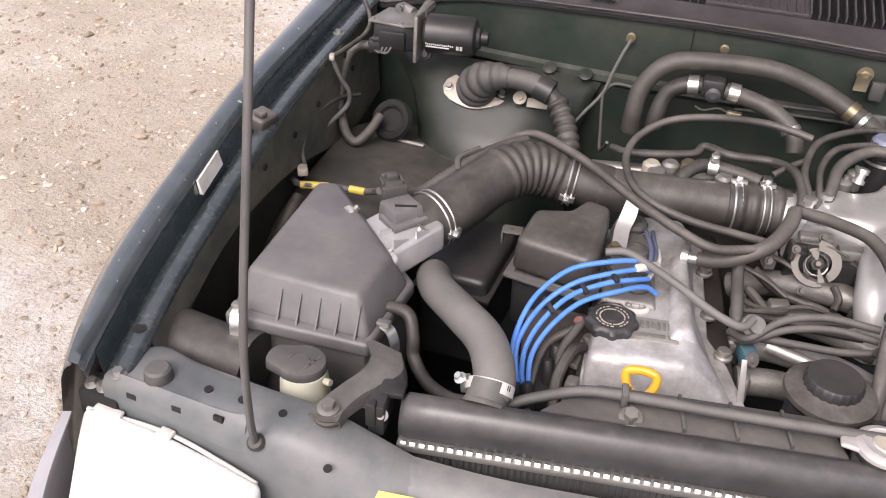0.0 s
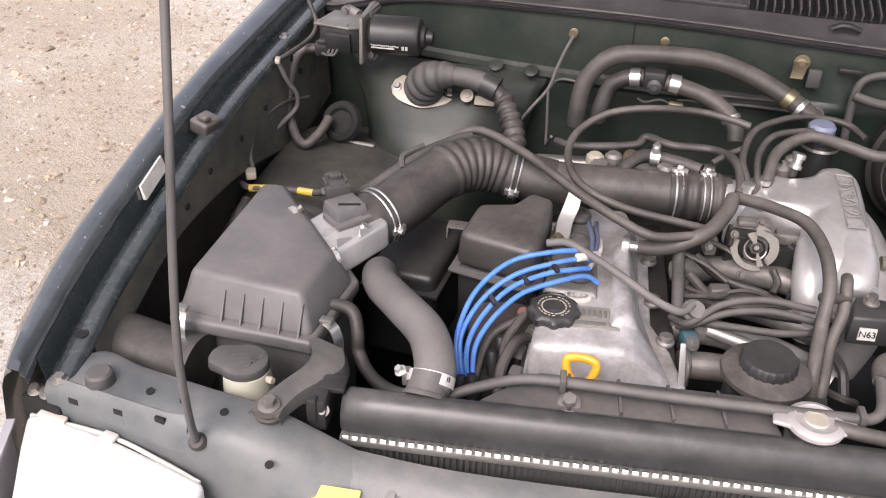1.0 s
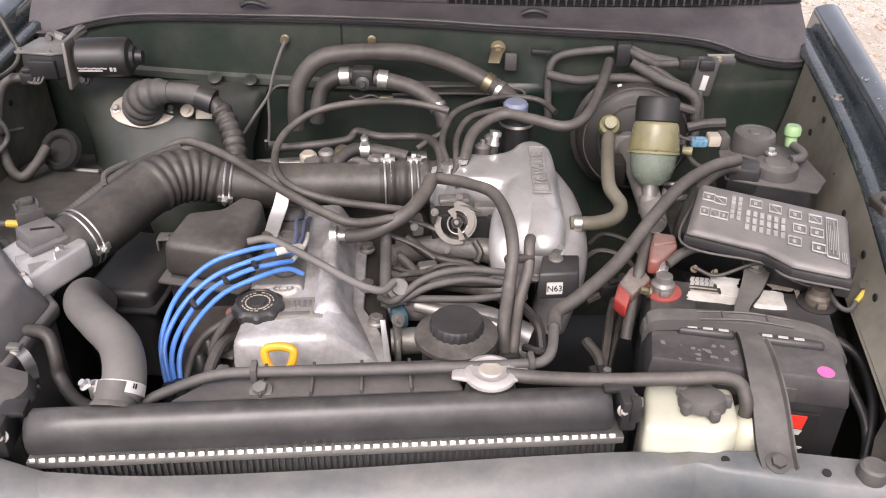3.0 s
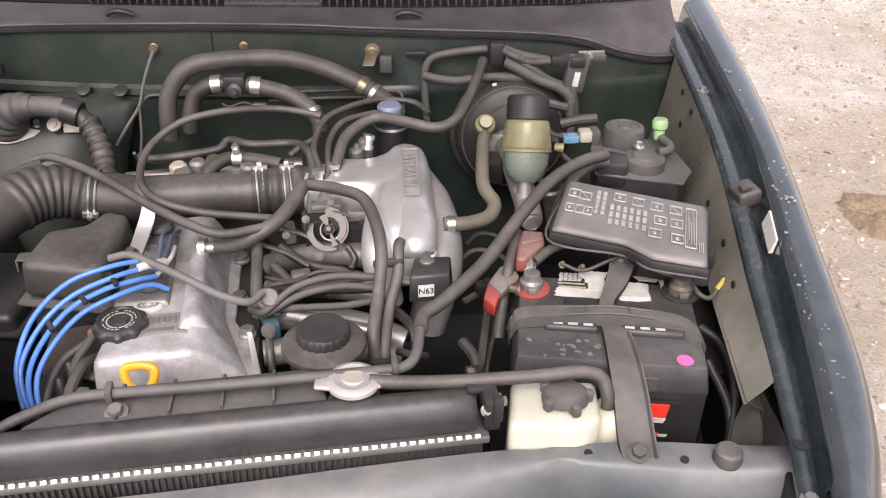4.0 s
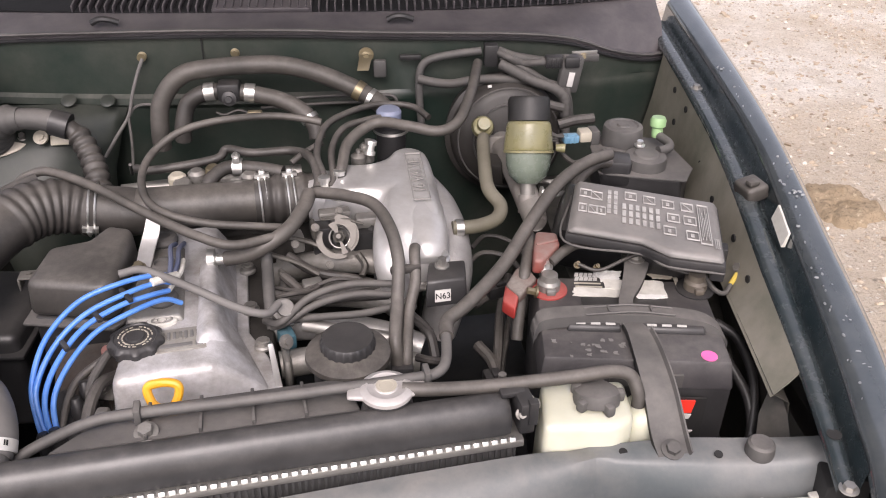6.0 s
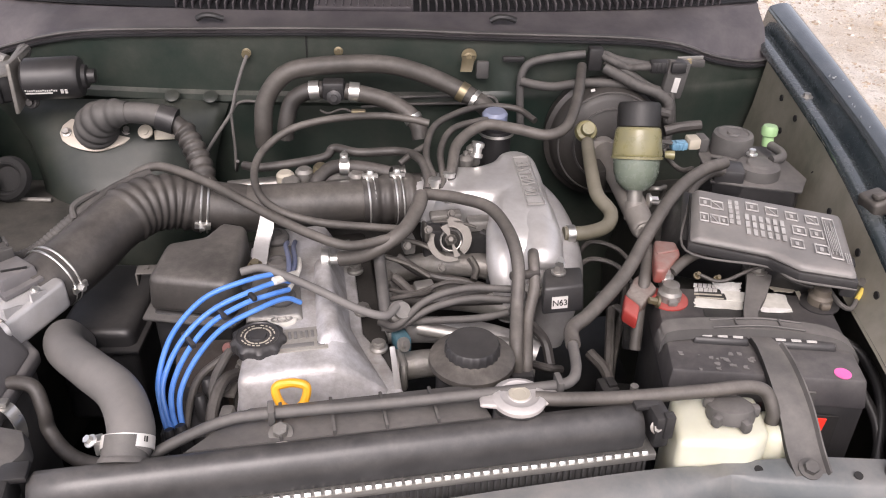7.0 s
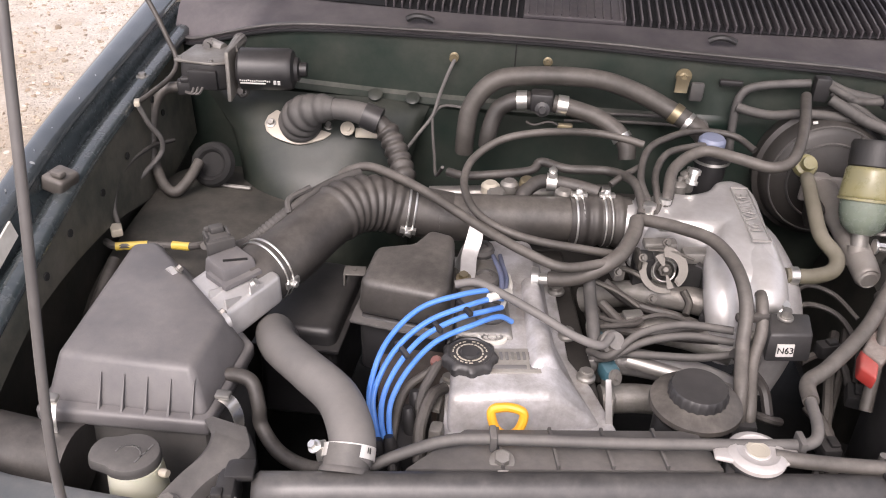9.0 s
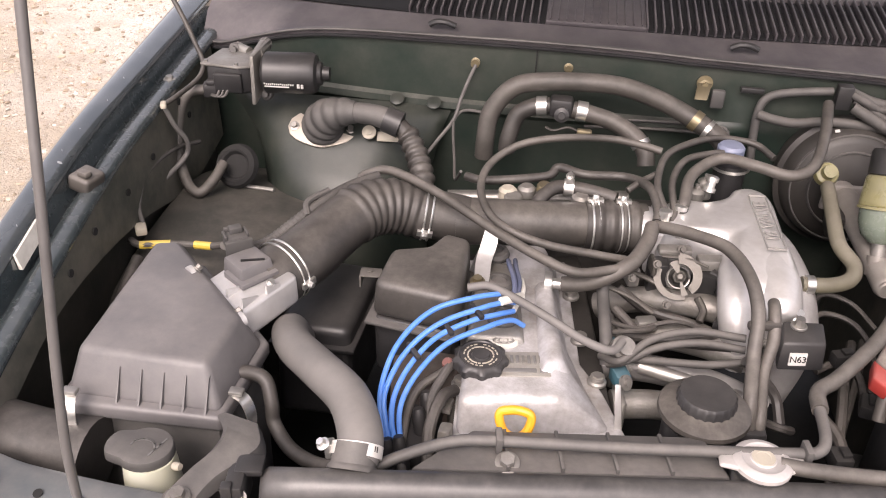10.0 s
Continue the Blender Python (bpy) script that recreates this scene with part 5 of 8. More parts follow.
part("plug_well", box2, DULL_CAST, cover, "stained darker slab in place of the plug well")
for v in (0.155, 0.235, 0.315):
    sl = B()
    lathe(sl, [(0.021, 0), (0.022, 0.006), (0.019, 0.012), (0.012, 0.014), (0.011, 0.010), (0, 0.010)], pose(*G(-0.034, v, 0.934)), 22)
    part("plug_seal", sl, DUSTY_PLASTIC, cover, "dusty rubber plug boot")
for u, v in ((0.095, 0.10), (0.084, 0.19), (0.086, 0.30), (-0.082, 0.33), (-0.09, 0.09)):
    bo = B()
    hexbolt(bo, G(u, v, 0.872), (0, 0, 1), 0.008, 0.012)
    lathe(bo, [(0.013, 0), (0.013, 0.004), (0.010, 0.006), (0.010, 0.012), (0, 0.012)], pose(*G(u, v, 0.872)), 18)
    part("bolt", bo, DULL_STEEL, cover)
nub = B()
lathe(nub, [(0.018, 0), (0.016, 0.01), (0.008, 0.012), (0.0075, 0.03), (0, 0.03)], axis_pose((-0.065, 1.075, 0.944), (1, 0.0, 0.05)), 20)
part("breather_nipple", nub, STEEL, cover, "steel breather nipple")
# round emblem plate and the spec plate beside it
em = B()
prism(em, [G(-0.035 + 0.020 * math.cos(2 * math.pi * k / 20), 0.112 + 0.011 * math.sin(2 * math.pi * k / 20), 0)[:2] for k in range(20)], 0.926, 0.9325, 0, 0.001)
em = part("emblem_plate", em, TAG, cover, "raised oval emblem plate")
for k, (a, b) in enumerate(((0.014, 0.007), (0.006, 0.007), (0.013, 0.0035))):
    rg = B()
    pts = [G(-0.035 + a * math.cos(2 * math.pi * q / 18), 0.112 + b * math.sin(2 * math.pi * q / 18), 0.933) for q in range(19)]
    tube(rg, pts, 0.0009, 5, 1)
    part("emblem_ring", rg, DULL_CAST, em)
pl = B()
hull(pl, [G(-0.045, 0.046, 0.9265), G(0.022, 0.046, 0.9265), G(0.018, 0.094, 0.9265), G(-0.042, 0.094, 0.9265)], [G(-0.045, 0.046, 0.9285), G(0.022, 0.046, 0.9285), G(0.018, 0.094, 0.9285), G(-0.042, 0.094, 0.9285)], 0.0005)
pl = part("spec_plate", pl, surface("stained_plate", (0.40, 0.385, 0.35), 0.5, 0.3, 0.3, 200, 0.1, (0.26, 0.245, 0.21), 40), cover, "dirty worn spec plate")
for k in range(7):
    part("bar", box(B(), G(-0.034 + 0.0075 * k, 0.078, 0.9292), (0.0042, 0.015, 0.0014), 9, 0.0003), ENGRAVED if k % 3 else DULL_CAST, pl)
part("bar", box(B(), G(-0.018, 0.056, 0.9292), (0.044, 0.0075, 0.0014), 9, 0.0003), ENGRAVED, pl)
part("bar", box(B(), G(0.013, 0.056, 0.9292), (0.010, 0.0085, 0.0014), 9, 0.0003), ENGRAVED, pl)
ocap = B()
ring = lambda r, k, z: [(-0.138 + (r + k * max(0, math.cos(9 * a)) ** 0.5) * math.cos(a), 0.902 + (r + k * max(0, math.cos(9 * a)) ** 0.5) * math.sin(a), z) for a in [2 * math.pi * q / 90 for q in range(90)]]
loops = [[ocap.verts.new(p) for p in ring(*v)] for v in ((0.028, 0, 0.915), (0.028, 0, 0.922), (0.0330, 0.0032, 0.923), (0.0335, 0.0036, 0.934), (0.031, 0.002, 0.9385), (0.028, 0.0, 0.940), (0.0265, 0, 0.9385), (0.012, 0, 0.9385), (0.011, 0, 0.941), (0.006, 0, 0.941))]
for u, v in zip(loops, loops[1:]):
    for q in range(90):
        ocap.faces.new((u[q], u[(q + 1) % 90], v[(q + 1) % 90], v[q]))
ocap.faces.new(loops[-1])
ocap = part("oil_cap", ocap, BLACK_PLASTIC, cover, "black lobed oil filler cap with pale markings")
for k in range(16):
    a = 2 * math.pi * k / 16
    part("mark", box(B(), (-0.138 + 0.0165 * math.cos(a), 0.902 + 0.0165 * math.sin(a), 0.9388), (0.0035 + 0.002 * (k % 3), 0.0018, 0.0006), math.degrees(a) + 90, 0), CREAM, ocap)
for k in range(22):
    a = 2 * math.pi * k / 22
    if k % 6:
        part("mark", box(B(), (-0.138 + 0.0215 * math.cos(a), 0.902 + 0.0215 * math.sin(a), 0.9392), (0.003 + 0.0015 * (k % 2), 0.0016, 0.0006), math.degrees(a) + 90, 0), CREAM, ocap)
mk = B()
tube(mk, [(-0.138 + 0.0095 * math.cos(2 * math.pi * q / 16), 0.902 + 0.0075 * math.sin(2 * math.pi * q / 16), 0.9392) for q in range(17)], 0.0008, 5, 1)
part("mark_ring", mk, CREAM, ocap)
steel = B()
hull(steel, [(0.042, 0.864, 0.858), (0.052, 0.865, 0.858), (0.052, 0.868, 0.858), (0.042, 0.867, 0.858)], [(0.034, 0.884, 0.930), (0.041, 0.885, 0.930), (0.041, 0.888, 0.930), (0.034, 0.887, 0.930)], 0.001)
part("lifting_eye", steel, CAST, engine, "bright steel lifting bracket")
steel = B()
lathe(steel, [(0.014, 0), (0.014, 0.006), (0.007, 0.006), (0.007, 0.012), (0, 0.012)], axis_pose(G(0.125, 0.075, 0.895), (0.6, -0.5, 0.5)) @ Matrix.Scale(0.75, 4), 18)
part("lug", steel, DULL_CAST, engine)

dip = B()
ring = [(-0.101, 0.802, 0.940), (-0.085, 0.804, 0.942), (-0.069, 0.802, 0.940), (-0.066, 0.798, 0.932), (-0.072, 0.791, 0.918), (-0.084, 0.788, 0.913), (-0.097, 0.791, 0.918), (-0.104, 0.798, 0.932)]
tube(dip, ring + ring[:2], 0.0056, 10, 6)
tube(dip, [(-0.085, 0.787, 0.914), (-0.085, 0.783, 0.90), (-0.085, 0.780, 0.86)], 0.005, 10)
single("oil_dipstick", dip, YELLOW, "bright yellow plastic loop handle of the oil dipstick", "dipstick")

# intake side: plenum, throttle body, runners
def dome(bm, outline, centre, rings, per=4):
    """A rounded casting: a smooth closed outline drawn inwards ring by ring; rings are (inset, height)."""
    n = len(outline)
    pts = []
    for k in range(n):
        p0, p1, p2, p3 = (Vector(outline[(k + q) % n]) for q in (-1, 0, 1, 2))
        for q in range(per):
            t = q / per
            pts.append(0.5 * (2 * p1 + (p2 - p0) * t + (2 * p0 - 5 * p1 + 4 * p2 - p3) * t * t + (3 * p1 - p0 - 3 * p2 + p3) * t ** 3))
    cc = Vector(centre)
    low = rings[0][1]
    loops = []
    for inset, z in rings:
        loop = []
        for p in pts:
            v = cc - p
            q = p + v.normalized() * (inset if inset < 1 else 0) if inset < 0.06 else p + v * inset
            drop = 1.0 - 0.28 * min(1.0, max(0.0, (1.15 - q.y) / 0.10)) ** 1.5
            loop.append(bm.verts.new((q.x, q.y, low + (z - low) * drop)))
        loops.append(loop)
    for u, v in zip(loops, loops[1:]):
        for k in range(len(u)):
            bm.faces.new((u[k], u[(k + 1) % len(u)], v[(k + 1) % len(u)], v[k]))
    top = bm.verts.new((cc.x, cc.y, rings[-1][1] + 0.0005))
    for k in range(len(loops[-1])):
        bm.faces.new((loops[-1][k], loops[-1][(k + 1) % len(loops[-1])], top))
    bmesh.ops.recalc_face_normals(bm, faces=bm.faces)
    return bm


plen = dome(B(), [(0.100, 1.185), (0.150, 1.170), (0.186, 1.158), (0.190, 1.125), (0.196, 1.088), (0.215, 1.056), (0.250, 1.045), (0.278, 1.060), (0.290, 1.10), (0.293, 1.18), (0.291, 1.25), (0.280, 1.325), (0.254, 1.352), (0.224, 1.345), (0.200, 1.312), (0.150, 1.285), (0.100, 1.272)],
            (0.234, 1.205), ((0.012, 0.885), (0.0, 0.915), (-0.001, 0.935), (0.001, 0.955), (0.005, 0.970), (0.011, 0.983), (0.019, 0.993), (0.030, 0.999), (0.044, 1.001), (0.75, 1.002), (0.9, 1.002)))
plenum = part("intake_plenum", plen, CAST, engine, "smooth cast aluminium intake plenum", 1.2)
LETTER = surface("cast_lettering", (0.27, 0.26, 0.245), 0.6, 0.3, 0.1)
lettering("raised_lettering", "16 VALVE", (0.2535, 1.213, 1.0050), pose(0, 0, 0, 0, 0, 92), 0.028, LETTER, plenum, "cast lettering on the plenum")
for x, y, w, d in ((0.2405, 1.2125, 0.0012, 0.158), (0.2665, 1.2135, 0.0012, 0.158), (0.2508, 1.292, 0.027, 0.0012), (0.2562, 1.134, 0.027, 0.0012)):
    part("letter_frame", box(B(), (x, y, 1.0040), (w, d, 0.0030), 2, 0), LETTER, plenum)
# The leg's cast colour is darkened to stand in for shade below the plenum.
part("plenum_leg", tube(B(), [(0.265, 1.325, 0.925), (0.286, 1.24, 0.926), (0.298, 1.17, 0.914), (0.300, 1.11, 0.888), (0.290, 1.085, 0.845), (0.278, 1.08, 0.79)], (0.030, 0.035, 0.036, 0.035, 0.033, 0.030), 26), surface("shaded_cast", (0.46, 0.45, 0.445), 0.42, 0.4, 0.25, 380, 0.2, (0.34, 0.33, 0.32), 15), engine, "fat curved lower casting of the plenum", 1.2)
part("runner_bend", tube(B(), [(0.212, 1.150, 0.962), (0.206, 1.105, 0.958), (0.204, 1.066, 0.938), (0.212, 1.046, 0.900), (0.218, 1.042, 0.865)], (0.027, 0.027, 0.026, 0.025, 0.024), 22), CAST, plenum, "rounded cast bend of the runner", 1.2)
part("plenum_nose", tube(B(), [(0.256, 1.165, 0.962), (0.258, 1.105, 0.957), (0.259, 1.065, 0.944), (0.260, 1.052, 0.936)], (0.036, 0.037, 0.033, 0.020), 26), CAST, plenum, "rounded bright nose of the plenum", 1.2)
pod = B()
lathe(pod, [(0.026, -0.03), (0.026, 0.006), (0.023, 0.010), (0.017, 0.010), (0.016, 0.006), (0, 0.005)], axis_pose((0.250, 1.056, 0.918), (0.1, -0.85, 0.5)), 28)
part("plenum_plug", pod, DULL_CAST, engine, "round stained plug in the plenum's end")
part("nipple", lathe(B(), [(0.010, 0), (0.010, 0.012), (0.006, 0.014), (0.006, 0.022), (0, 0.022)], axis_pose((0.281, 1.058, 0.938), (0.1, -0.4, 0.9)), 16), STEEL, engine)
RUNNER_CAST = surface("runner_cast", (0.44, 0.43, 0.42), 0.38, 0.5, 0.25, 380, 0.2, (0.30, 0.29, 0.28), 15)
for k, pts in enumerate(([(0.03, 1.095, 0.855), (0.10, 1.075, 0.875), (0.17, 1.05, 0.885), (0.225, 1.03, 0.88)], [(0.02, 1.16, 0.855), (0.08, 1.145, 0.885), (0.15, 1.12, 0.905), (0.21, 1.10, 0.905)],
                         [(0.03, 1.03, 0.845), (0.10, 1.012, 0.86), (0.18, 0.985, 0.865), (0.245, 0.965, 0.85)], [(0.04, 0.945, 0.845), (0.10, 0.955, 0.845), (0.17, 0.955, 0.84), (0.24, 0.95, 0.835)])):
    part("intake_runner", tube(B(), pts, 0.020, 20), RUNNER_CAST if k == 2 else DULL_CAST, engine, "cast aluminium intake runner")
    part("runner_flange", box(B(), Vector(pts[0]) + Vector((0.01, 0, 0)), (0.012, 0.052, 0.05), 9, 0.006), DULL_CAST, engine)
throttle = thing("throttle_assembly", (0.12, 1.2, 0.92), "cast aluminium throttle body with linkage and springs", "throttle body")
tb = B()
tube(tb, [(0.07, 1.258, 0.945), (0.10, 1.250, 0.945), (0.14, 1.24, 0.947)], (0.037, 0.038, 0.040), 30)
hull(tb, [(0.082, 1.185, 0.905), (0.112, 1.18, 0.905), (0.12, 1.29, 0.905), (0.09, 1.295, 0.905)], [(0.084, 1.195, 0.980), (0.112, 1.19, 0.980), (0.12, 1.28, 0.984), (0.092, 1.285, 0.984)], 0.008, 3)
body = part("throttle_casting", tb, CAST, throttle)
for p in ((0.126, 1.181, 0.984), (0.105, 1.20, 0.986), (0.14, 1.21, 0.987)):
    part("bolt", hexbolt(B(), p, (0, -0.2, 1), 0.006, 0.007), STEEL, body)
part("paper_tag", box(B(), (0.170, 1.149, 0.9595), (0.034, 0.0025, 0.012), 8, 0.0005, 35), WHITE, body, "white paper tag")
TC = Vector((0.127, 1.118, 0.950))
TM = axis_pose(TC, (-0.05, -0.80, 0.60), 0)
TX = (TM.to_3x3().inverted() @ Vector((1, 0, 0))).normalized()
TURN = math.atan2(TX.y, TX.x)


def arc_plate(r0, r1, a0, a1, h, t, r2=None):
    """A curved flat plate about the throttle shaft: radii, angles in degrees, height along the shaft, thickness."""
    bm = B()
    r2 = r2 or r1
    n = 14
    at = lambda r, k, z: TM @ Vector((r * math.cos(TURN + radians(a0 + (a1 - a0) * k / n)), r * math.sin(TURN + radians(a0 + (a1 - a0) * k / n)), z))
    out = lambda k: r1 + (r2 - r1) * k / n
    loft(bm, [[at(r0, k, h) for k in range(n + 1)], [at(r0, k, h + t) for k in range(n + 1)], [at(out(k), k, h + t) for k in range(n + 1)], [at(out(k), k, h) for k in range(n + 1)]], 0.0012, 1, tuple(-(TM.to_3x3() @ Vector((0, 0, 1)))))
    return bm


DUSTY_STEEL = surface("dusty_grey_steel", (0.105, 0.098, 0.086), 0.45, 0.5, 0.16, 300, 0.2, (0.06, 0.056, 0.05), 30)
part("throttle_cam", arc_plate(0.020, 0.034, 95, -50, 0.006, 0.006, 0.030), DUSTY_STEEL, throttle, "dusty steel throttle cam")
part("throttle_cam", arc_plate(0.018, 0.031, 100, -45, 0.013, 0.003, 0.027), DUSTY_STEEL, throttle, "dusty steel throttle cam")
part("lever_ring", arc_plate(0.026, 0.037, 160, 290, -0.006, 0.006, 0.033), DUSTY_STEEL, throttle, "curved steel lever")
part("stop_plate", arc_plate(0.004, 0.024, 95, 130, 0.004, 0.004), DUSTY_STEEL, throttle)
part("stop_plate", arc_plate(0.006, 0.028, -80, -60, 0.002, 0.005), DUSTY_STEEL, throttle)
hubp = B()
lathe(hubp, [(0.010, -0.02), (0.010, 0.006), (0.0065, 0.008), (0.0065, 0.013), (0.004, 0.015), (0, 0.015)], TM, 6)
part("hub_nut", hubp, DUSTY_STEEL, throttle, "dusty hub nut")
coil = B()
tube(coil, [TM @ Vector((0.016 * math.cos(0.7 * k), 0.016 * math.sin(0.7 * k), -0.004 - 0.0006 * k)) for k in range(46)], 0.0015, 5, 2)
part("return_spring", coil, DULL_STEEL, throttle, "coiled return spring")
for pts, r, m in (([(0.100, 1.130, 0.975), (0.135, 1.122, 0.980), (0.165, 1.118, 0.972)], 0.0022, DUSTY_STEEL),
                  ([(0.045, 1.115, 0.955), (0.085, 1.120, 0.940), (0.118, 1.108, 0.925)], 0.0042, DUSTY_STEEL),
                  ([(0.155, 1.100, 0.930), (0.165, 1.090, 0.915), (0.160, 1.075, 0.905)], 0.0055, DUSTY_STEEL),
                  ([(0.02, 1.10, 0.935), (0.06, 1.095, 0.922), (0.095, 1.085, 0.905)], 0.0040, DUSTY_STEEL),
                  ([(0.175, 1.135, 0.952), (0.190, 1.12, 0.945), (0.200, 1.10, 0.925)], 0.0080, BLACK_PLASTIC)):
    part("link_arm", tube(B(), pts, r, 8), m, throttle, "steel throttle link")
for p, s, t, m in (((0.172, 1.146, 0.962), (0.040, 0.022, 0.020), 8, DULL_CAST), ((0.120, 1.155, 0.972), (0.050, 0.020, 0.012), 8, DULL_CAST), ((0.165, 1.128, 0.930), (0.036, 0.020, 0.050), 8, UNDERSIDE),
                   ((0.088, 1.125, 0.962), (0.008, 0.030, 0.024), 10, DUSTY_STEEL), ((0.062, 1.135, 0.935), (0.018, 0.026, 0.030), 15, DULL_STEEL), ((0.085, 1.065, 0.898), (0.030, 0.020, 0.020), 15, DULL_STEEL),
                   ((0.190, 1.075, 0.905), (0.020, 0.018, 0.016), -20, BLACK_PLASTIC), ((0.100, 1.150, 0.930), (0.030, 0.030, 0.050), 5, BLACK_PLASTIC)):
    part("bracket", box(B(), p, s, t, 0.004), m, throttle, "dusty cable bracket")
for p in ((0.092, 1.112, 0.972), (0.112, 1.090, 0.918), (0.060, 1.110, 0.945), (0.190, 1.062, 0.912), (0.128, 1.145, 0.981)):
    part("bolt", hexbolt(B(), p, (0.1, -0.8, 0.5), 0.0042, 0.006), DUSTY_STEEL, throttle)
for pts in ([(0.045, 1.125, 0.915), (0.09, 1.105, 0.895), (0.15, 1.09, 0.89), (0.20, 1.07, 0.885)], [(0.04, 1.085, 0.905), (0.085, 1.045, 0.89), (0.14, 1.035, 0.895), (0.20, 1.03, 0.90)], [(0.055, 1.05, 0.885), (0.11, 1.03, 0.90), (0.17, 1.045, 0.905), (0.215, 1.06, 0.89)]):
    part("rubber_pipe", tube(B(), pts, 0.0075, 10), DARK_RUBBER, throttle, "short dark rubber pipe")

# sensor box with its tag
sbx = thing("pressure_sensor", (0.282, 1.0, 0.9), "black square sensor box with white tag", "sensor")
body = part("sensor_body", hull(B(), [(0.250, 0.980, 0.908), (0.312, 0.989, 0.908), (0.316, 1.038, 0.913), (0.256, 1.033, 0.913)], [(0.252, 0.989, 0.948), (0.310, 0.997, 0.948), (0.312, 1.036, 0.955), (0.258, 1.031, 0.955)], 0.004), BLACK_PLASTIC, sbx)
part("tag", hull(B(), [(0.2640, 0.9838, 0.9175), (0.2870, 0.9871, 0.9175), (0.2870, 0.9907, 0.9345), (0.2640, 0.9874, 0.9345)][::-1], [(0.2642, 0.9816, 0.9175), (0.2872, 0.9849, 0.9175), (0.2872, 0.9885, 0.9345), (0.2642, 0.9852, 0.9345)][::-1], 0), WHITE, body, "white tag")
lettering("tag_lettering", "N63", (0.2757, 0.9845, 0.926), pose(0, 0, 0, 79, 0, 8), 0.0128, UNDERSIDE, body, "black lettering")
part("bolt", hexbolt(B(), (0.277, 1.022, 0.953), (0, 0, 1), 0.007, 0.012), DULL_STEEL, sbx)

# power steering pump
ps = thing("steering_fluid_reservoir", (0.14, 0.85, 0.85), "dusty black power steering reservoir with wide cap", "reservoir")
part("canister", lathe(B(), [(0.046, 0.80), (0.046, 0.905), (0.044, 0.925), (0, 0.925)], pose(0.140, 0.855, 0), 36), BLACK_PLASTIC, ps, "black canister")
part("rim", lathe(B(), [(0.040, 0.920), (0.053, 0.926), (0.056, 0.931), (0.055, 0.937), (0.034, 0.947), (0, 0.949)], pose(0.140, 0.855, 0), 44), surface("dusty_black_rim", (0.022, 0.020, 0.018), 0.45, 0.0, 0.34, 300, 0.05, (0.040, 0.035, 0.030), 16), ps, "wide dusty rim")
cp = B()
loops = [[cp.verts.new((0.140 + (r + k * max(-0.5, math.cos(22 * a))) * math.cos(a), 0.855 + (r + k * max(-0.5, math.cos(22 * a))) * math.sin(a), z)) for a in [2 * math.pi * q / 132 for q in range(132)]] for r, k, z in ((0.034, 0.0004, 0.944), (0.0355, 0.0007, 0.946), (0.0348, 0.0007, 0.957), (0.0325, 0, 0.9605), (0.010, 0, 0.961))]
for u, v in zip(loops, loops[1:]):
    for q in range(132):
        cp.faces.new((u[q], u[(q + 1) % 132], v[(q + 1) % 132], v[q]))
cp.faces.new(loops[-1])
part("cap", cp, BLACK_PLASTIC, ps, "black knurled cap")

# ---- ignition wires ----
ign = thing("ignition_wires", (-0.2, 0.9, 0.9), "bright blue silicone ignition wires over the valve cover", "ignition wires")
for pts in ([(-0.104, 0.992, 0.972), (-0.116, 0.980, 0.984), (-0.155, 0.952, 0.992), (-0.207, 0.926, 0.982), (-0.243, 0.885, 0.955), (-0.256, 0.842, 0.918), (-0.250, 0.815, 0.885), (-0.236, 0.790, 0.850)],
            [(-0.103, 0.984, 0.968), (-0.114, 0.970, 0.978), (-0.147, 0.941, 0.983), (-0.196, 0.911, 0.973), (-0.232, 0.878, 0.948), (-0.250, 0.838, 0.915), (-0.244, 0.812, 0.885), (-0.228, 0.790, 0.850)],
            [(-0.103, 0.973, 0.962), (-0.124, 0.946, 0.973), (-0.157, 0.922, 0.975), (-0.197, 0.896, 0.962), (-0.224, 0.866, 0.938), (-0.238, 0.834, 0.912), (-0.236, 0.81, 0.885), (-0.222, 0.79, 0.855)],
            [(-0.088, 0.968, 0.944), (-0.106, 0.952, 0.962), (-0.138, 0.922, 0.967), (-0.182, 0.896, 0.955), (-0.212, 0.864, 0.932), (-0.228, 0.832, 0.906), (-0.226, 0.808, 0.880), (-0.215, 0.79, 0.855)]):
    part("blue_wire", tube(B(), pts, 0.0036, 10, 8), BLUE, ign)
for p in ((-0.150, 0.938, 0.981), (-0.185, 0.912, 0.970), (-0.222, 0.880, 0.950)):
    part("wire_comb", box(B(), p, (0.007, 0.034, 0.007), 35, 0.002), BLACK_PLASTIC, ign, "black wire separator")
for x, y, z in ((-0.236, 0.79, 0.86), (-0.222, 0.792, 0.865), (-0.205, 0.835, 0.875), (-0.200, 0.862, 0.88)):
    part("boot", lathe(B(), [(0.009, -0.03), (0.010, 0.0), (0.008, 0.012), (0.006, 0.018), (0, 0.018)], axis_pose((x, y, z), (-0.2, 0.3, 1)), 14), BLACK_PLASTIC, ign, "black rubber boot")
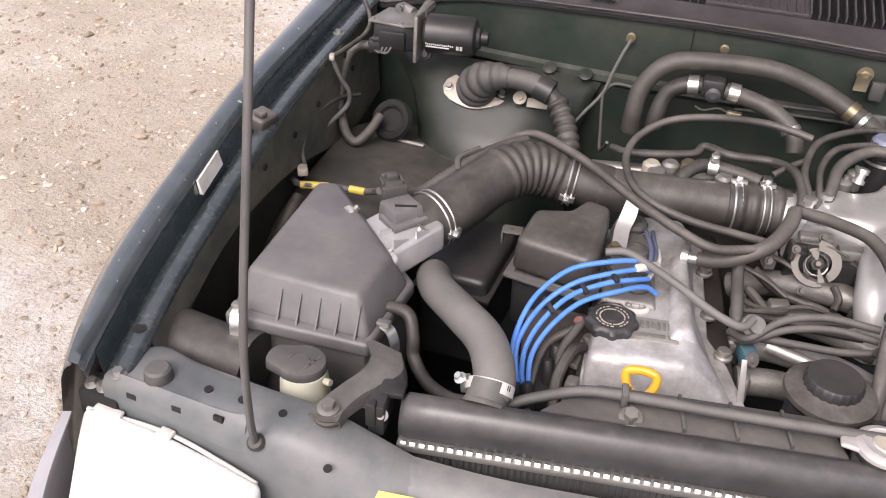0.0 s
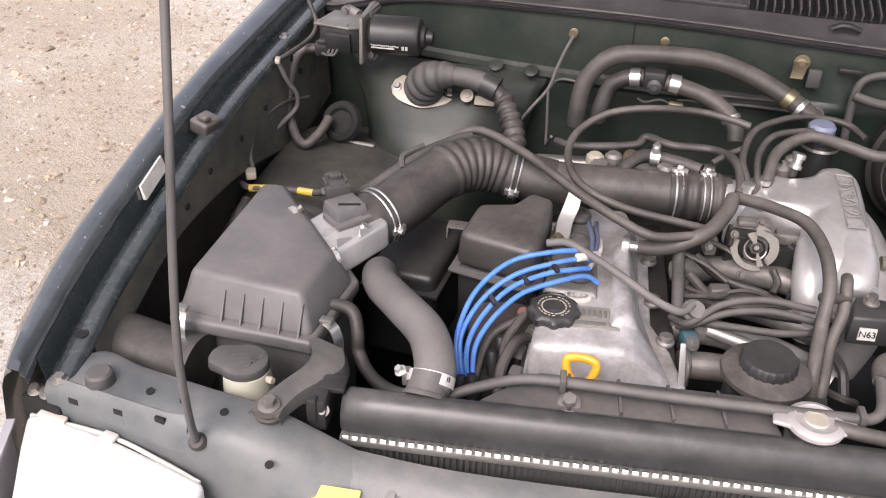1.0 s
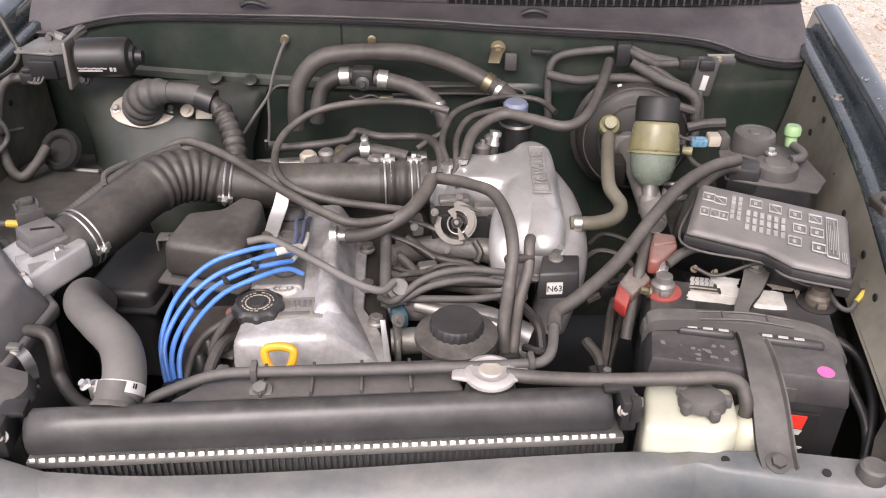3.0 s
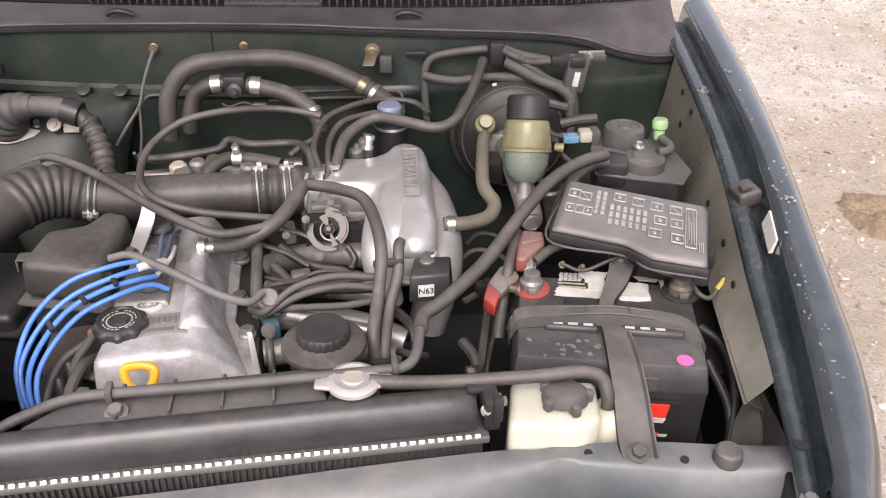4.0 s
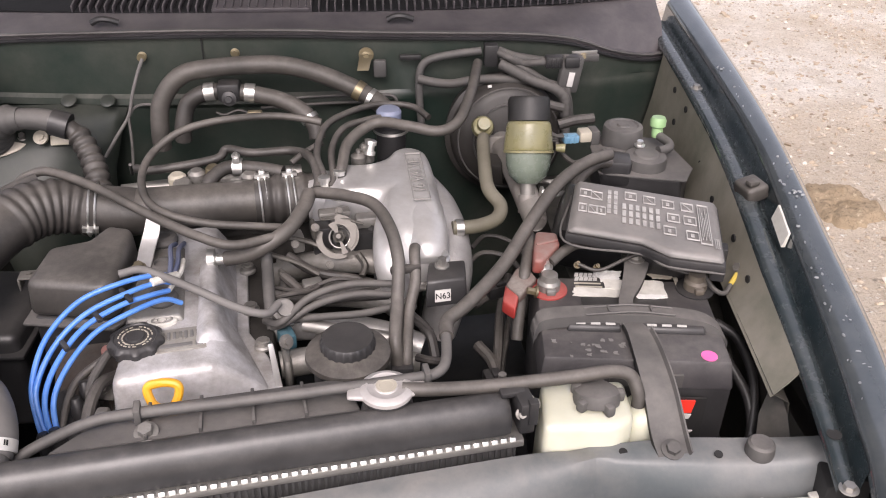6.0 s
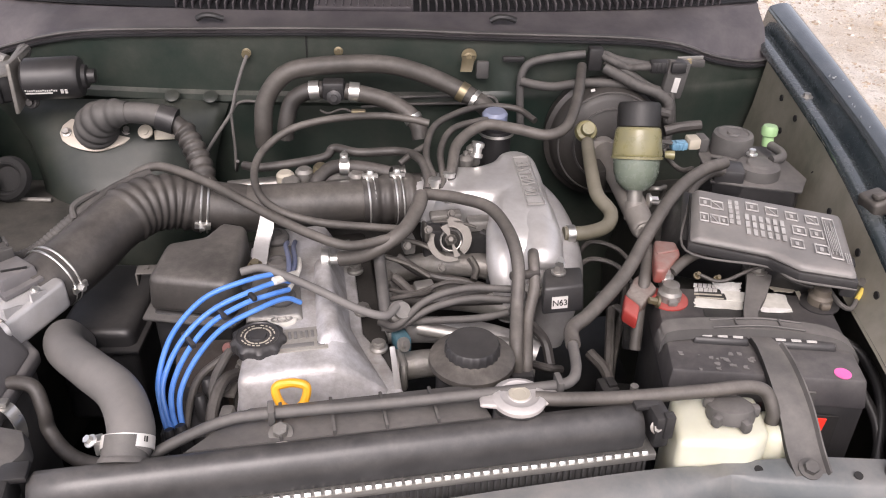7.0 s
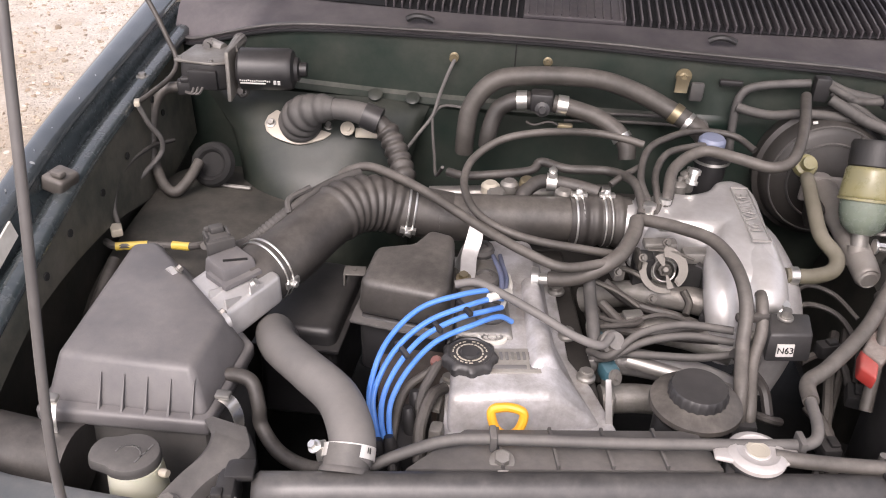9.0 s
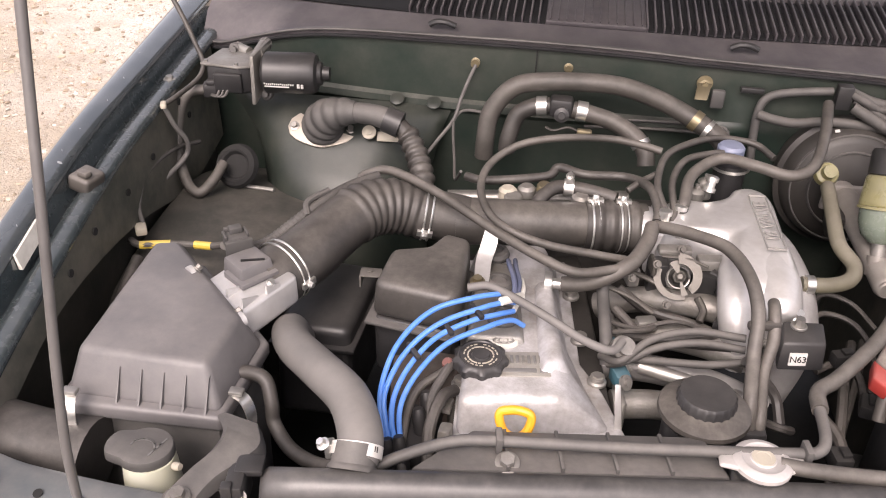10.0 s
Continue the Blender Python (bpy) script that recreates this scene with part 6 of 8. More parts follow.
for k, pts in enumerate(([(-0.104, 0.992, 0.972), (-0.108, 1.03, 0.975), (-0.118, 1.08, 0.965), (-0.122, 1.13, 0.94)], [(-0.103, 0.984, 0.968), (-0.100, 1.03, 0.968), (-0.108, 1.085, 0.958), (-0.112, 1.14, 0.935)], [(-0.103, 0.973, 0.962), (-0.094, 1.02, 0.962), (-0.098, 1.06, 0.955)])):
    part("dusty_lead", tube(B(), pts, 0.0035, 8, 8), surface("faded_blue_wire", (0.05, 0.075, 0.16), 0.5, 0.0, 0.4) if k < 2 else TAG, ign, "dusty faded wire towards the plugs")
wt = B()
tube(wt, [(-0.095, 0.995, 0.972), (-0.108, 0.972, 0.982), (-0.120, 0.960, 0.985)], 0.0058, 10)
part("wire_sleeve", wt, TAG, ign, "dirty white wire sleeve")

dist = thing("coil_pack", (-0.2, 0.86, 0.8), "dark engine-side clutter of coil, brackets and plugs", "ignition coil")
cb = B()
prism(cb, [(-0.26, 0.80), (-0.185, 0.79), (-0.175, 0.95), (-0.25, 0.96)], 0.72, 0.862, 0.05, 0.01)
part("coil_housing", cb, BLACK_PLASTIC, dist)
part("terminal", lathe(B(), [(0.007, 0), (0.008, 0.010), (0.006, 0.013), (0, 0.013)], axis_pose((-0.178, 0.915, 0.903), (-0.4, -0.3, 0.8)), 14), RED, dist, "red rubber plug")
part("lead", tube(B(), [(-0.176, 0.915, 0.91), (-0.185, 0.89, 0.905), (-0.195, 0.86, 0.89), (-0.190, 0.83, 0.86)], 0.006, 10), WIRE, dist)
part("lead", tube(B(), [(-0.168, 0.89, 0.885), (-0.182, 0.86, 0.895), (-0.19, 0.82, 0.88), (-0.187, 0.79, 0.85)], 0.008, 10), DARK_RUBBER, dist)
part("stay", hull(B(), [(-0.180, 0.79, 0.82), (-0.160, 0.79, 0.82), (-0.158, 0.83, 0.82), (-0.178, 0.83, 0.82)], [(-0.178, 0.80, 0.895), (-0.162, 0.80, 0.895), (-0.16, 0.82, 0.895), (-0.176, 0.82, 0.895)], 0.004), DULL_CAST, dist, "dirty cast stay")

# ---- hoses, cables and looms round the engine ----
def hose_thing(name, label, category, pts, r, material=None, n=12, clips=(), group="engine bay hoses"):
    t = thing(name, pts[len(pts) // 2], label, category, group)
    part("hose_body" if "hose" in name or "pipe" in name else "strand", tube(B(), pts, r, n, 8), material or RUBBER, t)
    for at, way, rr, w, m in clips:
        part("clip", band(B(), at, way, rr, w, 0.0018, 20), m, t, "band clip")
    return t


hose_thing("breather_hose", "grey rubber breather hose from valve cover to throttle", "hose", [(-0.040, 1.075, 0.945), (-0.01, 1.070, 0.953), (0.020, 1.070, 0.968), (0.055, 1.090, 0.985), (0.076, 1.131, 0.998), (0.083, 1.165, 1.002)], 0.0115)
hose_thing("vacuum_hose", "thin grey hose crossing the valve cover", "hose", [(-0.167, 0.983, 0.985), (-0.140, 0.985, 0.990), (-0.111, 0.972, 0.988), (-0.059, 0.951, 0.975), (-0.009, 0.937, 0.955), (0.028, 0.938, 0.942), (0.044, 0.966, 0.938)], 0.0058, HOSE)
hose_thing("throttle_cable", "grey sheathed throttle cable over the intake hose", "cable", [(-0.371, 1.233, 1.0), (-0.352, 1.230, 1.013), (-0.318, 1.225, 1.021), (-0.243, 1.179, 1.018), (-0.145, 1.113, 1.0), (-0.077, 1.066, 0.993), (-0.023, 1.048, 0.985), (0.034, 1.075, 0.98)], 0.0072, RUBBER)
hose_thing("looped_cable", "black cable looping over the intake hose", "cable", [(0.10, 1.335, 1.045), (0.070, 1.340, 1.050), (0.017, 1.343, 1.055), (-0.059, 1.32, 1.06), (-0.125, 1.302, 1.05), (-0.168, 1.27, 1.028), (-0.177, 1.214, 1.015), (-0.157, 1.145, 1.01), (-0.119, 1.110, 1.003), (-0.066, 1.104, 0.99), (0.004, 1.108, 0.98), (0.048, 1.118, 0.97)], 0.0062, RUBBER)
hose_thing("heater_hose", "thick grey rubber heater hose along the firewall", "hose", [(-0.195, 1.45, 0.95), (-0.194, 1.45, 0.985), (-0.187, 1.46, 1.034), (-0.153, 1.47, 1.077), (-0.101, 1.48, 1.089), (0.014, 1.48, 1.094), (0.087, 1.48, 1.078), (0.157, 1.47, 1.050), (0.204, 1.44, 1.030), (0.22, 1.42, 1.01)], 0.0165, RUBBER, 18,
           [((0.165, 1.466, 1.047), (0.8, -0.3, -0.4), 0.0168, 0.014, ZINC), ((0.186, 1.452, 1.038), (0.8, -0.4, -0.4), 0.0168, 0.008, STEEL)])
hose_thing("heater_hose", "lower grey heater hose with valve", "hose", [(-0.155, 1.45, 0.965), (-0.153, 1.45, 0.992), (-0.141, 1.46, 1.030), (-0.115, 1.463, 1.048), (-0.085, 1.465, 1.052)], 0.0150, DARK_RUBBER, 18, [((-0.100, 1.464, 1.051), (1, 0, 0.1), 0.0153, 0.018, STEEL)])
hose_thing("heater_hose", "grey heater hose between valve and engine", "hose", [(-0.045, 1.462, 1.050), (-0.020, 1.459, 1.047), (0.029, 1.45, 1.037), (0.066, 1.432, 1.021), (0.084, 1.42, 1.0), (0.088, 1.41, 0.98)], 0.0150, RUBBER, 18, [((-0.030, 1.461, 1.049), (1, 0, -0.1), 0.0153, 0.018, STEEL), ((0.075, 1.428, 1.012), (0.5, -0.4, -0.6), 0.0153, 0.008, STEEL)])
valve = thing("heater_valve", (-0.065, 1.464, 1.04), "black plastic heater valve between hoses", "valve")
vv = B()
box(vv, (-0.066, 1.462, 1.054), (0.040, 0.032, 0.034), 0, 0.006)
lathe(vv, [(0.013, 0), (0.013, 0.012), (0.006, 0.014), (0.006, 0.02), (0, 0.02)], axis_pose((-0.064, 1.448, 1.046), (0, -1, 0.2)), 16)
part("valve_body", vv, BLACK_PLASTIC, valve)
part("valve_link", tube(B(), [(-0.09, 1.44, 1.022), (-0.075, 1.438, 1.018), (-0.05, 1.44, 1.025), (-0.03, 1.44, 1.018)], 0.0024, 8), IRON, valve, "bent wire link")
part("clip", box(B(), (-0.022, 1.44, 1.018), (0.026, 0.012, 0.012), 0, 0.003), ZINC, valve, "brass-coloured clip")
hose_thing("vent_hose", "grey rubber hose rising to the firewall", "hose", [(0.128, 1.225, 0.99), (0.133, 1.232, 1.01), (0.146, 1.290, 1.03), (0.192, 1.328, 1.045), (0.243, 1.309, 1.047), (0.294, 1.296, 1.042), (0.331, 1.318, 1.05), (0.361, 1.401, 1.068), (0.386, 1.509, 1.08)], 0.0092)
for x, y, z, way in ((0.128, 1.222, 0.986, (0.05, 0.15, 1)), (0.178, 1.300, 1.000, (0.2, 0.3, 1)), (0.105, 1.206, 0.984, (0, 0.1, 1))):
    fitting = B()
    lathe(fitting, [(0.0105, 0), (0.0105, 0.006), (0.0075, 0.007), (0.0075, 0.016), (0.010, 0.017), (0.010, 0.024), (0.0065, 0.026), (0, 0.026)], axis_pose((x, y, z), way), 14)
    single("pipe_fitting", fitting, STEEL, "small bright steel pipe fitting behind the throttle", "fitting", "pipe fittings")
hose_thing("vacuum_hose", "thin black vacuum hose bundle behind the throttle", "hose", [(0.105, 1.205, 0.99), (0.104, 1.225, 1.002), (0.093, 1.263, 1.022), (0.106, 1.323, 1.042), (0.143, 1.365, 1.048), (0.195, 1.408, 1.044), (0.255, 1.408, 1.040), (0.285, 1.375, 1.032)], 0.0058, DARK_RUBBER)
hose_thing("vacuum_hose", "thin black vacuum hose behind the throttle", "hose", [(0.116, 1.205, 0.99), (0.119, 1.226, 1.002), (0.117, 1.278, 1.022), (0.137, 1.321, 1.04), (0.183, 1.351, 1.042), (0.20, 1.36, 1.04)], 0.0058, DARK_RUBBER)
hose_thing("vacuum_hose", "thin hose running behind the intake tube", "hose", [(0.094, 1.205, 0.99), (0.095, 1.222, 1.0), (0.083, 1.262, 1.015), (0.050, 1.315, 1.003), (-0.018, 1.311, 1.003), (-0.060, 1.328, 1.003), (-0.080, 1.313, 0.992), (-0.174, 1.293, 0.985), (-0.21, 1.31, 0.98)], 0.0075, DARK_RUBBER)
hose_thing("vacuum_hose", "thin black hose to the firewall", "hose", [(0.10, 1.31, 1.02), (0.085, 1.30, 1.015), (0.07, 1.29, 1.01), (0.05, 1.275, 1.0)], 0.0055, DARK_RUBBER)
hose_thing("fuel_hose", "black fuel hose with steel clamp", "hose", [(-0.09, 1.245, 0.955), (-0.085, 1.265, 0.975), (-0.065, 1.288, 0.985), (-0.041, 1.296, 0.985), (0.0, 1.287, 0.985), (0.035, 1.275, 0.983)], 0.0115, DARK_RUBBER, 14, [((-0.041, 1.296, 0.985), (1, 0, 0), 0.0118, 0.012, STEEL)])
hose_thing("coolant_bypass_hose", "grey rubber hose over the plenum", "hose", [(0.088, 1.172, 1.0), (0.108, 1.158, 1.006), (0.140, 1.135, 1.013), (0.180, 1.095, 1.020), (0.202, 1.035, 1.016), (0.212, 0.990, 0.99), (0.209, 0.953, 0.95), (0.203, 0.895, 0.92), (0.206, 0.880, 0.88)], 0.0092)
hose_thing("coolant_bypass_hose", "grey rubber hose beside the plenum", "hose", [(0.238, 1.025, 0.985), (0.236, 1.005, 0.985), (0.235, 0.975, 0.96), (0.224, 0.942, 0.93), (0.218, 0.890, 0.90), (0.218, 0.880, 0.87)], 0.0082)
clp = B()
box(clp, (0.222, 0.985, 0.975), (0.044, 0.012, 0.012), 10, 0.004)
single("hose_clip", clp, DARK_RUBBER, "black rubber clip joining two hoses", "clip")
clp = B()
hull(clp, [(0.195, 0.862, 0.85), (0.228, 0.862, 0.85), (0.228, 0.895, 0.85), (0.195, 0.895, 0.85)], [(0.196, 0.868, 0.892), (0.226, 0.868, 0.892), (0.226, 0.89, 0.892), (0.196, 0.89, 0.892)], 0.003)
clp = single("idle_valve", clp, BLACK_PLASTIC, "small black valve block under the hoses", "valve")
part("tag", box(B(), (0.211, 0.866, 0.878), (0.014, 0.002, 0.005), 0, 0), WHITE, clp, "white mark")
hose_thing("brake_vacuum_hose", "olive rubber brake booster hose", "hose", [(0.386, 1.395, 0.98), (0.381, 1.365, 0.984), (0.375, 1.295, 0.975), (0.374, 1.235, 0.963), (0.389, 1.195, 0.953), (0.378, 1.165, 0.946), (0.345, 1.146, 0.945), (0.305, 1.142, 0.945)], 0.0115, surface("olive_rubber", (0.10, 0.092, 0.062), 0.6, 0, 0.3, 300, 0.05), 16, [((0.316, 1.143, 0.945), (1, 0.1, 0), 0.0118, 0.012, STEEL)])
for k, pts in enumerate(([(0.020, 0.985, 0.895), (0.045, 0.962, 0.908), (0.085, 0.988, 0.930), (0.141, 1.003, 0.940), (0.206, 0.993, 0.945)], [(0.030, 0.975, 0.89), (0.050, 0.968, 0.902), (0.093, 0.985, 0.919), (0.150, 0.995, 0.928), (0.207, 0.985, 0.932)],
                         [(0.05, 0.99, 0.89), (0.10, 0.975, 0.905), (0.16, 0.97, 0.912), (0.21, 0.975, 0.92)])):
    hose_thing("injector_wiring", "dusty black injector wiring over the runners", "wiring loom", pts, 0.0055, WIRE)
hose_thing("bypass_pipe", "dull metal pipe between runners", "pipe", [(0.075, 0.985, 0.885), (0.12, 0.97, 0.885), (0.17, 0.96, 0.88), (0.22, 0.95, 0.875)], 0.010, DULL_STEEL)
hose_thing("vent_pipe", "grey upright pipe beside the valve cover", "pipe", [(0.018, 1.085, 0.945), (0.020, 1.07, 0.93), (0.026, 1.01, 0.91), (0.030, 0.985, 0.88)], 0.009, DUSTY_PLASTIC)
hose_thing("small_coolant_hose", "dark hose from air cleaner to radiator", "hose", [(-0.445, 0.815, 0.93), (-0.420, 0.818, 0.936), (-0.396, 0.812, 0.933), (-0.385, 0.798, 0.91), (-0.380, 0.788, 0.885), (-0.352, 0.763, 0.870), (-0.313, 0.742, 0.873), (-0.275, 0.728, 0.89)], 0.0092, DARK_RUBBER)
for pts, r in (([(0.02, 1.03, 0.90), (0.055, 1.02, 0.915), (0.085, 1.035, 0.91), (0.10, 1.06, 0.905)], 0.004), ([(0.03, 1.06, 0.90), (0.07, 1.05, 0.90), (0.12, 1.055, 0.915), (0.165, 1.06, 0.905)], 0.0035), ([(0.205, 0.965, 0.93), (0.232, 0.972, 0.90), (0.255, 0.965, 0.875), (0.262, 0.94, 0.85)], 0.0075),
               ([(0.235, 0.93, 0.86), (0.255, 0.915, 0.865), (0.275, 0.93, 0.85)], 0.006)):
    hose_thing("engine_wire", "thin dark wire among the intake runners", "wire", pts, r, DARK_RUBBER, 8, group="engine wires")
tee = B()
lathe(tee, [(0.016, 0), (0.017, 0.012), (0.012, 0.016), (0.012, 0.024), (0, 0.024)], axis_pose((0.045, 0.985, 0.91), (0.3, -0.6, 0.7)), 18)
tee = single("coolant_sensor", tee, DULL_CAST, "dirty cast sensor beside the valve cover", "sensor")
part("screw", hexbolt(B(), (0.050, 1.013, 0.868), (0.4, -0.5, 0.7), 0.007, 0.008), STEEL, tee)
for p in ((0.035, 1.015, 0.885), (0.05, 0.972, 0.872)):
    pb = B()
    box(pb, p, (0.022, 0.030, 0.024), 20, 0.004)
    single("wiring_plug", pb, surface("teal_plastic", (0.03, 0.10, 0.13), 0.5, 0, 0.15), "dark teal wiring plug by the runners", "plug", "wiring plugs")

wb = B()
loft(wb, [[(-0.168, 1.045, 0.948), (-0.166, 1.062, 0.952), (-0.168, 1.10, 0.955), (-0.163, 1.125, 0.972), (-0.158, 1.142, 0.996)], [(-0.146, 1.045, 0.948), (-0.144, 1.062, 0.952), (-0.145, 1.10, 0.955), (-0.140, 1.122, 0.972), (-0.140, 1.136, 0.996)]], 0.003, 5)
wb = single("cable_bracket", wb, CAST, "bright twisted steel bracket holding the throttle cable", "bracket")
part("bolt", hexbolt(B(), (-0.160, 1.050, 0.950), (0, -0.2, 1), 0.007, 0.008), ZINC, wb)

capt = thing("filler_tower", (0.215, 1.38, 1.0), "small tower with pale blue cap behind the plenum", "cap")
part("neck", lathe(B(), [(0.026, 0.95), (0.026, 1.012), (0.030, 1.016), (0.030, 1.022), (0.022, 1.026), (0, 1.026)], pose(0.218, 1.372, 0), 26), BLACK_PLASTIC, capt, "dark neck")
part("band", band(B(), (0.218, 1.372, 1.014), (0, 0, 1), 0.0305, 0.005, 0.001), STEEL, capt, "bright wire band")
part("cap", lathe(B(), [(0.020, 1.026), (0.022, 1.030), (0.022, 1.044), (0.018, 1.049), (0, 1.050)], pose(0.215, 1.378, 0), 26), PALE_BLUE, capt, "pale blue-grey cap")
inj = B()
for x, y, z in ((0.175, 1.318, 1.0), (0.16, 1.30, 0.99)):
    lathe(inj, [(0.012, -0.02), (0.013, 0.008), (0.009, 0.012), (0.004, 0.013), (0.004, 0.02), (0, 0.02)], pose(x, y, z), 16)
single("pressure_regulator", inj, DULL_CAST, "cast pressure regulator behind the throttle", "regulator")
for x, y in ((-0.138, 1.277), (-0.108, 1.289), (-0.02, 1.275)):
    ij = B()
    lathe(ij, [(0.012, 0.92), (0.012, 0.965), (0.015, 0.967), (0.015, 0.980), (0.010, 0.985), (0, 0.985)], pose(x, y, 0), 18)
    single("fuel_injector", ij, CREAM if x == -0.138 else DULL_CAST, "dusty fuel injector behind the intake tube", "injector", "fuel injectors")
spring = B()
band(spring, (-0.041, 1.296, 0.985), (1, 0, 0), 0.0125, 0.016, 0.002, 20)
box(spring, (-0.041, 1.290, 1.002), (0.012, 0.010, 0.014), 0, 0.002)
hexbolt(spring, (-0.041, 1.286, 1.010), (0, -0.4, 1), 0.0045, 0.006)
single("screw_clamp", spring, STEEL, "bright steel screw clamp on the fuel hose", "clamp")
for x, y, z, r, m in ((-0.128, 1.262, 0.972, 0.015, DULL_CAST), (-0.080, 1.286, 0.984, 0.013, ZINC)):
    knob = B()
    lathe(knob, [(r * 0.7, -0.03), (r * 0.7, -0.006), (r, -0.004), (r, 0.004), (r * 0.8, 0.008), (r * 0.3, 0.009), (0, 0.009)], axis_pose((x, y, z), (0.1, -0.2, 1)), 18)
    single("sender_cap", knob, m, "dusty pale sender cap behind the intake tube", "sender", "sender caps")
rail = B()
tube(rail, [(-0.24, 1.31, 0.935), (-0.1, 1.33, 0.94), (0.06, 1.35, 0.945)], 0.014, 16)
single("fuel_rail", rail, DULL_STEEL, "dirty steel fuel rail behind the intake tube", "fuel rail")
for pts, r in (([(0.325, 1.145, 0.865), (0.36, 1.175, 0.875), (0.405, 1.16, 0.87), (0.425, 1.11, 0.85), (0.41, 1.05, 0.83)], 0.0045), ([(0.335, 1.07, 0.845), (0.365, 1.085, 0.85), (0.395, 1.07, 0.845), (0.40, 1.02, 0.82)], 0.0060),
               ([(0.40, 1.14, 0.85), (0.375, 1.06, 0.84), (0.36, 0.98, 0.80), (0.34, 0.90, 0.72)], 0.0075), ([(0.42, 1.15, 0.85), (0.395, 1.07, 0.83), (0.37, 1.00, 0.78), (0.36, 0.93, 0.70)], 0.0065),
               ([(0.345, 1.20, 0.87), (0.37, 1.22, 0.88), (0.41, 1.21, 0.875), (0.44, 1.17, 0.86)], 0.0040), ([(0.33, 0.99, 0.83), (0.35, 0.95, 0.82), (0.345, 0.89, 0.80), (0.32, 0.85, 0.78)], 0.0085)):
    hose_thing("starter_cable", "dark dusty cable hanging between engine and battery", "cable", pts, r, DARK_RUBBER, 8, group="starter cables")
for p, d, turn in (((0.372, 1.085, 0.862), (0.034, 0.020, 0.022), 20), ((0.392, 1.005, 0.845), (0.022, 0.036, 0.020), -15), ((0.345, 0.925, 0.815), (0.026, 0.030, 0.024), 10)):
    pb = B()
    box(pb, p, d, turn, 0.004)
    box(pb, (p[0] + 0.004, p[1], p[2] + d[2] / 2 + 0.002), (d[0] * 0.5, d[1] * 0.6, 0.006), turn, 0.002)
    single("cable_connector", pb, BLACK_PLASTIC, "dusty black connector on the starter cables", "connector", "cable connectors")
shield = B()
loft(shield, [[(-0.262, 0.96, 0.872), (-0.215, 0.965, 0.882), (-0.165, 0.97, 0.878)], [(-0.258, 0.915, 0.868), (-0.212, 0.918, 0.880), (-0.165, 0.922, 0.874)], [(-0.252, 0.875, 0.850), (-0.208, 0.876, 0.862), (-0.168, 0.880, 0.858)], [(-0.250, 0.865, 0.80), (-0.206, 0.866, 0.80), (-0.168, 0.870, 0.80)]], 0.003, 5)
single("exhaust_shield", shield, surface("dark_rusty_shield", (0.055, 0.034, 0.024), 0.7, 0.2, 0.2, 200, 0.3, (0.03, 0.024, 0.02), 18), "rusty brown exhaust heat shield beside the engine", "heat shield")
hose_thing("sensor_lead", "grey braided sensor lead beside the valve cover", "wire", [(-0.165, 0.930, 0.905), (-0.185, 0.905, 0.902), (-0.212, 0.880, 0.892), (-0.222, 0.850, 0.880), (-0.222, 0.800, 0.862), (-0.215, 0.770, 0.84)], 0.0055, RUBBER, 10, group="engine wires")
bracket = B()
hull(bracket, [(-0.205, 0.868, 0.866), (-0.170, 0.862, 0.866), (-0.168, 0.890, 0.866), (-0.200, 0.896, 0.866)], [(-0.204, 0.869, 0.870), (-0.171, 0.863, 0.872), (-0.169, 0.889, 0.872), (-0.199, 0.895, 0.870)], 0.0006)
bracket = single("lead_bracket", bracket, DULL_CAST, "small dirty bracket holding the sensor lead", "bracket")
part("bolt", hexbolt(B(), (-0.186, 0.878, 0.871), (0, 0, 1), 0.006, 0.006), DULL_STEEL, bracket)
gear = B()
prism(gear, [(-0.16, 1.26), (0.28, 1.33), (0.26, 1.48), (-0.20, 1.44)], 0.55, 0.90, 0.05, 0.03)
single("gearbox_housing", gear, IRON, "dark housing low behind the engine", "housing")


# ---- battery side ----
bat = thing("battery", (0.52, 0.9, 0.72), "grey and black car battery with worn label, dusty", "battery")
bl, br, bbr, bbl = (0.386, 0.815), (0.633, 0.785), (0.655, 0.972), (0.408, 1.003)
part("case", prism(B(), [bl, br, bbr, bbl], 0.72, 0.905, -0.012, 0.005), BLACK_PLASTIC, bat, "black battery case")
top = B()
hull(top, [(0.384, 0.811, 0.902), (0.635, 0.781, 0.902), (0.657, 0.976, 0.902), (0.406, 1.007, 0.902)], [(0.390, 0.818, 0.944), (0.629, 0.788, 0.944), (0.651, 0.970, 0.944), (0.412, 1.000, 0.944)], 0.0045, 2)
lid = part("lid", top, surface("battery_lid", (0.030, 0.028, 0.031), 0.5, 0, 0.22, 260, 0.06, (0.05, 0.048, 0.05), 14), bat, "dusty dark grey battery lid")


def W(u, v, z):
    """A place on the battery's top: u along its front, v back."""
    return (bl[0] + u * 0.247 + v * 0.022, bl[1] - u * 0.030 + v * 0.188, z)


def plate(bm, u0, v0, u1, v1, z, h=0.0012):
    return hull(bm, [W(u0, v0, z), W(u1, v0, z), W(u1, v1, z), W(u0, v1, z)], [W(u0, v0, z + h), W(u1, v0, z + h), W(u1, v1, z + h), W(u0, v1, z + h)], 0)


part("label", plate(B(), 0.26, 0.55, 0.74, 0.96, 0.944), surface("label_black", (0.02, 0.02, 0.02), 0.4, 0, 0.1), lid, "black worn label")
rng = random.Random(11)


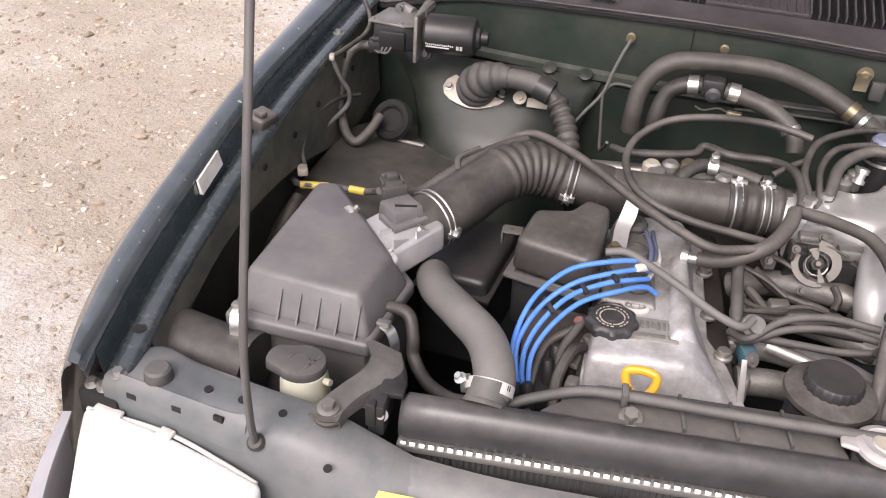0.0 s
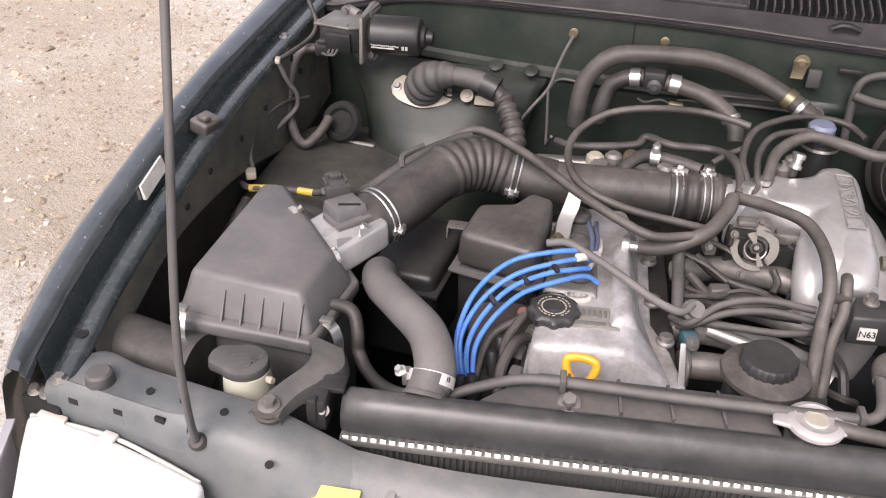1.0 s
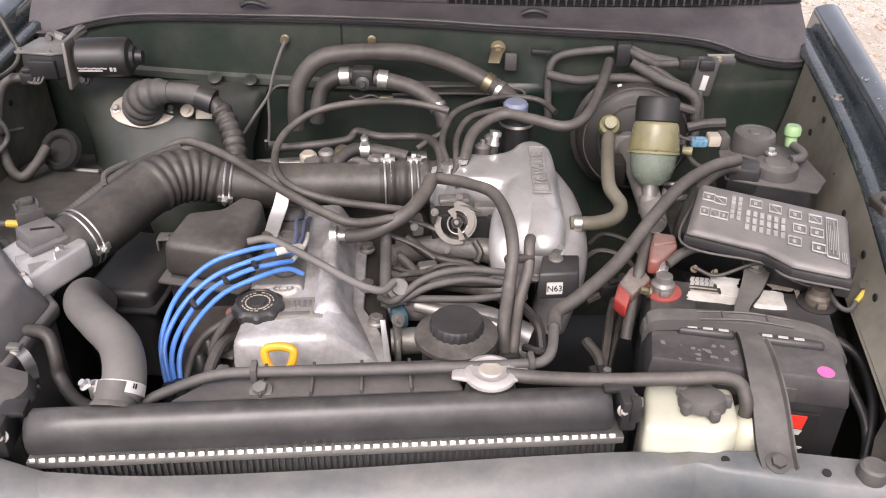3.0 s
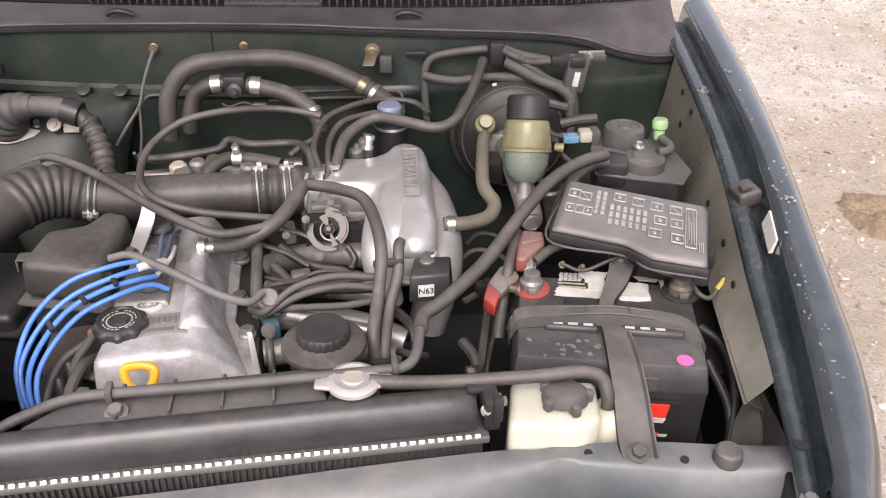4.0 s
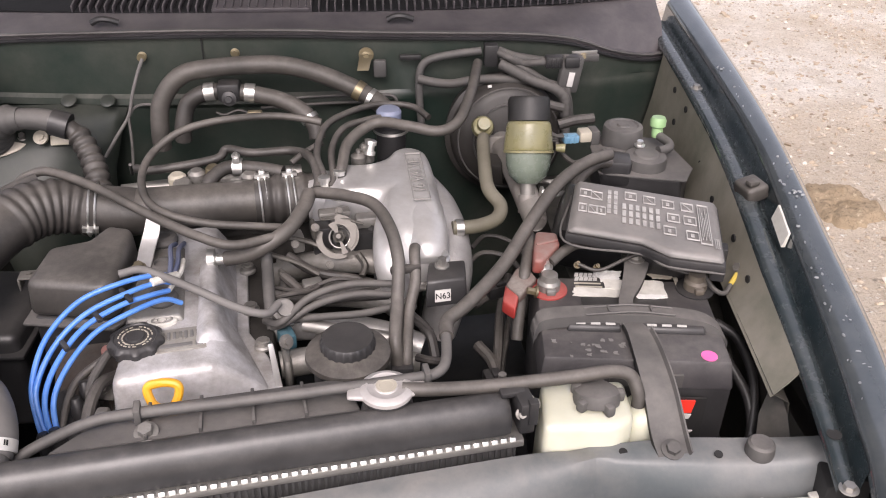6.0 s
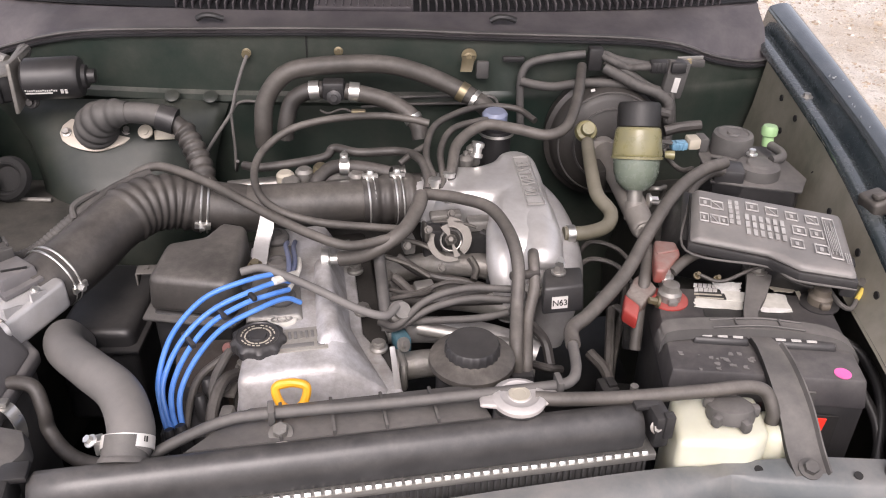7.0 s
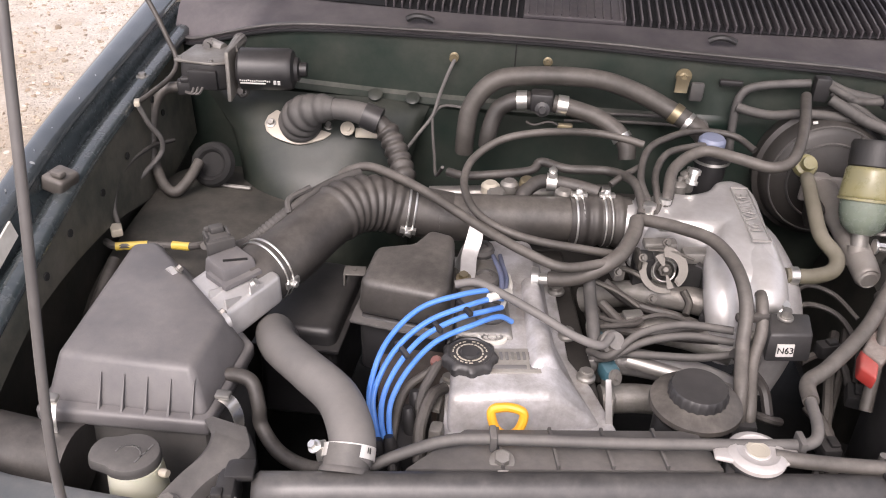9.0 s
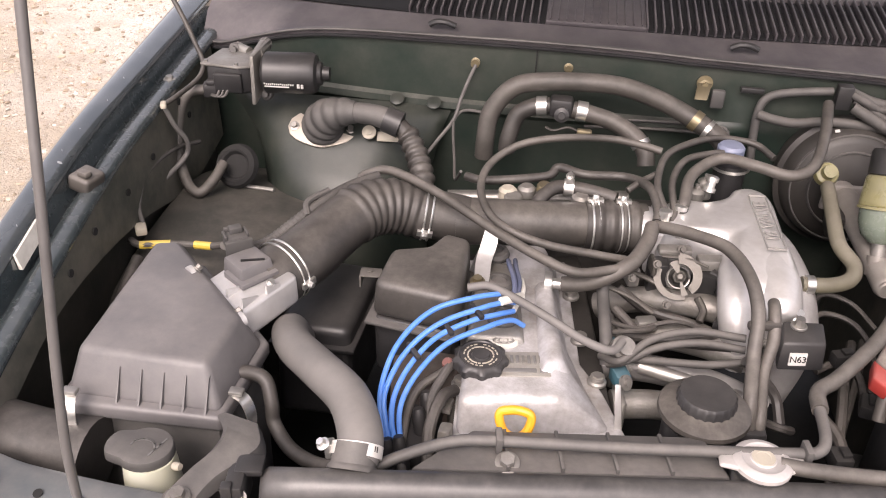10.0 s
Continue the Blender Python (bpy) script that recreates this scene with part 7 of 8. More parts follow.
def torn(x0, y0, x1, y1, m, z=0.9453, n=26, rough=0.16, label="torn white label remnant"):
    """A ragged paper remnant lying along the battery's front edge direction."""
    bm = B()
    pts = []
    for k in range(n):
        a = 2 * math.pi * k / n
        q = max(abs(math.cos(a)), abs(math.sin(a)))
        f = (1 + rng.uniform(-rough, rough)) / q
        u, v = (x1 - x0) / 2 * f * math.cos(a), (y1 - y0) / 2 * f * math.sin(a)
        pts.append(((x0 + x1) / 2 + u + 0.1 * v, (y0 + y1) / 2 - 0.14 * u + v))
    hull(bm, [(x, y, z) for x, y in pts], [(x, y, z + 0.001) for x, y in pts], 0)
    part("label_patch", bm, m, lid, label)


torn(0.458, 0.941, 0.524, 0.962, TAG, rough=0.07)
torn(0.502, 0.972, 0.536, 1.004, LAMP_WHITE, rough=0.30)
torn(0.506, 0.956, 0.538, 0.980, TAG, 0.9459, rough=0.04)
torn(0.549, 0.932, 0.590, 0.976, TAG, rough=0.05)
torn(0.578, 0.979, 0.610, 0.992, CREAM, rough=0.2)
torn(0.543, 0.930, 0.584, 0.940, LAMP_WHITE, 0.9462, rough=0.25)
torn(0.610, 0.950, 0.616, 0.980, CREAM, rough=0.3)
stain = surface("dry_white_stain", (0.13, 0.125, 0.12), 0.8, 0.0, 0.3, 300, 0.1)
for k in range(16):
    x, y = rng.uniform(0.40, 0.50), rng.uniform(0.815, 0.85)
    w = rng.uniform(0.001, 0.0035)
    torn(x - w, y - w, x + w, y + w, stain, 0.9443, 8, 0.4, "dried white stain")
# two rows of slanted blocks where the trade mark was printed, and two fine lines
for row, (y0, n, w) in enumerate(((0.995, 5, 0.0052), (0.984, 5, 0.0056))):
    for k in range(n):
        x = 0.466 + 0.0066 * k + 0.002 * (1 - row)
        y = y0 - 0.1 * (x - 0.466)
        part("bar", hull(B(), [(x, y, 0.9445), (x + w, y - 0.0006, 0.9445), (x + w + 0.003, y + 0.0078, 0.9445), (x + 0.003, y + 0.0084, 0.9445)], [(x, y, 0.9458), (x + w, y - 0.0006, 0.9458), (x + w + 0.003, y + 0.0078, 0.9458), (x + 0.003, y + 0.0084, 0.9458)], 0), WHITE, lid)
for y in (0.9765, 0.968):
    part("bar", hull(B(), [(0.464, y, 0.9445), (0.502, y - 0.005, 0.9445), (0.5025, y - 0.002, 0.9445), (0.4645, y + 0.003, 0.9445)], [(0.464, y, 0.9455), (0.502, y - 0.005, 0.9455), (0.5025, y - 0.002, 0.9455), (0.4645, y + 0.003, 0.9455)], 0), CREAM, lid)
for u0, u1 in ((0.15, 0.45), (0.53, 0.90)):
    vent = part("vent_cover", hull(B(), [W(u0, 0.30, 0.942), W(u1, 0.30, 0.942), W(u1, 0.52, 0.942), W(u0, 0.52, 0.942)], [W(u0 + 0.01, 0.32, 0.953), W(u1 - 0.01, 0.32, 0.953), W(u1 - 0.01, 0.51, 0.953), W(u0 + 0.01, 0.51, 0.953)], 0.004), BLACK_PLASTIC, lid, "black cell vent cover")
    for k in range(3):
        part("bar", plate(B(), u0 + 0.05 + 0.08 * k, 0.33, u0 + 0.10 + 0.08 * k, 0.35, 0.9532), WHITE, vent)
part("sticker", lathe(B(), [(0.0, 0), (0.0105, 0), (0.0105, 0.001), (0, 0.001)], pose(0.603, 0.803, 0.9442), 24), PINK, lid, "round pink sticker")
part("case_label", hull(B(), [(0.545, 0.7855, 0.80), (0.600, 0.7788, 0.80), (0.600, 0.7798, 0.895), (0.545, 0.7865, 0.895)], [(0.545, 0.7825, 0.80), (0.600, 0.7758, 0.80), (0.600, 0.7768, 0.895), (0.545, 0.7835, 0.895)], 0), surface("case_black", (0.012, 0.012, 0.012), 0.4, 0, 0.05), bat, "black printed case label")
for (x0, x1, z0, z1, m) in ((0.545, 0.582, 0.872, 0.892, BRIGHT_RED), (0.552, 0.580, 0.862, 0.869, WHITE), (0.560, 0.574, 0.838, 0.843, BRIGHT_RED), (0.576, 0.586, 0.838, 0.841, WHITE)):
    f = lambda x: 0.7825 - (x - 0.545) * 0.122 + 0.0008
    part("print", hull(B(), [(x0, f(x0), z0), (x1, f(x1), z0), (x1 + 0.003, f(x1), z1), (x0, f(x0), z1)], [(x0, f(x0) - 0.0025, z0), (x1, f(x1) - 0.0025, z0), (x1 + 0.003, f(x1) - 0.0025, z1), (x0, f(x0) - 0.0025, z1)], 0), m, bat)
part("front_lip", plate(B(), 0.36, -0.02, 0.74, 0.02, 0.905, 0.02), DUSTY_PLASTIC, bat)

hold = thing("battery_hold_down", (0.51, 0.87, 0.95), "dusty grey plastic hold-down bar across the battery", "hold-down bar")
hb = B()
rail = [(0.383, 0.868, 0.942), (0.388, 0.875, 0.953), (0.410, 0.884, 0.962), (0.52, 0.880, 0.965), (0.602, 0.868, 0.961), (0.632, 0.856, 0.951), (0.640, 0.846, 0.940)]
loft(hb, [[(x, y - 0.012, z - 0.012) for x, y, z in rail], [(x, y - 0.011, z) for x, y, z in rail], [(x, y + 0.011, z + 0.002) for x, y, z in rail], [(x, y + 0.014, z - 0.010) for x, y, z in rail]], 0.004, 6)
hb = part("bar", hb, DUSTY_PLASTIC, hold, "", 0.9)
for q in (-0.008, 0.008):
    part("rib", tube(B(), [(0.455, 0.8815 + q, 0.9660), (0.52, 0.880 + q, 0.9685), (0.575, 0.8725 + q, 0.9655)], 0.0016, 6), DUSTY_PLASTIC, hb)
for x in (0.488, 0.545):
    part("rib", box(B(), (x, 0.880 - 0.1 * (x - 0.52), 0.9680), (0.003, 0.016, 0.003), 0, 0.001), DUSTY_PLASTIC, hb)
strap = thing("battery_strap", (0.525, 0.70, 0.88), "long dusty steel strap bolted over the battery", "strap")
st = B()
line = [(0.557, 1.012, 0.972), (0.555, 0.985, 0.972), (0.540, 0.950, 0.962), (0.522, 0.915, 0.956), (0.519, 0.880, 0.951), (0.520, 0.845, 0.957), (0.520, 0.800, 0.954), (0.521, 0.750, 0.938), (0.522, 0.705, 0.911), (0.523, 0.676, 0.900)]
wid = (0.017, 0.018, 0.015, 0.010, 0.012, 0.015, 0.0175, 0.019, 0.020, 0.019)
loft(st, [[(x - w, y, z - 0.007) for (x, y, z), w in zip(line, wid)], [(x - w, y, z) for (x, y, z), w in zip(line, wid)], [(x + w, y, z) for (x, y, z), w in zip(line, wid)], [(x + w, y, z - 0.007) for (x, y, z), w in zip(line, wid)]], 0.002, 6)
part("strap_body", st, DUSTY_PLASTIC, strap, "", 0.9)
part("strap_flange", loft(B(), [[(x + w - 0.001, y, z) for (x, y, z), w in zip(line[5:], wid[5:])], [(x + w + 0.0015, y, z + 0.006) for (x, y, z), w in zip(line[5:], wid[5:])]], 0.002, 6, (1, 0, 0)), DUSTY_PLASTIC, strap)
part("bolt", hexbolt(B(), (0.523, 0.684, 0.903), (0, -0.3, 1), 0.009, 0.006), DUSTY_PLASTIC, strap, "dusty hex bolt")
nut = B()
hexbolt(nut, (0.556, 0.994, 0.973), (0, -0.1, 1), 0.0085, 0.008)
lathe(nut, [(0.0125, 0), (0.0125, 0.002), (0, 0.002)], pose(0.556, 0.994, 0.9725), 20)
tube(nut, [(0.556, 0.994, 0.975), (0.556, 0.996, 0.992)], 0.0045, 10)
part("stud_nut", nut, DULL_STEEL, strap, "threaded stud and nut")

TAN_CAST = surface("dusty_tan_casting", (0.17, 0.145, 0.11), 0.55, 0.3, 0.4, 300, 0.15, (0.11, 0.09, 0.07), 40)
RING_RED = surface("red_ring", (0.34, 0.026, 0.02), 0.5, 0.0, 0.42)
for name, x, y, z, m, lab in (("battery_terminal", 0.424, 0.965, 0.944, DULL_CAST, "corroded dusty positive battery terminal"), ("battery_terminal", 0.634, 0.952, 0.944, TAN_CAST, "dusty tan negative battery terminal clamp")):
    tm = thing(name, (x, y, z), lab, "terminal", "battery terminals")
    q = B()
    lathe(q, [(0.027, 0), (0.027, 0.002), (0.022, 0.0035), (0, 0.0035)], pose(x, y, z), 32)
    part("base_ring", q, RING_RED if m is DULL_CAST else BLACK_PLASTIC, tm, "red ring" if m is DULL_CAST else "black ring")
    q = B()
    lathe(q, [(0.0165, 0.002), (0.0165, 0.014), (0.0125, 0.018), (0.0115, 0.027), (0.008, 0.0285), (0, 0.0285)], pose(x, y, z), 24)
    for jaw in (-0.006, 0.006):
        box(q, (x + jaw, y + 0.020, z + 0.014), (0.0045, 0.024, 0.018), 0, 0.0015)
    box(q, (x, y - 0.016, z + 0.008), (0.014, 0.012, 0.010), 0, 0.003)
    part("post_clamp", q, m, tm)
    q = B()
    lathe(q, [(0.011, 0), (0.011, 0.003), (0, 0.003)], pose(x - 0.004, y + 0.020, z + 0.022), 20)
    hexbolt(q, (x - 0.004, y + 0.020, z + 0.025), (0, -0.1, 1), 0.008, 0.009)
    tube(q, [(x - 0.004, y + 0.020, z + 0.03), (x - 0.004, y + 0.020, z + 0.043)], 0.0038, 8)
    part("bolt", q, STEEL if m is DULL_CAST else m, tm)
    if m is DULL_CAST:
        q = B()
        hexbolt(q, (x - 0.020, y - 0.018, z + 0.010), (-1, 0, 0.2), 0.0055, 0.012)
        part("bolt", q, ZINC, tm, "brassy clamp bolt")
rcov = thing("terminal_cover", (0.40, 1.0, 0.95), "faded dusty red rubber terminal cover flipped open", "cover")
q = B()
cap_rim = [(0.401, 0.972, 0.990), (0.414, 0.970, 0.990), (0.433, 0.995, 0.991), (0.447, 1.012, 0.992), (0.448, 1.043, 0.992), (0.418, 1.049, 0.992), (0.408, 1.011, 0.992)]
hull(q, [(x, y + 0.004, z - 0.026) for x, y, z in cap_rim], [(x, y, z) for x, y, z in cap_rim], 0.005, 3)
part("upper_flap", q, RED, rcov)
part("flap_rib", tube(B(), [(0.412, 1.010, 0.992), (0.428, 1.014, 0.993), (0.444, 1.020, 0.992)], 0.0022, 8), RED, rcov)
q = B()
hinge = [(0.363, 0.968, 0.954), (0.379, 0.940, 0.954), (0.409, 0.976, 0.958), (0.397, 1.012, 0.962), (0.381, 0.998, 0.960)]
hull(q, [(x, y + 0.003, z - 0.018) for x, y, z in hinge], hinge, 0.004, 3)
part("dusty_hinge", q, surface("dust_covered_red", (0.15, 0.085, 0.07), 0.7, 0.0, 0.6, 260, 0.1, (0.12, 0.10, 0.088), 30), rcov, "dust-covered pink-grey hinge block")
q = B()
pocket = [(0.364, 0.975, 0.951), (0.380, 0.950, 0.951), (0.370, 0.921, 0.945), (0.355, 0.942, 0.945)]
hull(q, [(x, y + 0.004, z - 0.024) for x, y, z in pocket], pocket, 0.004, 3)
part("lower_flap", q, RING_RED, rcov, "clean bright red end of the cover")
hose_thing("battery_cable", "dusty grey battery cable at the terminal cover", "cable", [(0.418, 1.085, 0.960), (0.413, 1.060, 0.972), (0.405, 1.028, 0.974), (0.394, 0.990, 0.962), (0.385, 0.965, 0.930), (0.378, 0.935, 0.88)], 0.0085, RUBBER, 12, group="battery cables")
hose_thing("battery_cable", "dusty grey battery cable reaching under the fuse box", "cable", [(0.430, 0.988, 0.975), (0.450, 1.004, 0.982), (0.472, 1.022, 0.982), (0.490, 1.040, 0.972)], 0.0075, RUBBER, 12, group="battery cables")

# fuse box
fuse = thing("fuse_box", (0.56, 1.03, 0.95), "black fuse box with white printed lid", "fuse box")


def fu(u, v, z):
    """A place on the fuse box lid: u along it, v back."""
    return (0.453 + 0.192 * u + 0.040 * v, 0.989 - 0.084 * u + 0.146 * v, z)


low = [fu(-0.03, 0.05, 0.95), fu(0.48, 0.06, 0.95), fu(0.66, -0.07, 0.95), fu(1.02, -0.02, 0.95), fu(1.03, 1.04, 0.95), fu(-0.01, 1.04, 0.95)]
high = [fu(0.02, 0.06, 1.028), fu(0.49, 0.08, 1.028), fu(0.66, -0.03, 1.028), fu(0.99, 0.02, 1.026), fu(0.99, 1.0, 1.030), fu(0.03, 1.0, 1.030)]
lidf = part("lid", hull(B(), [(x, y, 1.0165) for x, y, z in low], high, 0.006, 3), surface("dusty_lid_plastic", (0.13, 0.126, 0.122), 0.45, 0.0, 0.45, 400, 0.06), fuse, "dusty grey-black printed lid")
part("skirt", hull(B(), [(x, y - 0.001, 1.003) for x, y, z in low], [(x, y, 1.0165) for x, y, z in low], 0.0015), BLACK_PLASTIC, lidf, "black lower edge of the lid")
part("base", hull(B(), [(x, y + 0.10, 0.90) for x, y, z in low], [(x, y + 0.035, 1.002) for x, y, z in low], 0.004), BLACK_PLASTIC, fuse)
part("lid_rim", tube(B(), [fu(-0.015, 0.95, 1.004), fu(-0.035, 0.05, 1.004), fu(0.48, 0.06, 1.004), fu(0.66, -0.07, 1.004), fu(1.02, -0.02, 1.004)], 0.0018, 8), DUSTY_PLASTIC, fuse)


LID_PRINT = surface("worn_lid_print", (0.50, 0.49, 0.47), 0.55, 0.0, 0.3, 300, 0.02, (0.34, 0.33, 0.315), 30)


def lidprint(u0, v0, u1, v1, m=LID_PRINT):
    z = 1.0312
    return part("print", hull(B(), [fu(u0, v0, z - 0.0012), fu(u1, v0, z - 0.0012), fu(u1, v1, z - 0.0006), fu(u0, v1, z - 0.0006)], [fu(u0, v0, z), fu(u1, v0, z), fu(u1, v1, z + 0.0006), fu(u0, v1, z + 0.0006)], 0), m, lidf)


def lidframe(u, v, w=0.085, h=0.15, slash=False, mark=True):
    t = 0.0055
    lidprint(u, v, u + w, v + t * 1.4)
    lidprint(u, v + h - t * 1.4, u + w, v + h)
    lidprint(u, v, u + t, v + h)
    lidprint(u + w - t, v, u + w, v + h)
    if slash:
        z = 1.0312
        part("print", hull(B(), [fu(u, v + h, z - 0.001), fu(u + t, v + h, z - 0.001), fu(u + w, v, z - 0.001), fu(u + w - t, v, z - 0.001)], [fu(u, v + h, z + 0.0004), fu(u + t, v + h, z + 0.0004), fu(u + w, v, z + 0.0004), fu(u + w - t, v, z + 0.0004)], 0), LID_PRINT, lidf)
    elif mark:
        lidprint(u + w * 0.35, v + h * 0.35, u + w * 0.6, v + h * 0.65)


for u, v, sl in ((0.36, 0.74, False), (0.49, 0.72, True), (0.62, 0.70, False), (0.75, 0.70, True), (0.65, 0.45, False), (0.76, 0.45, False), (0.62, 0.20, False), (0.77, 0.18, False), (0.04, 0.66, False), (0.12, 0.64, True), (0.04, 0.36, False), (0.11, 0.36, True), (0.17, 0.36, False)):
    lidframe(u, v, slash=sl, w=0.06 if v < 0.40 and u < 0.2 else 0.085)
for i in range(2):
    for j in range(5):
        lidprint(0.24 + 0.045 * i, 0.42 + 0.095 * j, 0.265 + 0.045 * i, 0.485 + 0.095 * j)
for i in range(6):
    for j in range(3):
        lidprint(0.345 + 0.046 * i, 0.28 + 0.135 * j, 0.37 + 0.046 * i, 0.37 + 0.135 * j)
lidframe(0.86, 0.14, 0.075, 0.72, False, False)
for k in range(5):
    lidprint(0.875 + 0.011 * k, 0.22 + 0.06 * (k % 2), 0.879 + 0.011 * k, 0.80 - 0.09 * (k % 3))
for k in range(3):
    lidprint(0.95 + 0.012 * k, 0.10, 0.955 + 0.012 * k, 0.26)
part("latch", box(B(), fu(0.99, 0.10, 0.994), (0.020, 0.022, 0.020), -20, 0.004), BLACK_PLASTIC, fuse)
part("side_clip", box(B(), fu(1.06, 0.55, 0.985), (0.012, 0.022, 0.026), -20, 0.003), BLACK_PLASTIC, fuse)
gnd = thing("ground_wire", (0.68, 0.95, 0.96), "thin wire with yellow tape bolted to the inner wing", "wire")
part("strand", tube(B(), [(0.645, 0.96, 0.965), (0.655, 0.935, 0.955), (0.672, 0.935, 0.948), (0.690, 0.955, 0.955), (0.705, 0.972, 0.962)], 0.0035, 8), WIRE, gnd)
part("tape", tube(B(), [(0.684, 0.948, 0.953), (0.698, 0.963, 0.960)], 0.0036, 8), YELLOW_TAPE, gnd, "yellow tape")
part("bolt", hexbolt(B(), (0.706, 0.973, 0.963), (-1, -0.3, 0.6), 0.007, 0.008), DULL_CAST, gnd)
hose_thing("battery_wiring", "black wire draped along the fuse box front", "wiring loom", [(0.47, 0.985, 0.972), (0.50, 0.975, 0.968), (0.557, 0.985, 0.985), (0.60, 0.965, 0.972), (0.640, 0.955, 0.965)], 0.0028, DARK_RUBBER)
for p in ((0.472, 1.000, 0.960), (0.500, 0.995, 0.958)):
    q = B()
    hexbolt(q, p, (0, -0.5, 0.8), 0.0035, 0.008)
    single("fusible_link_bolt", q, ZINC, "small brass bolt under the fuse box", "bolt", "fuse box bolts")
for pts in ([(0.665, 0.93, 0.90), (0.690, 0.90, 0.89), (0.695, 0.84, 0.86), (0.675, 0.78, 0.80), (0.65, 0.75, 0.72)], [(0.665, 0.88, 0.88), (0.685, 0.82, 0.84), (0.67, 0.76, 0.78), (0.64, 0.74, 0.70)]):
    hose_thing("lamp_wiring", "black wiring loom beside the battery", "wiring loom", pts, 0.0070, BLACK_PLASTIC)
tray = B()
hull(tray, [(0.36, 0.77, 0.70), (0.67, 0.74, 0.70), (0.70, 1.0, 0.70), (0.38, 1.04, 0.70)], [(0.36, 0.77, 0.73), (0.67, 0.74, 0.73), (0.70, 1.0, 0.73), (0.38, 1.04, 0.73)], 0.004)
single("battery_tray", tray, UNDERSIDE, "black steel tray under the battery", "tray")
ap = B()
loft(ap, [[(0.700, 0.80, 0.93), (0.690, 0.74, 0.90), (0.685, 0.70, 0.87)], [(0.665, 0.76, 0.88), (0.655, 0.73, 0.85), (0.65, 0.70, 0.83)], [(0.675, 0.72, 0.80), (0.665, 0.70, 0.78), (0.66, 0.69, 0.76)]], 0.003, 4)
part("apron", ap, WHEEL_HOUSE, inner_r, "grimy apron gusset")
stud = B()
lathe(stud, [(0.008, 0), (0.008, 0.02), (0.005, 0.022), (0.005, 0.04), (0, 0.04)], pose(0.328, 0.769, 0.92), 12)
single("shroud_stud", stud, DULL_CAST, "dusty upright stud beside the radiator", "stud")


# ---- brake master cylinder and firewall fittings ----
brake = thing("brake_booster", (0.435, 1.48, 0.85), "dusty dark round brake booster on the firewall", "brake booster")
part("drum", lathe(B(), [(0.112, 0), (0.116, 0.03), (0.114, 0.036), (0.119, 0.038), (0.119, 0.044), (0.110, 0.048), (0.104, 0.075), (0.085, 0.086), (0.05, 0.09), (0.03, 0.10), (0, 0.10)], axis_pose((0.445, 1.555, 0.930), (0.03, -1, 0.12)), 56), surface("booster_paint", (0.020, 0.018, 0.016), 0.45, 0.1, 0.10, 300, 0.05), brake, "", 0.9)
for r, h in ((0.098, 0.0775), (0.070, 0.0885)):
    part("pressed_ring", lathe(B(), [(r - 0.003, h - 0.003), (r - 0.001, h + 0.003), (r + 0.001, h + 0.003), (r + 0.003, h - 0.003)], axis_pose((0.445, 1.555, 0.930), (0.03, -1, 0.12)), 48), DUSTY_PLASTIC, brake)
part("tag", box(B(), (0.408, 1.492, 1.040), (0.008, 0.003, 0.005), 0, 0.0005, -30, -15), WHITE, brake, "small white tag")
cv = B()
lathe(cv, [(0.020, 0), (0.021, 0.006), (0.018, 0.014), (0.012, 0.016), (0.011, 0.03), (0, 0.03)], axis_pose((0.388, 1.43, 0.985), (0, -0.75, 0.6)), 22)
part("check_valve", cv, AMBER_TANK, brake, "cream plastic check valve")
mas = thing("brake_fluid_reservoir", (0.452, 1.32, 0.95), "yellowed translucent brake fluid reservoir with black cap", "reservoir")
MX, MY = 0.448, 1.272
BM = axis_pose((MX, MY, 0.945), (0.03, 0.46, 1)) @ Matrix.Diagonal((0.86, 0.86, 1.0, 1.0))
part("cap", lathe(B(), [(0.038, 0.110), (0.0420, 0.113), (0.0415, 0.146), (0.038, 0.152), (0.030, 0.153), (0.028, 0.150), (0, 0.150)], BM, 36), surface("cap_black", (0.010, 0.010, 0.010), 0.5, 0, 0.07), mas, "dusty black screw cap")
up = B()
hull(up, [BM @ Vector((0.047 * math.cos(q) * (1.0 + 0.10 * math.cos(4 * q)), 0.047 * math.sin(q) * (1.0 - 0.04 * math.cos(4 * q)), 0.060)) for q in [2 * math.pi * k / 28 for k in range(28)]],
     [BM @ Vector((0.043 * math.cos(q), 0.043 * math.sin(q), 0.112)) for q in [2 * math.pi * k / 28 for k in range(28)]], 0.007, 3)
part("upper_tank", up, AMBER_TANK, mas, "yellowed upper tank", 0.9)
part("tank_seam", lathe(B(), [(0.044, 0.057), (0.0505, 0.058), (0.0505, 0.062), (0.044, 0.063)], BM, 36), AMBER_TANK, mas, "yellowed moulding seam")
part("lower_tank", lathe(B(), [(0, 0.006), (0.022, 0.006), (0.037, 0.018), (0.0435, 0.036), (0.0455, 0.058), (0, 0.058)], BM, 36), GREEN_TANK, mas, "greenish fluid-filled lower tank")
part("outlet", lathe(B(), [(0.015, -0.018), (0.015, 0.004), (0.019, 0.004), (0.019, 0.010), (0, 0.010)], BM, 20), DULL_CAST, mas)
part("side_port", lathe(B(), [(0.006, 0), (0.008, 0.012), (0.008, 0.016), (0, 0.016)], axis_pose((MX + 0.050, MY + 0.03, 1.003), (1, -0.2, 0)), 14), AMBER_TANK, mas)
mcyl = B()
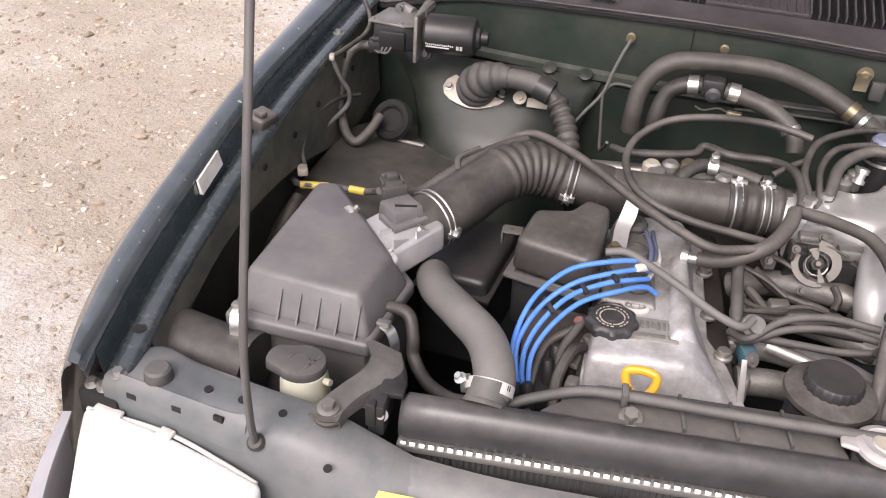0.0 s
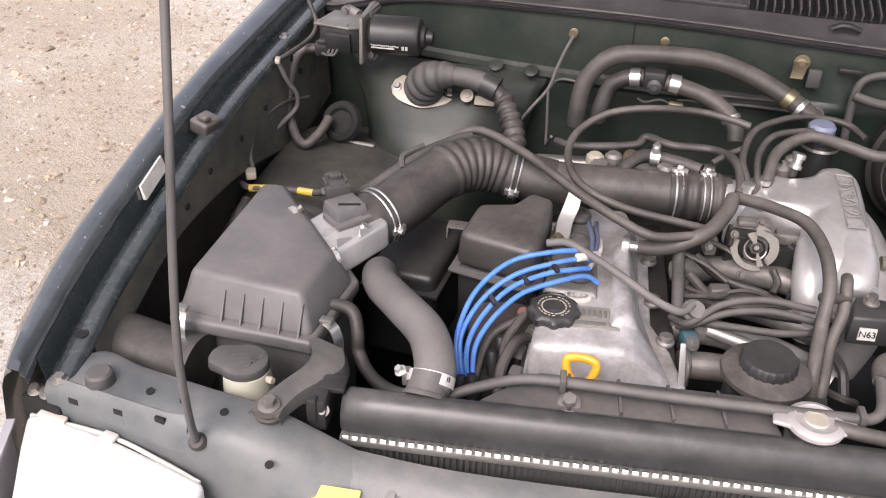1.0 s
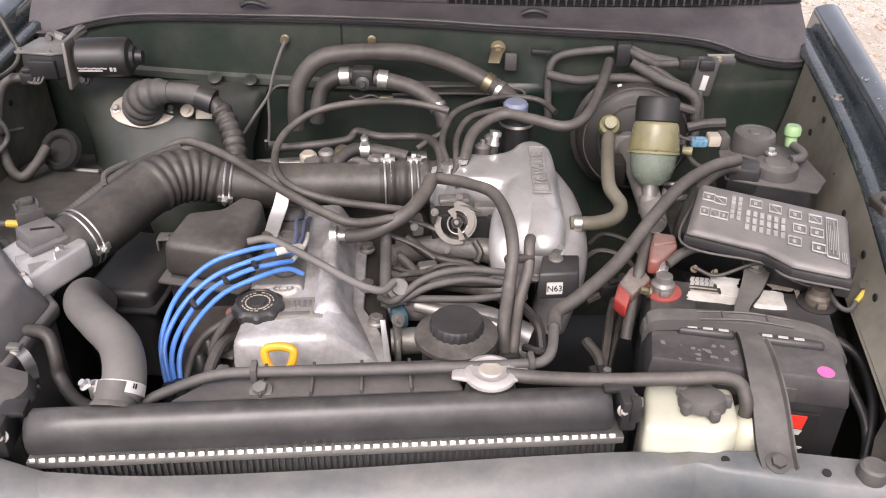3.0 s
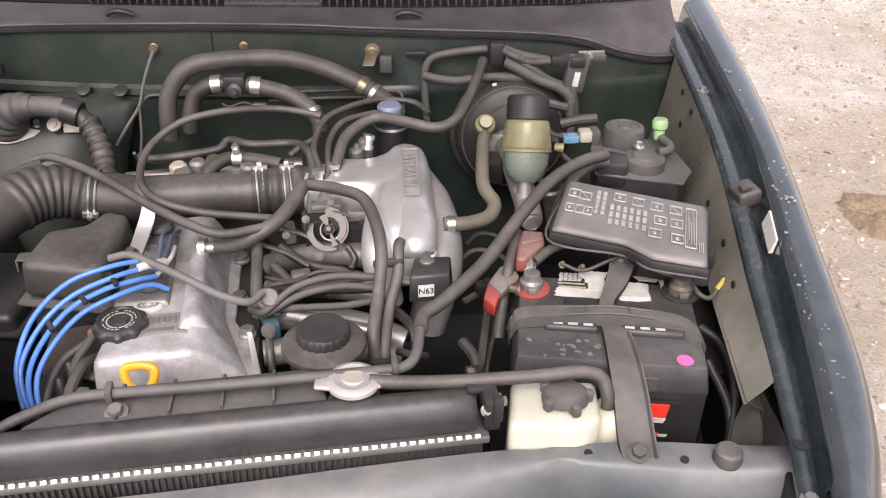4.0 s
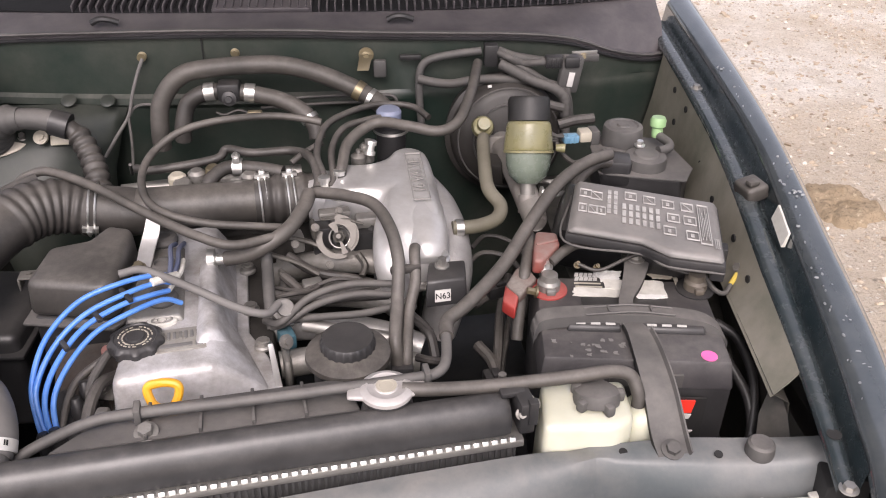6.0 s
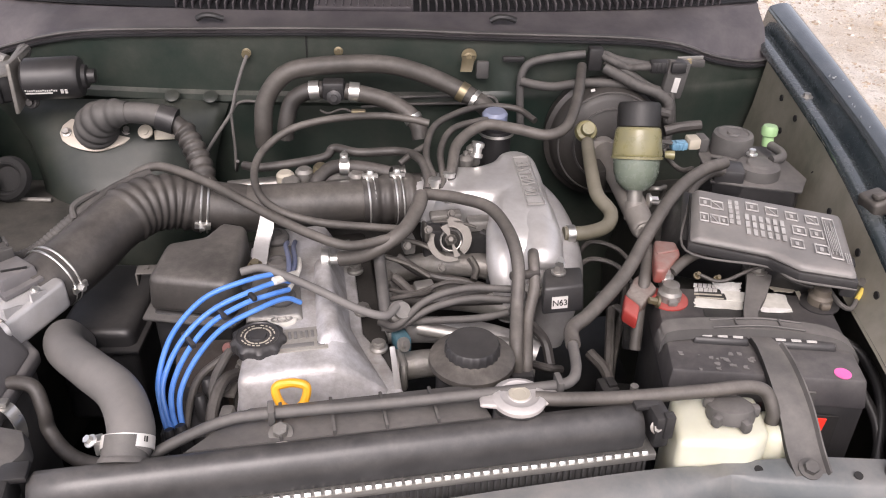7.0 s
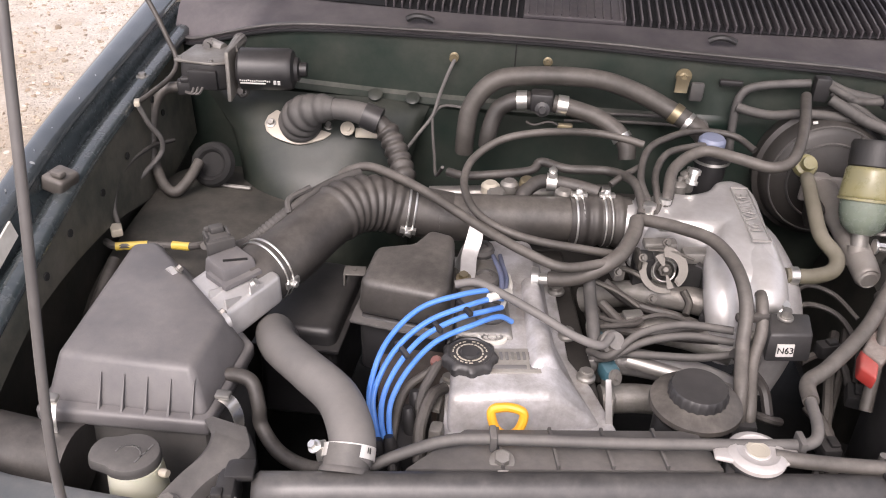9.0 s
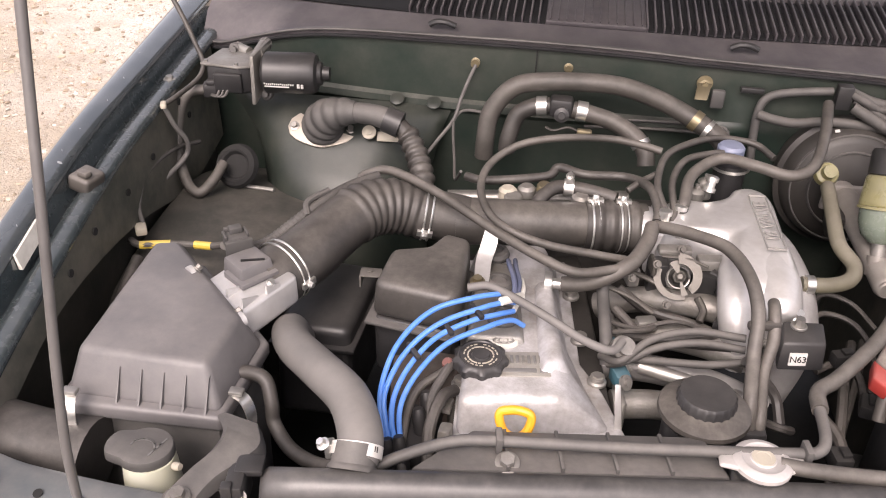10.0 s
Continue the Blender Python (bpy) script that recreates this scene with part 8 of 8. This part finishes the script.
tube(mcyl, [(0.43, 1.46, 0.94), (0.44, 1.36, 0.935), (0.452, 1.26, 0.915), (0.456, 1.222, 0.905), (0.457, 1.214, 0.904)], (0.024, 0.023, 0.022, 0.020, 0.012), 20)
lathe(mcyl, [(0.019, -0.045), (0.019, -0.014), (0, -0.014)], BM, 20)
box(mcyl, (0.43, 1.44, 0.94), (0.07, 0.012, 0.05), 0, 0.006)
mcyl = single("brake_master_cylinder", mcyl, surface("dusty_cast", (0.36, 0.34, 0.315), 0.5, 0.3, 0.35, 300, 0.2, (0.26, 0.24, 0.22), 16), "cast aluminium brake master cylinder", "master cylinder")
for x, y, z in ((0.475, 1.26, 0.935), (0.475, 1.30, 0.94)):
    part("brake_line", tube(B(), [(x, y, z), (x + 0.02, y - 0.01, z + 0.004), (x + 0.04, y + 0.02, z - 0.01), (x + 0.045, y + 0.06, z - 0.06)], 0.0042, 8), DULL_STEEL, mcyl, "steel brake line")
part("brake_line_nut", hexbolt(B(), (0.47, 1.265, 0.935), (1, 0, 0), 0.008, 0.014), STEEL, mcyl)
lv = B()
hull(lv, [(0.395, 1.37, 0.90), (0.42, 1.36, 0.90), (0.43, 1.40, 0.90), (0.40, 1.41, 0.90)], [(0.39, 1.36, 0.945), (0.415, 1.35, 0.945), (0.425, 1.40, 0.945), (0.395, 1.41, 0.945)], 0.004)
single("booster_bracket", lv, IRON, "dark bracket beside the master cylinder", "bracket")

act = thing("cruise_actuator", (0.63, 1.27, 0.93), "dusty black actuator with two round caps", "actuator")
ab = B()
prism(ab, [(0.560, 1.232), (0.612, 1.215), (0.690, 1.195), (0.715, 1.235), (0.700, 1.345), (0.60, 1.375), (0.570, 1.33)], 0.93, 0.988, 0.02, 0.006, 3)
part("housing", ab, BLACK_PLASTIC, act)
part("top_plate", prism(B(), [(0.556, 1.228), (0.612, 1.210), (0.694, 1.190), (0.720, 1.235), (0.705, 1.350), (0.60, 1.38), (0.566, 1.33)], 0.987, 0.992, 0, 0.002), DUSTY_PLASTIC, act)
part("round_cap", lathe(B(), [(0.035, 0.99), (0.035, 1.022), (0.033, 1.028), (0.026, 1.030), (0.024, 1.028), (0.012, 1.028), (0.010, 1.031), (0, 1.031)], pose(0.622, 1.332, 0), 36), DUSTY_PLASTIC, act, "round dusty cap")
part("round_cap", lathe(B(), [(0.035, 0.98), (0.0355, 1.004), (0.034, 1.010), (0.022, 1.012), (0.019, 1.015), (0, 1.016)], pose(0.641, 1.250, 0), 36), DUSTY_PLASTIC, act, "round dusty cap")
part("side_block", box(B(), (0.588, 1.243, 0.990), (0.050, 0.045, 0.045), -12, 0.006), BLACK_PLASTIC, act)
part("nipple", tube(B(), [(0.665, 1.262, 1.012), (0.685, 1.270, 1.012), (0.692, 1.29, 1.012), (0.685, 1.318, 1.012)], 0.008, 12), DUSTY_PLASTIC, act)
part("stud", hexbolt(B(), (0.636, 1.275, 1.016), (0, 0, 1), 0.006, 0.008), STEEL, act)
gc = B()
lathe(gc, [(0.009, 0), (0.010, 0.010), (0.009, 0.017), (0.0135, 0.020), (0.014, 0.031), (0.011, 0.036), (0, 0.036)], axis_pose((0.682, 1.326, 1.008), (0.0, 0.1, 1)), 18)
single("green_cap", gc, LIME, "small lime green plastic cap on a hose end", "cap")
con = thing("blue_connector", (0.53, 1.30, 1.0), "pale blue wiring connector with brown plug", "connector")
part("blue_shell", box(B(), (0.530, 1.332, 1.006), (0.028, 0.018, 0.014), 5, 0.003), SKY_BLUE, con)
part("latch", box(B(), (0.530, 1.328, 1.0145), (0.016, 0.008, 0.004), 5, 0.001), SKY_BLUE, con)
for k in range(3):
    part("shell_rib", box(B(), (0.522 + 0.007 * k, 1.3225, 1.006), (0.0022, 0.002, 0.011), 5, 0), SKY_BLUE, con)
part("grey_body", box(B(), (0.574, 1.346, 1.004), (0.016, 0.030, 0.026), 5, 0.003), DUSTY_PLASTIC, con, "grey plug body")
part("brown_plug", box(B(), (0.556, 1.340, 1.008), (0.022, 0.026, 0.020), 5, 0.004), CREAM, con, "beige plug")
for k in range(3):
    part("lead", tube(B(), [(0.518, 1.33 + 0.006 * k, 1.01), (0.50, 1.335, 1.012 - 0.006 * k), (0.485, 1.35 + 0.01 * k, 1.02 - 0.012 * k), (0.49, 1.37, 1.0 - 0.02 * k)], 0.0035, 8), WIRE, con)
hose_thing("cruise_hose", "grey hose stub from the actuator", "hose", [(0.575, 1.232, 1.008), (0.550, 1.222, 1.010), (0.52, 1.20, 1.00), (0.50, 1.17, 0.985)], 0.009)
hose_thing("actuator_wiring", "dark wire running under the actuator", "wiring loom", [(0.58, 1.30, 1.0), (0.60, 1.285, 1.003), (0.62, 1.27, 1.003)], 0.004, WIRE)

vsv = thing("solenoid_valve", (0.56, 1.5, 1.0), "grey solenoid bracket with white tag on the firewall", "solenoid")
q = B()
box(q, (0.575, 1.520, 1.083), (0.085, 0.012, 0.014), 0, 0.003)
box(q, (0.560, 1.500, 1.060), (0.040, 0.020, 0.070), 0, 0.005, 0, 8)
part("bracket", q, DUSTY_PLASTIC, vsv)
part("valve_body", box(B(), (0.560, 1.496, 1.086), (0.028, 0.026, 0.020), 0, 0.003), BLACK_PLASTIC, vsv, "black valve body")
part("bracket_arm", box(B(), (0.590, 1.522, 1.092), (0.050, 0.004, 0.008), 6, 0.001), DULL_STEEL, vsv, "bent grey bracket arm")
part("screw", hexbolt(B(), (0.588, 1.518, 1.086), (0, -1, 0.2), 0.0045, 0.004), ZINC, vsv)
for k in range(4):
    part("plug_rib", box(B(), (0.515 + 0.008 * k, 1.4935, 1.084), (0.003, 0.003, 0.018), 0, 0.0006), BLACK_PLASTIC, vsv)
part("tag", box(B(), (0.560, 1.4885, 1.052), (0.011, 0.0025, 0.028), 0, 0.0005, 0, 8), WHITE, vsv, "white tag")
part("plug", box(B(), (0.528, 1.505, 1.082), (0.034, 0.022, 0.022), 0, 0.004), BLACK_PLASTIC, vsv, "black connector")
part("loom", tube(B(), [(0.555, 1.495, 1.035), (0.556, 1.485, 1.0), (0.555, 1.47, 0.97), (0.55, 1.45, 0.94)], 0.008, 10), WIRE, vsv)
hose_thing("firewall_wiring", "taped wiring loom crossing the firewall", "wiring loom", [(0.515, 1.510, 1.08), (0.49, 1.515, 1.083), (0.455, 1.52, 1.088), (0.425, 1.525, 1.098)], 0.0085, WIRE)
hose_thing("firewall_wiring", "taped wiring loom dropping behind the booster", "wiring loom", [(0.43, 1.52, 1.088), (0.47, 1.51, 1.07), (0.51, 1.505, 1.045), (0.55, 1.495, 1.030)], 0.008, WIRE)
for pts, r, n in (([(0.425, 1.518, 1.097), (0.445, 1.505, 1.090), (0.470, 1.510, 1.078), (0.492, 1.500, 1.082), (0.512, 1.503, 1.082)], 0.0065, 9), ([(0.428, 1.510, 1.078), (0.455, 1.498, 1.066), (0.49, 1.490, 1.050), (0.525, 1.480, 1.040), (0.548, 1.478, 1.020), (0.552, 1.472, 0.985)], 0.0095, 16)):
    bundle = thing("taped_loom", pts[2], "uneven cloth-taped wiring loom over the brake booster", "wiring loom", "firewall looms")
    part("loom_tape", tube(B(), pts, r, 10, 8, (0.0, 1.0, n, 0.0006)), WIRE, bundle, "", 1.4)
hose_thing("firewall_wiring", "dusty taped loom along the firewall above the booster", "wiring loom", [(0.276, 1.520, 1.047), (0.305, 1.516, 1.041), (0.338, 1.512, 1.039), (0.370, 1.510, 1.045), (0.402, 1.510, 1.048), (0.445, 1.508, 1.047), (0.488, 1.506, 1.044), (0.530, 1.502, 1.037), (0.556, 1.498, 1.020), (0.566, 1.495, 0.975)], 0.0085, WIRE)
for pts, r in (([(0.470, 1.44, 1.035), (0.500, 1.43, 1.030), (0.535, 1.425, 1.022)], 0.009), ([(0.520, 1.39, 1.005), (0.550, 1.392, 1.012), (0.585, 1.395, 1.014)], 0.010), ([(0.505, 1.345, 1.005), (0.512, 1.325, 0.985), (0.530, 1.30, 0.975), (0.545, 1.285, 0.985)], 0.0045)):
    hose_thing("vacuum_pipe", "short dusty rubber pipe behind the fluid reservoir", "hose", pts, r, DARK_RUBBER, 10)
hose_thing("firewall_pipe", "grey pipe bent along the firewall", "pipe", [(0.283, 1.52, 0.95), (0.279, 1.525, 1.0), (0.278, 1.528, 1.045), (0.285, 1.53, 1.07), (0.305, 1.532, 1.082), (0.35, 1.533, 1.090), (0.395, 1.533, 1.095)], 0.0075, DUSTY_PLASTIC)
q = B()
box(q, (0.412, 1.525, 1.090), (0.026, 0.022, 0.042), 0, 0.003)
single("hose_bracket", q, BLACK_PLASTIC, "black plastic hose bracket on the firewall", "bracket")
q = B()
box(q, (0.262, 1.535, 1.084), (0.04, 0.01, 0.010), 0, 0.002)
single("pipe_clip", q, BLACK_PLASTIC, "black clip holding a pipe to the firewall", "clip")
q = thing("heater_pipe_bracket", (0.17, 1.53, 1.04), "yellow zinc bracket holding the heater hose", "bracket")
z = B()
hull(z, [(0.168, 1.540, 1.088), (0.192, 1.540, 1.088), (0.184, 1.510, 1.068), (0.162, 1.510, 1.068)], [(0.168, 1.536, 1.090), (0.192, 1.536, 1.090), (0.184, 1.506, 1.070), (0.162, 1.506, 1.070)], 0.001)
lathe(z, [(0.014, 0), (0.014, 0.003), (0, 0.003)], axis_pose((0.180, 1.541, 1.088), (0, -1, 0.1)), 22)
part("plate", z, ZINC, q)
part("bolt", hexbolt(B(), (0.180, 1.537, 1.086), (0, -1, 0.1), 0.006, 0.006), ZINC, q)
part("foot", box(B(), (0.205, 1.53, 1.065), (0.024, 0.012, 0.034), 0, 0.004), DUSTY_PLASTIC, q, "grey bracket foot")
for dz, m in ((1.013, DUSTY_PLASTIC), (0.998, WIRE)):
    hose_thing("brake_pipe", "thin steel brake pipe along the firewall", "pipe", [(-0.02, 1.525, dz - 0.006), (0.1, 1.528, dz), (0.2, 1.528, dz), (0.232, 1.525, dz - 0.005), (0.238, 1.52, dz - 0.04)], 0.0032, m)
gw = thing("earth_strap_wire", (-0.23, 1.53, 1.05), "thin pale wire branching from a firewall bolt", "wire")
part("upper_lead", tube(B(), [(-0.226, 1.537, 1.088), (-0.236, 1.525, 1.065), (-0.248, 1.51, 1.030), (-0.259, 1.50, 0.992), (-0.285, 1.49, 0.955), (-0.31, 1.485, 0.918)], 0.0032, 8), HOSE, gw)
part("lower_lead", tube(B(), [(-0.259, 1.50, 0.992), (-0.255, 1.48, 0.965), (-0.247, 1.44, 0.945), (-0.237, 1.38, 0.935), (-0.220, 1.315, 0.985)], 0.0028, 8), WIRE, gw)
part("side_lead", tube(B(), [(-0.259, 1.50, 0.99), (-0.250, 1.51, 1.003), (-0.235, 1.52, 1.006), (-0.205, 1.525, 1.002)], 0.0028, 8), HOSE, gw)
part("ring_end", lathe(B(), [(0.008, 0), (0.008, 0.002), (0, 0.002)], axis_pose((-0.228, 1.540, 1.089), (0, -1, 0)), 18), ZINC, gw)

wm = thing("wiper_motor", (-0.58, 1.48, 1.05), "black wiper motor with silver mounting plate", "wiper motor")
part("motor_can", lathe(B(), [(0.030, -0.002), (0.0365, 0.004), (0.0365, 0.086), (0.033, 0.094), (0.022, 0.098), (0.020, 0.104), (0.013, 0.106), (0.012, 0.118), (0, 0.118)], axis_pose((-0.598, 1.462, 1.070), (1, 0.08, 0.03)), 36), BLACK_PLASTIC, wm, "black cylindrical motor can")
can = [o for o in wm.children if o.name.startswith("motor_can")][0]
for k in range(15):
    part("bar", box(B(), (-0.588 + 0.0036 * k, 1.4268 + 0.0003 * k, 1.0625 if k % 4 else 1.0635), (0.0022, 0.0022, 0.0026), 4.6, 0, 11), WHITE, can)
part("bar", box(B(), (-0.566, 1.4275, 1.0585), (0.044, 0.0022, 0.0016), 4.6, 0, 11), WHITE, can)
for k in range(2):
    part("bar", box(B(), (-0.528 + 0.007 * k, 1.4312, 1.0610), (0.0045, 0.0022, 0.0070), 4.6, 0, 11), WHITE, can)
gb = B()
prism(gb, [(-0.70, 1.435), (-0.635, 1.430), (-0.612, 1.445), (-0.612, 1.50), (-0.69, 1.505)], 1.035, 1.086, 0.05, 0.007, 3)
part("gear_case", gb, BLACK_PLASTIC, wm, "black gear case")
mp = B()
hull(mp, [(-0.614, 1.425, 1.02), (-0.606, 1.425, 1.02), (-0.606, 1.51, 1.03), (-0.614, 1.51, 1.03)], [(-0.616, 1.435, 1.108), (-0.608, 1.435, 1.108), (-0.602, 1.52, 1.112), (-0.618, 1.52, 1.112)], 0.003)
part("mount_plate", mp, DULL_CAST, wm, "silver mounting plate")
for x, y, z in ((-0.613, 1.520, 1.100), (-0.668, 1.515, 1.088), (-0.60, 1.475, 1.024)):
    b2 = B()
    lathe(b2, [(0.012, 0), (0.013, 0.006), (0.010, 0.010), (0, 0.010)], axis_pose((x, y, z), (0, -1, 0.3)), 20)
    hexbolt(b2, (x, y - 0.010, z + 0.003), (0, -1, 0.3), 0.007, 0.008)
    part("rubber_mount_bolt", b2, DUSTY_PLASTIC, wm, "dull bolt in rubber mount")
cap_plate = B()
prism(cap_plate, [(-0.706, 1.432), (-0.634, 1.426), (-0.610, 1.440), (-0.608, 1.512), (-0.650, 1.520), (-0.694, 1.512)], 1.085, 1.090, 0, 0.0015)
part("gear_cover", cap_plate, DULL_CAST, wm, "grey cast gear cover plate")
for x, y in ((-0.698, 1.440), (-0.640, 1.434), (-0.655, 1.512)):
    part("screw", hexbolt(B(), (x, y, 1.089), (0, 0, 1), 0.0035, 0.004), DULL_STEEL, wm)
for p, q in (((-0.640, 1.505, 1.088), (-0.668, 1.518, 1.090)), ((-0.612, 1.470, 1.100), (-0.613, 1.522, 1.102))):
    part("mount_ear", tube(B(), [p, q], (0.010, 0.012), 10), DULL_CAST, wm, "cast mounting ear")
part("brush_cover", box(B(), (-0.655, 1.428, 1.058), (0.050, 0.010, 0.036), 4, 0.003, 6), BLACK_PLASTIC, wm, "black brush cover")
for k in range(3):
    part("lead", tube(B(), [(-0.672 + 0.008 * k, 1.426, 1.045), (-0.676 + 0.006 * k, 1.420, 1.034), (-0.688, 1.424, 1.034)], 0.0025, 6), WIRE, wm)
cn = B()
box(cn, (-0.690, 1.435, 1.040), (0.030, 0.022, 0.026), 15, 0.004)
box(cn, (-0.688, 1.428, 1.056), (0.016, 0.014, 0.010), 15, 0.003)
part("connector", cn, BLACK_PLASTIC, wm, "black connector")
hose_thing("wiper_wiring", "grey sleeved wiring curving down from the wiper motor", "wiring loom", [(-0.70, 1.432, 1.040), (-0.726, 1.42, 1.036), (-0.742, 1.405, 1.005), (-0.742, 1.375, 0.94), (-0.715, 1.338, 0.898), (-0.690, 1.328, 0.886), (-0.672, 1.350, 0.90), (-0.662, 1.385, 0.92)], 0.0095, RUBBER)
hose_thing("washer_tube", "thin black washer tube rising to the hood", "hose", [(-0.775, 1.50, 1.185), (-0.750, 1.485, 1.15), (-0.728, 1.472, 1.11), (-0.712, 1.46, 1.078), (-0.712, 1.43, 1.06), (-0.722, 1.36, 1.055), (-0.732, 1.322, 1.052)], 0.0045, DARK_RUBBER)
hose_thing("washer_tube", "thin grey washer tube along the inner wing", "hose", [(-0.730, 1.322, 1.05), (-0.722, 1.335, 1.01), (-0.712, 1.352, 0.975), (-0.718, 1.355, 0.945), (-0.735, 1.32, 0.925), (-0.742, 1.28, 0.92)], 0.0045, HOSE)
q = B()
box(q, (-0.731, 1.322, 1.053), (0.010, 0.018, 0.010), 20, 0.003)
single("tube_joint", q, CREAM, "pale plastic washer tube joint", "joint")
dome = B()
lathe(dome, [(0.042, 0), (0.038, 0.010), (0.030, 0.014), (0.026, 0.012), (0.022, 0.004), (0, 0.002)], axis_pose((-0.645, 1.405, 0.905), (-0.1, -0.75, 0.5)), 32)
single("loom_grommet", dome, UNDERSIDE, "large black rubber loom grommet on the bulkhead", "grommet")
q = B()
tube(q, [(-0.655, 1.40, 0.868), (-0.575, 1.395, 0.868)], 0.004, 8)
single("bonnet_cable_end", q, DULL_STEEL, "pale metal rod lying on the wheel house", "rod")

gp = thing("heater_grommet_plate", (-0.5, 1.46, 0.95), "pale metal plate with ribbed rubber grommet on the footwell bulge", "grommet")
gm = axis_pose((-0.500, 1.478, 0.962), (0.05, -0.62, 0.78))
pts = []
for k in range(24):
    a = 2 * math.pi * k / 24
    r = 0.040 + 0.022 * abs(math.cos(a)) ** 4
    pts.append((r * math.cos(a) * 1.05, r * math.sin(a)))
pb = B()
hull(pb, [gm @ Vector((x, y, 0)) for x, y in pts], [gm @ Vector((x, y, 0.004)) for x, y in pts], 0.001)
pb = part("plate", pb, surface("pale_plate", (0.42, 0.38, 0.32), 0.5, 0.3, 0.3, 200, 0.1), gp, "pale dusty metal plate")
for s in (-1, 1):
    part("bolt", hexbolt(B(), gm @ Vector((0.053 * s, 0, 0.004)), gm.to_3x3() @ Vector((0, 0, 1)), 0.006, 0.007), DULL_STEEL, pb)
part("ribbed_boot", tube(B(), [(-0.500, 1.478, 0.962), (-0.492, 1.460, 0.985), (-0.475, 1.446, 1.005), (-0.450, 1.438, 1.017), (-0.425, 1.435, 1.020)], (0.037, 0.035, 0.030, 0.023, 0.020), 26, 9, (0.05, 0.9, 5, 0.004)), DUSTY_PLASTIC, gp, "dusty ribbed rubber boot", 1.4)
part("joint_pipe", tube(B(), [(-0.43, 1.435, 1.020), (-0.39, 1.432, 1.019), (-0.36, 1.430, 1.012)], (0.018, 0.019, 0.020), 20), DUSTY_PLASTIC, gp)
part("collar", tube(B(), [(-0.372, 1.431, 1.015), (-0.343, 1.428, 1.006)], 0.0235, 22), BLACK_PLASTIC, gp, "black collar")
part("corrugated_hose", tube(B(), [(-0.347, 1.430, 1.004), (-0.328, 1.422, 0.988), (-0.312, 1.402, 0.970), (-0.300, 1.38, 0.955), (-0.288, 1.35, 0.94), (-0.28, 1.32, 0.91)], 0.0165, 20, 9, (0.1, 1.0, 8, 0.005)), DARK_RUBBER, gp, "corrugated black hose", 1.4)
part("yellow_tab", box(B(), (-0.375, 1.468, 0.962), (0.040, 0.006, 0.018), 5, 0.002, -30), CREAM, gp, "yellowed plastic tab")
part("wheel_tab", lathe(B(), [(0.013, 0), (0.013, 0.005), (0.006, 0.005), (0.006, 0.008), (0, 0.008)], axis_pose((-0.408, 1.462, 0.970), (0, -0.7, 0.6)), 18), CREAM, gp)

yl = thing("taped_wiring", (-0.65, 1.13, 0.88), "black wire wrapped with yellow tape on the wheel house", "wiring")
part("strand", tube(B(), [(-0.73, 1.14, 0.895), (-0.705, 1.123, 0.900), (-0.66, 1.135, 0.90), (-0.60, 1.14, 0.90), (-0.56, 1.12, 0.92), (-0.52, 1.02, 0.985)], 0.006, 10), WIRE, yl)
part("tape", tube(B(), [(-0.706, 1.122, 0.900), (-0.66, 1.135, 0.900)], 0.0066, 10), YELLOW_TAPE, yl, "yellow tape wrap")
part("tape", tube(B(), [(-0.622, 1.140, 0.900), (-0.594, 1.139, 0.901)], 0.0066, 10), YELLOW_TAPE, yl, "yellow tape wrap")
part("plug", box(B(), (-0.715, 1.15, 0.912), (0.018, 0.024, 0.014), 30, 0.003), CREAM, yl)
hose_thing("wing_wiring", "thin dark wiring running down the inner wing", "wiring loom", [(-0.715, 1.16, 0.915), (-0.728, 1.18, 0.935), (-0.735, 1.22, 0.96), (-0.738, 1.28, 0.965), (-0.735, 1.36, 0.955), (-0.72, 1.42, 0.94)], 0.004, WIRE)
hose_thing("wing_wiring", "dark wiring loom in the corner by the air cleaner", "wiring loom", [(-0.70, 1.10, 0.89), (-0.70, 1.03, 0.86), (-0.69, 0.95, 0.83), (-0.68, 0.88, 0.78)], 0.010, DARK_RUBBER)

# front wheels carry the truck
for s in (-1, 1):
    wh = B()
    lathe(wh, [(0.20, -0.09), (0.34, -0.10), (0.365, -0.07), (0.372, 0.0), (0.365, 0.07), (0.34, 0.10), (0.20, 0.09), (0.20, -0.09)], axis_pose((s * 0.66, 1.30, 0.355), (1, 0, 0)), 40)
    wh = part("wheel", wh, DARK_RUBBER, truck, "black front tyre")
    part("rim", lathe(B(), [(0, -0.05), (0.205, -0.06), (0.205, 0.06), (0, 0.05)], axis_pose((s * 0.66, 1.30, 0.355), (1, 0, 0)), 32), DULL_STEEL, wh, "steel rim")
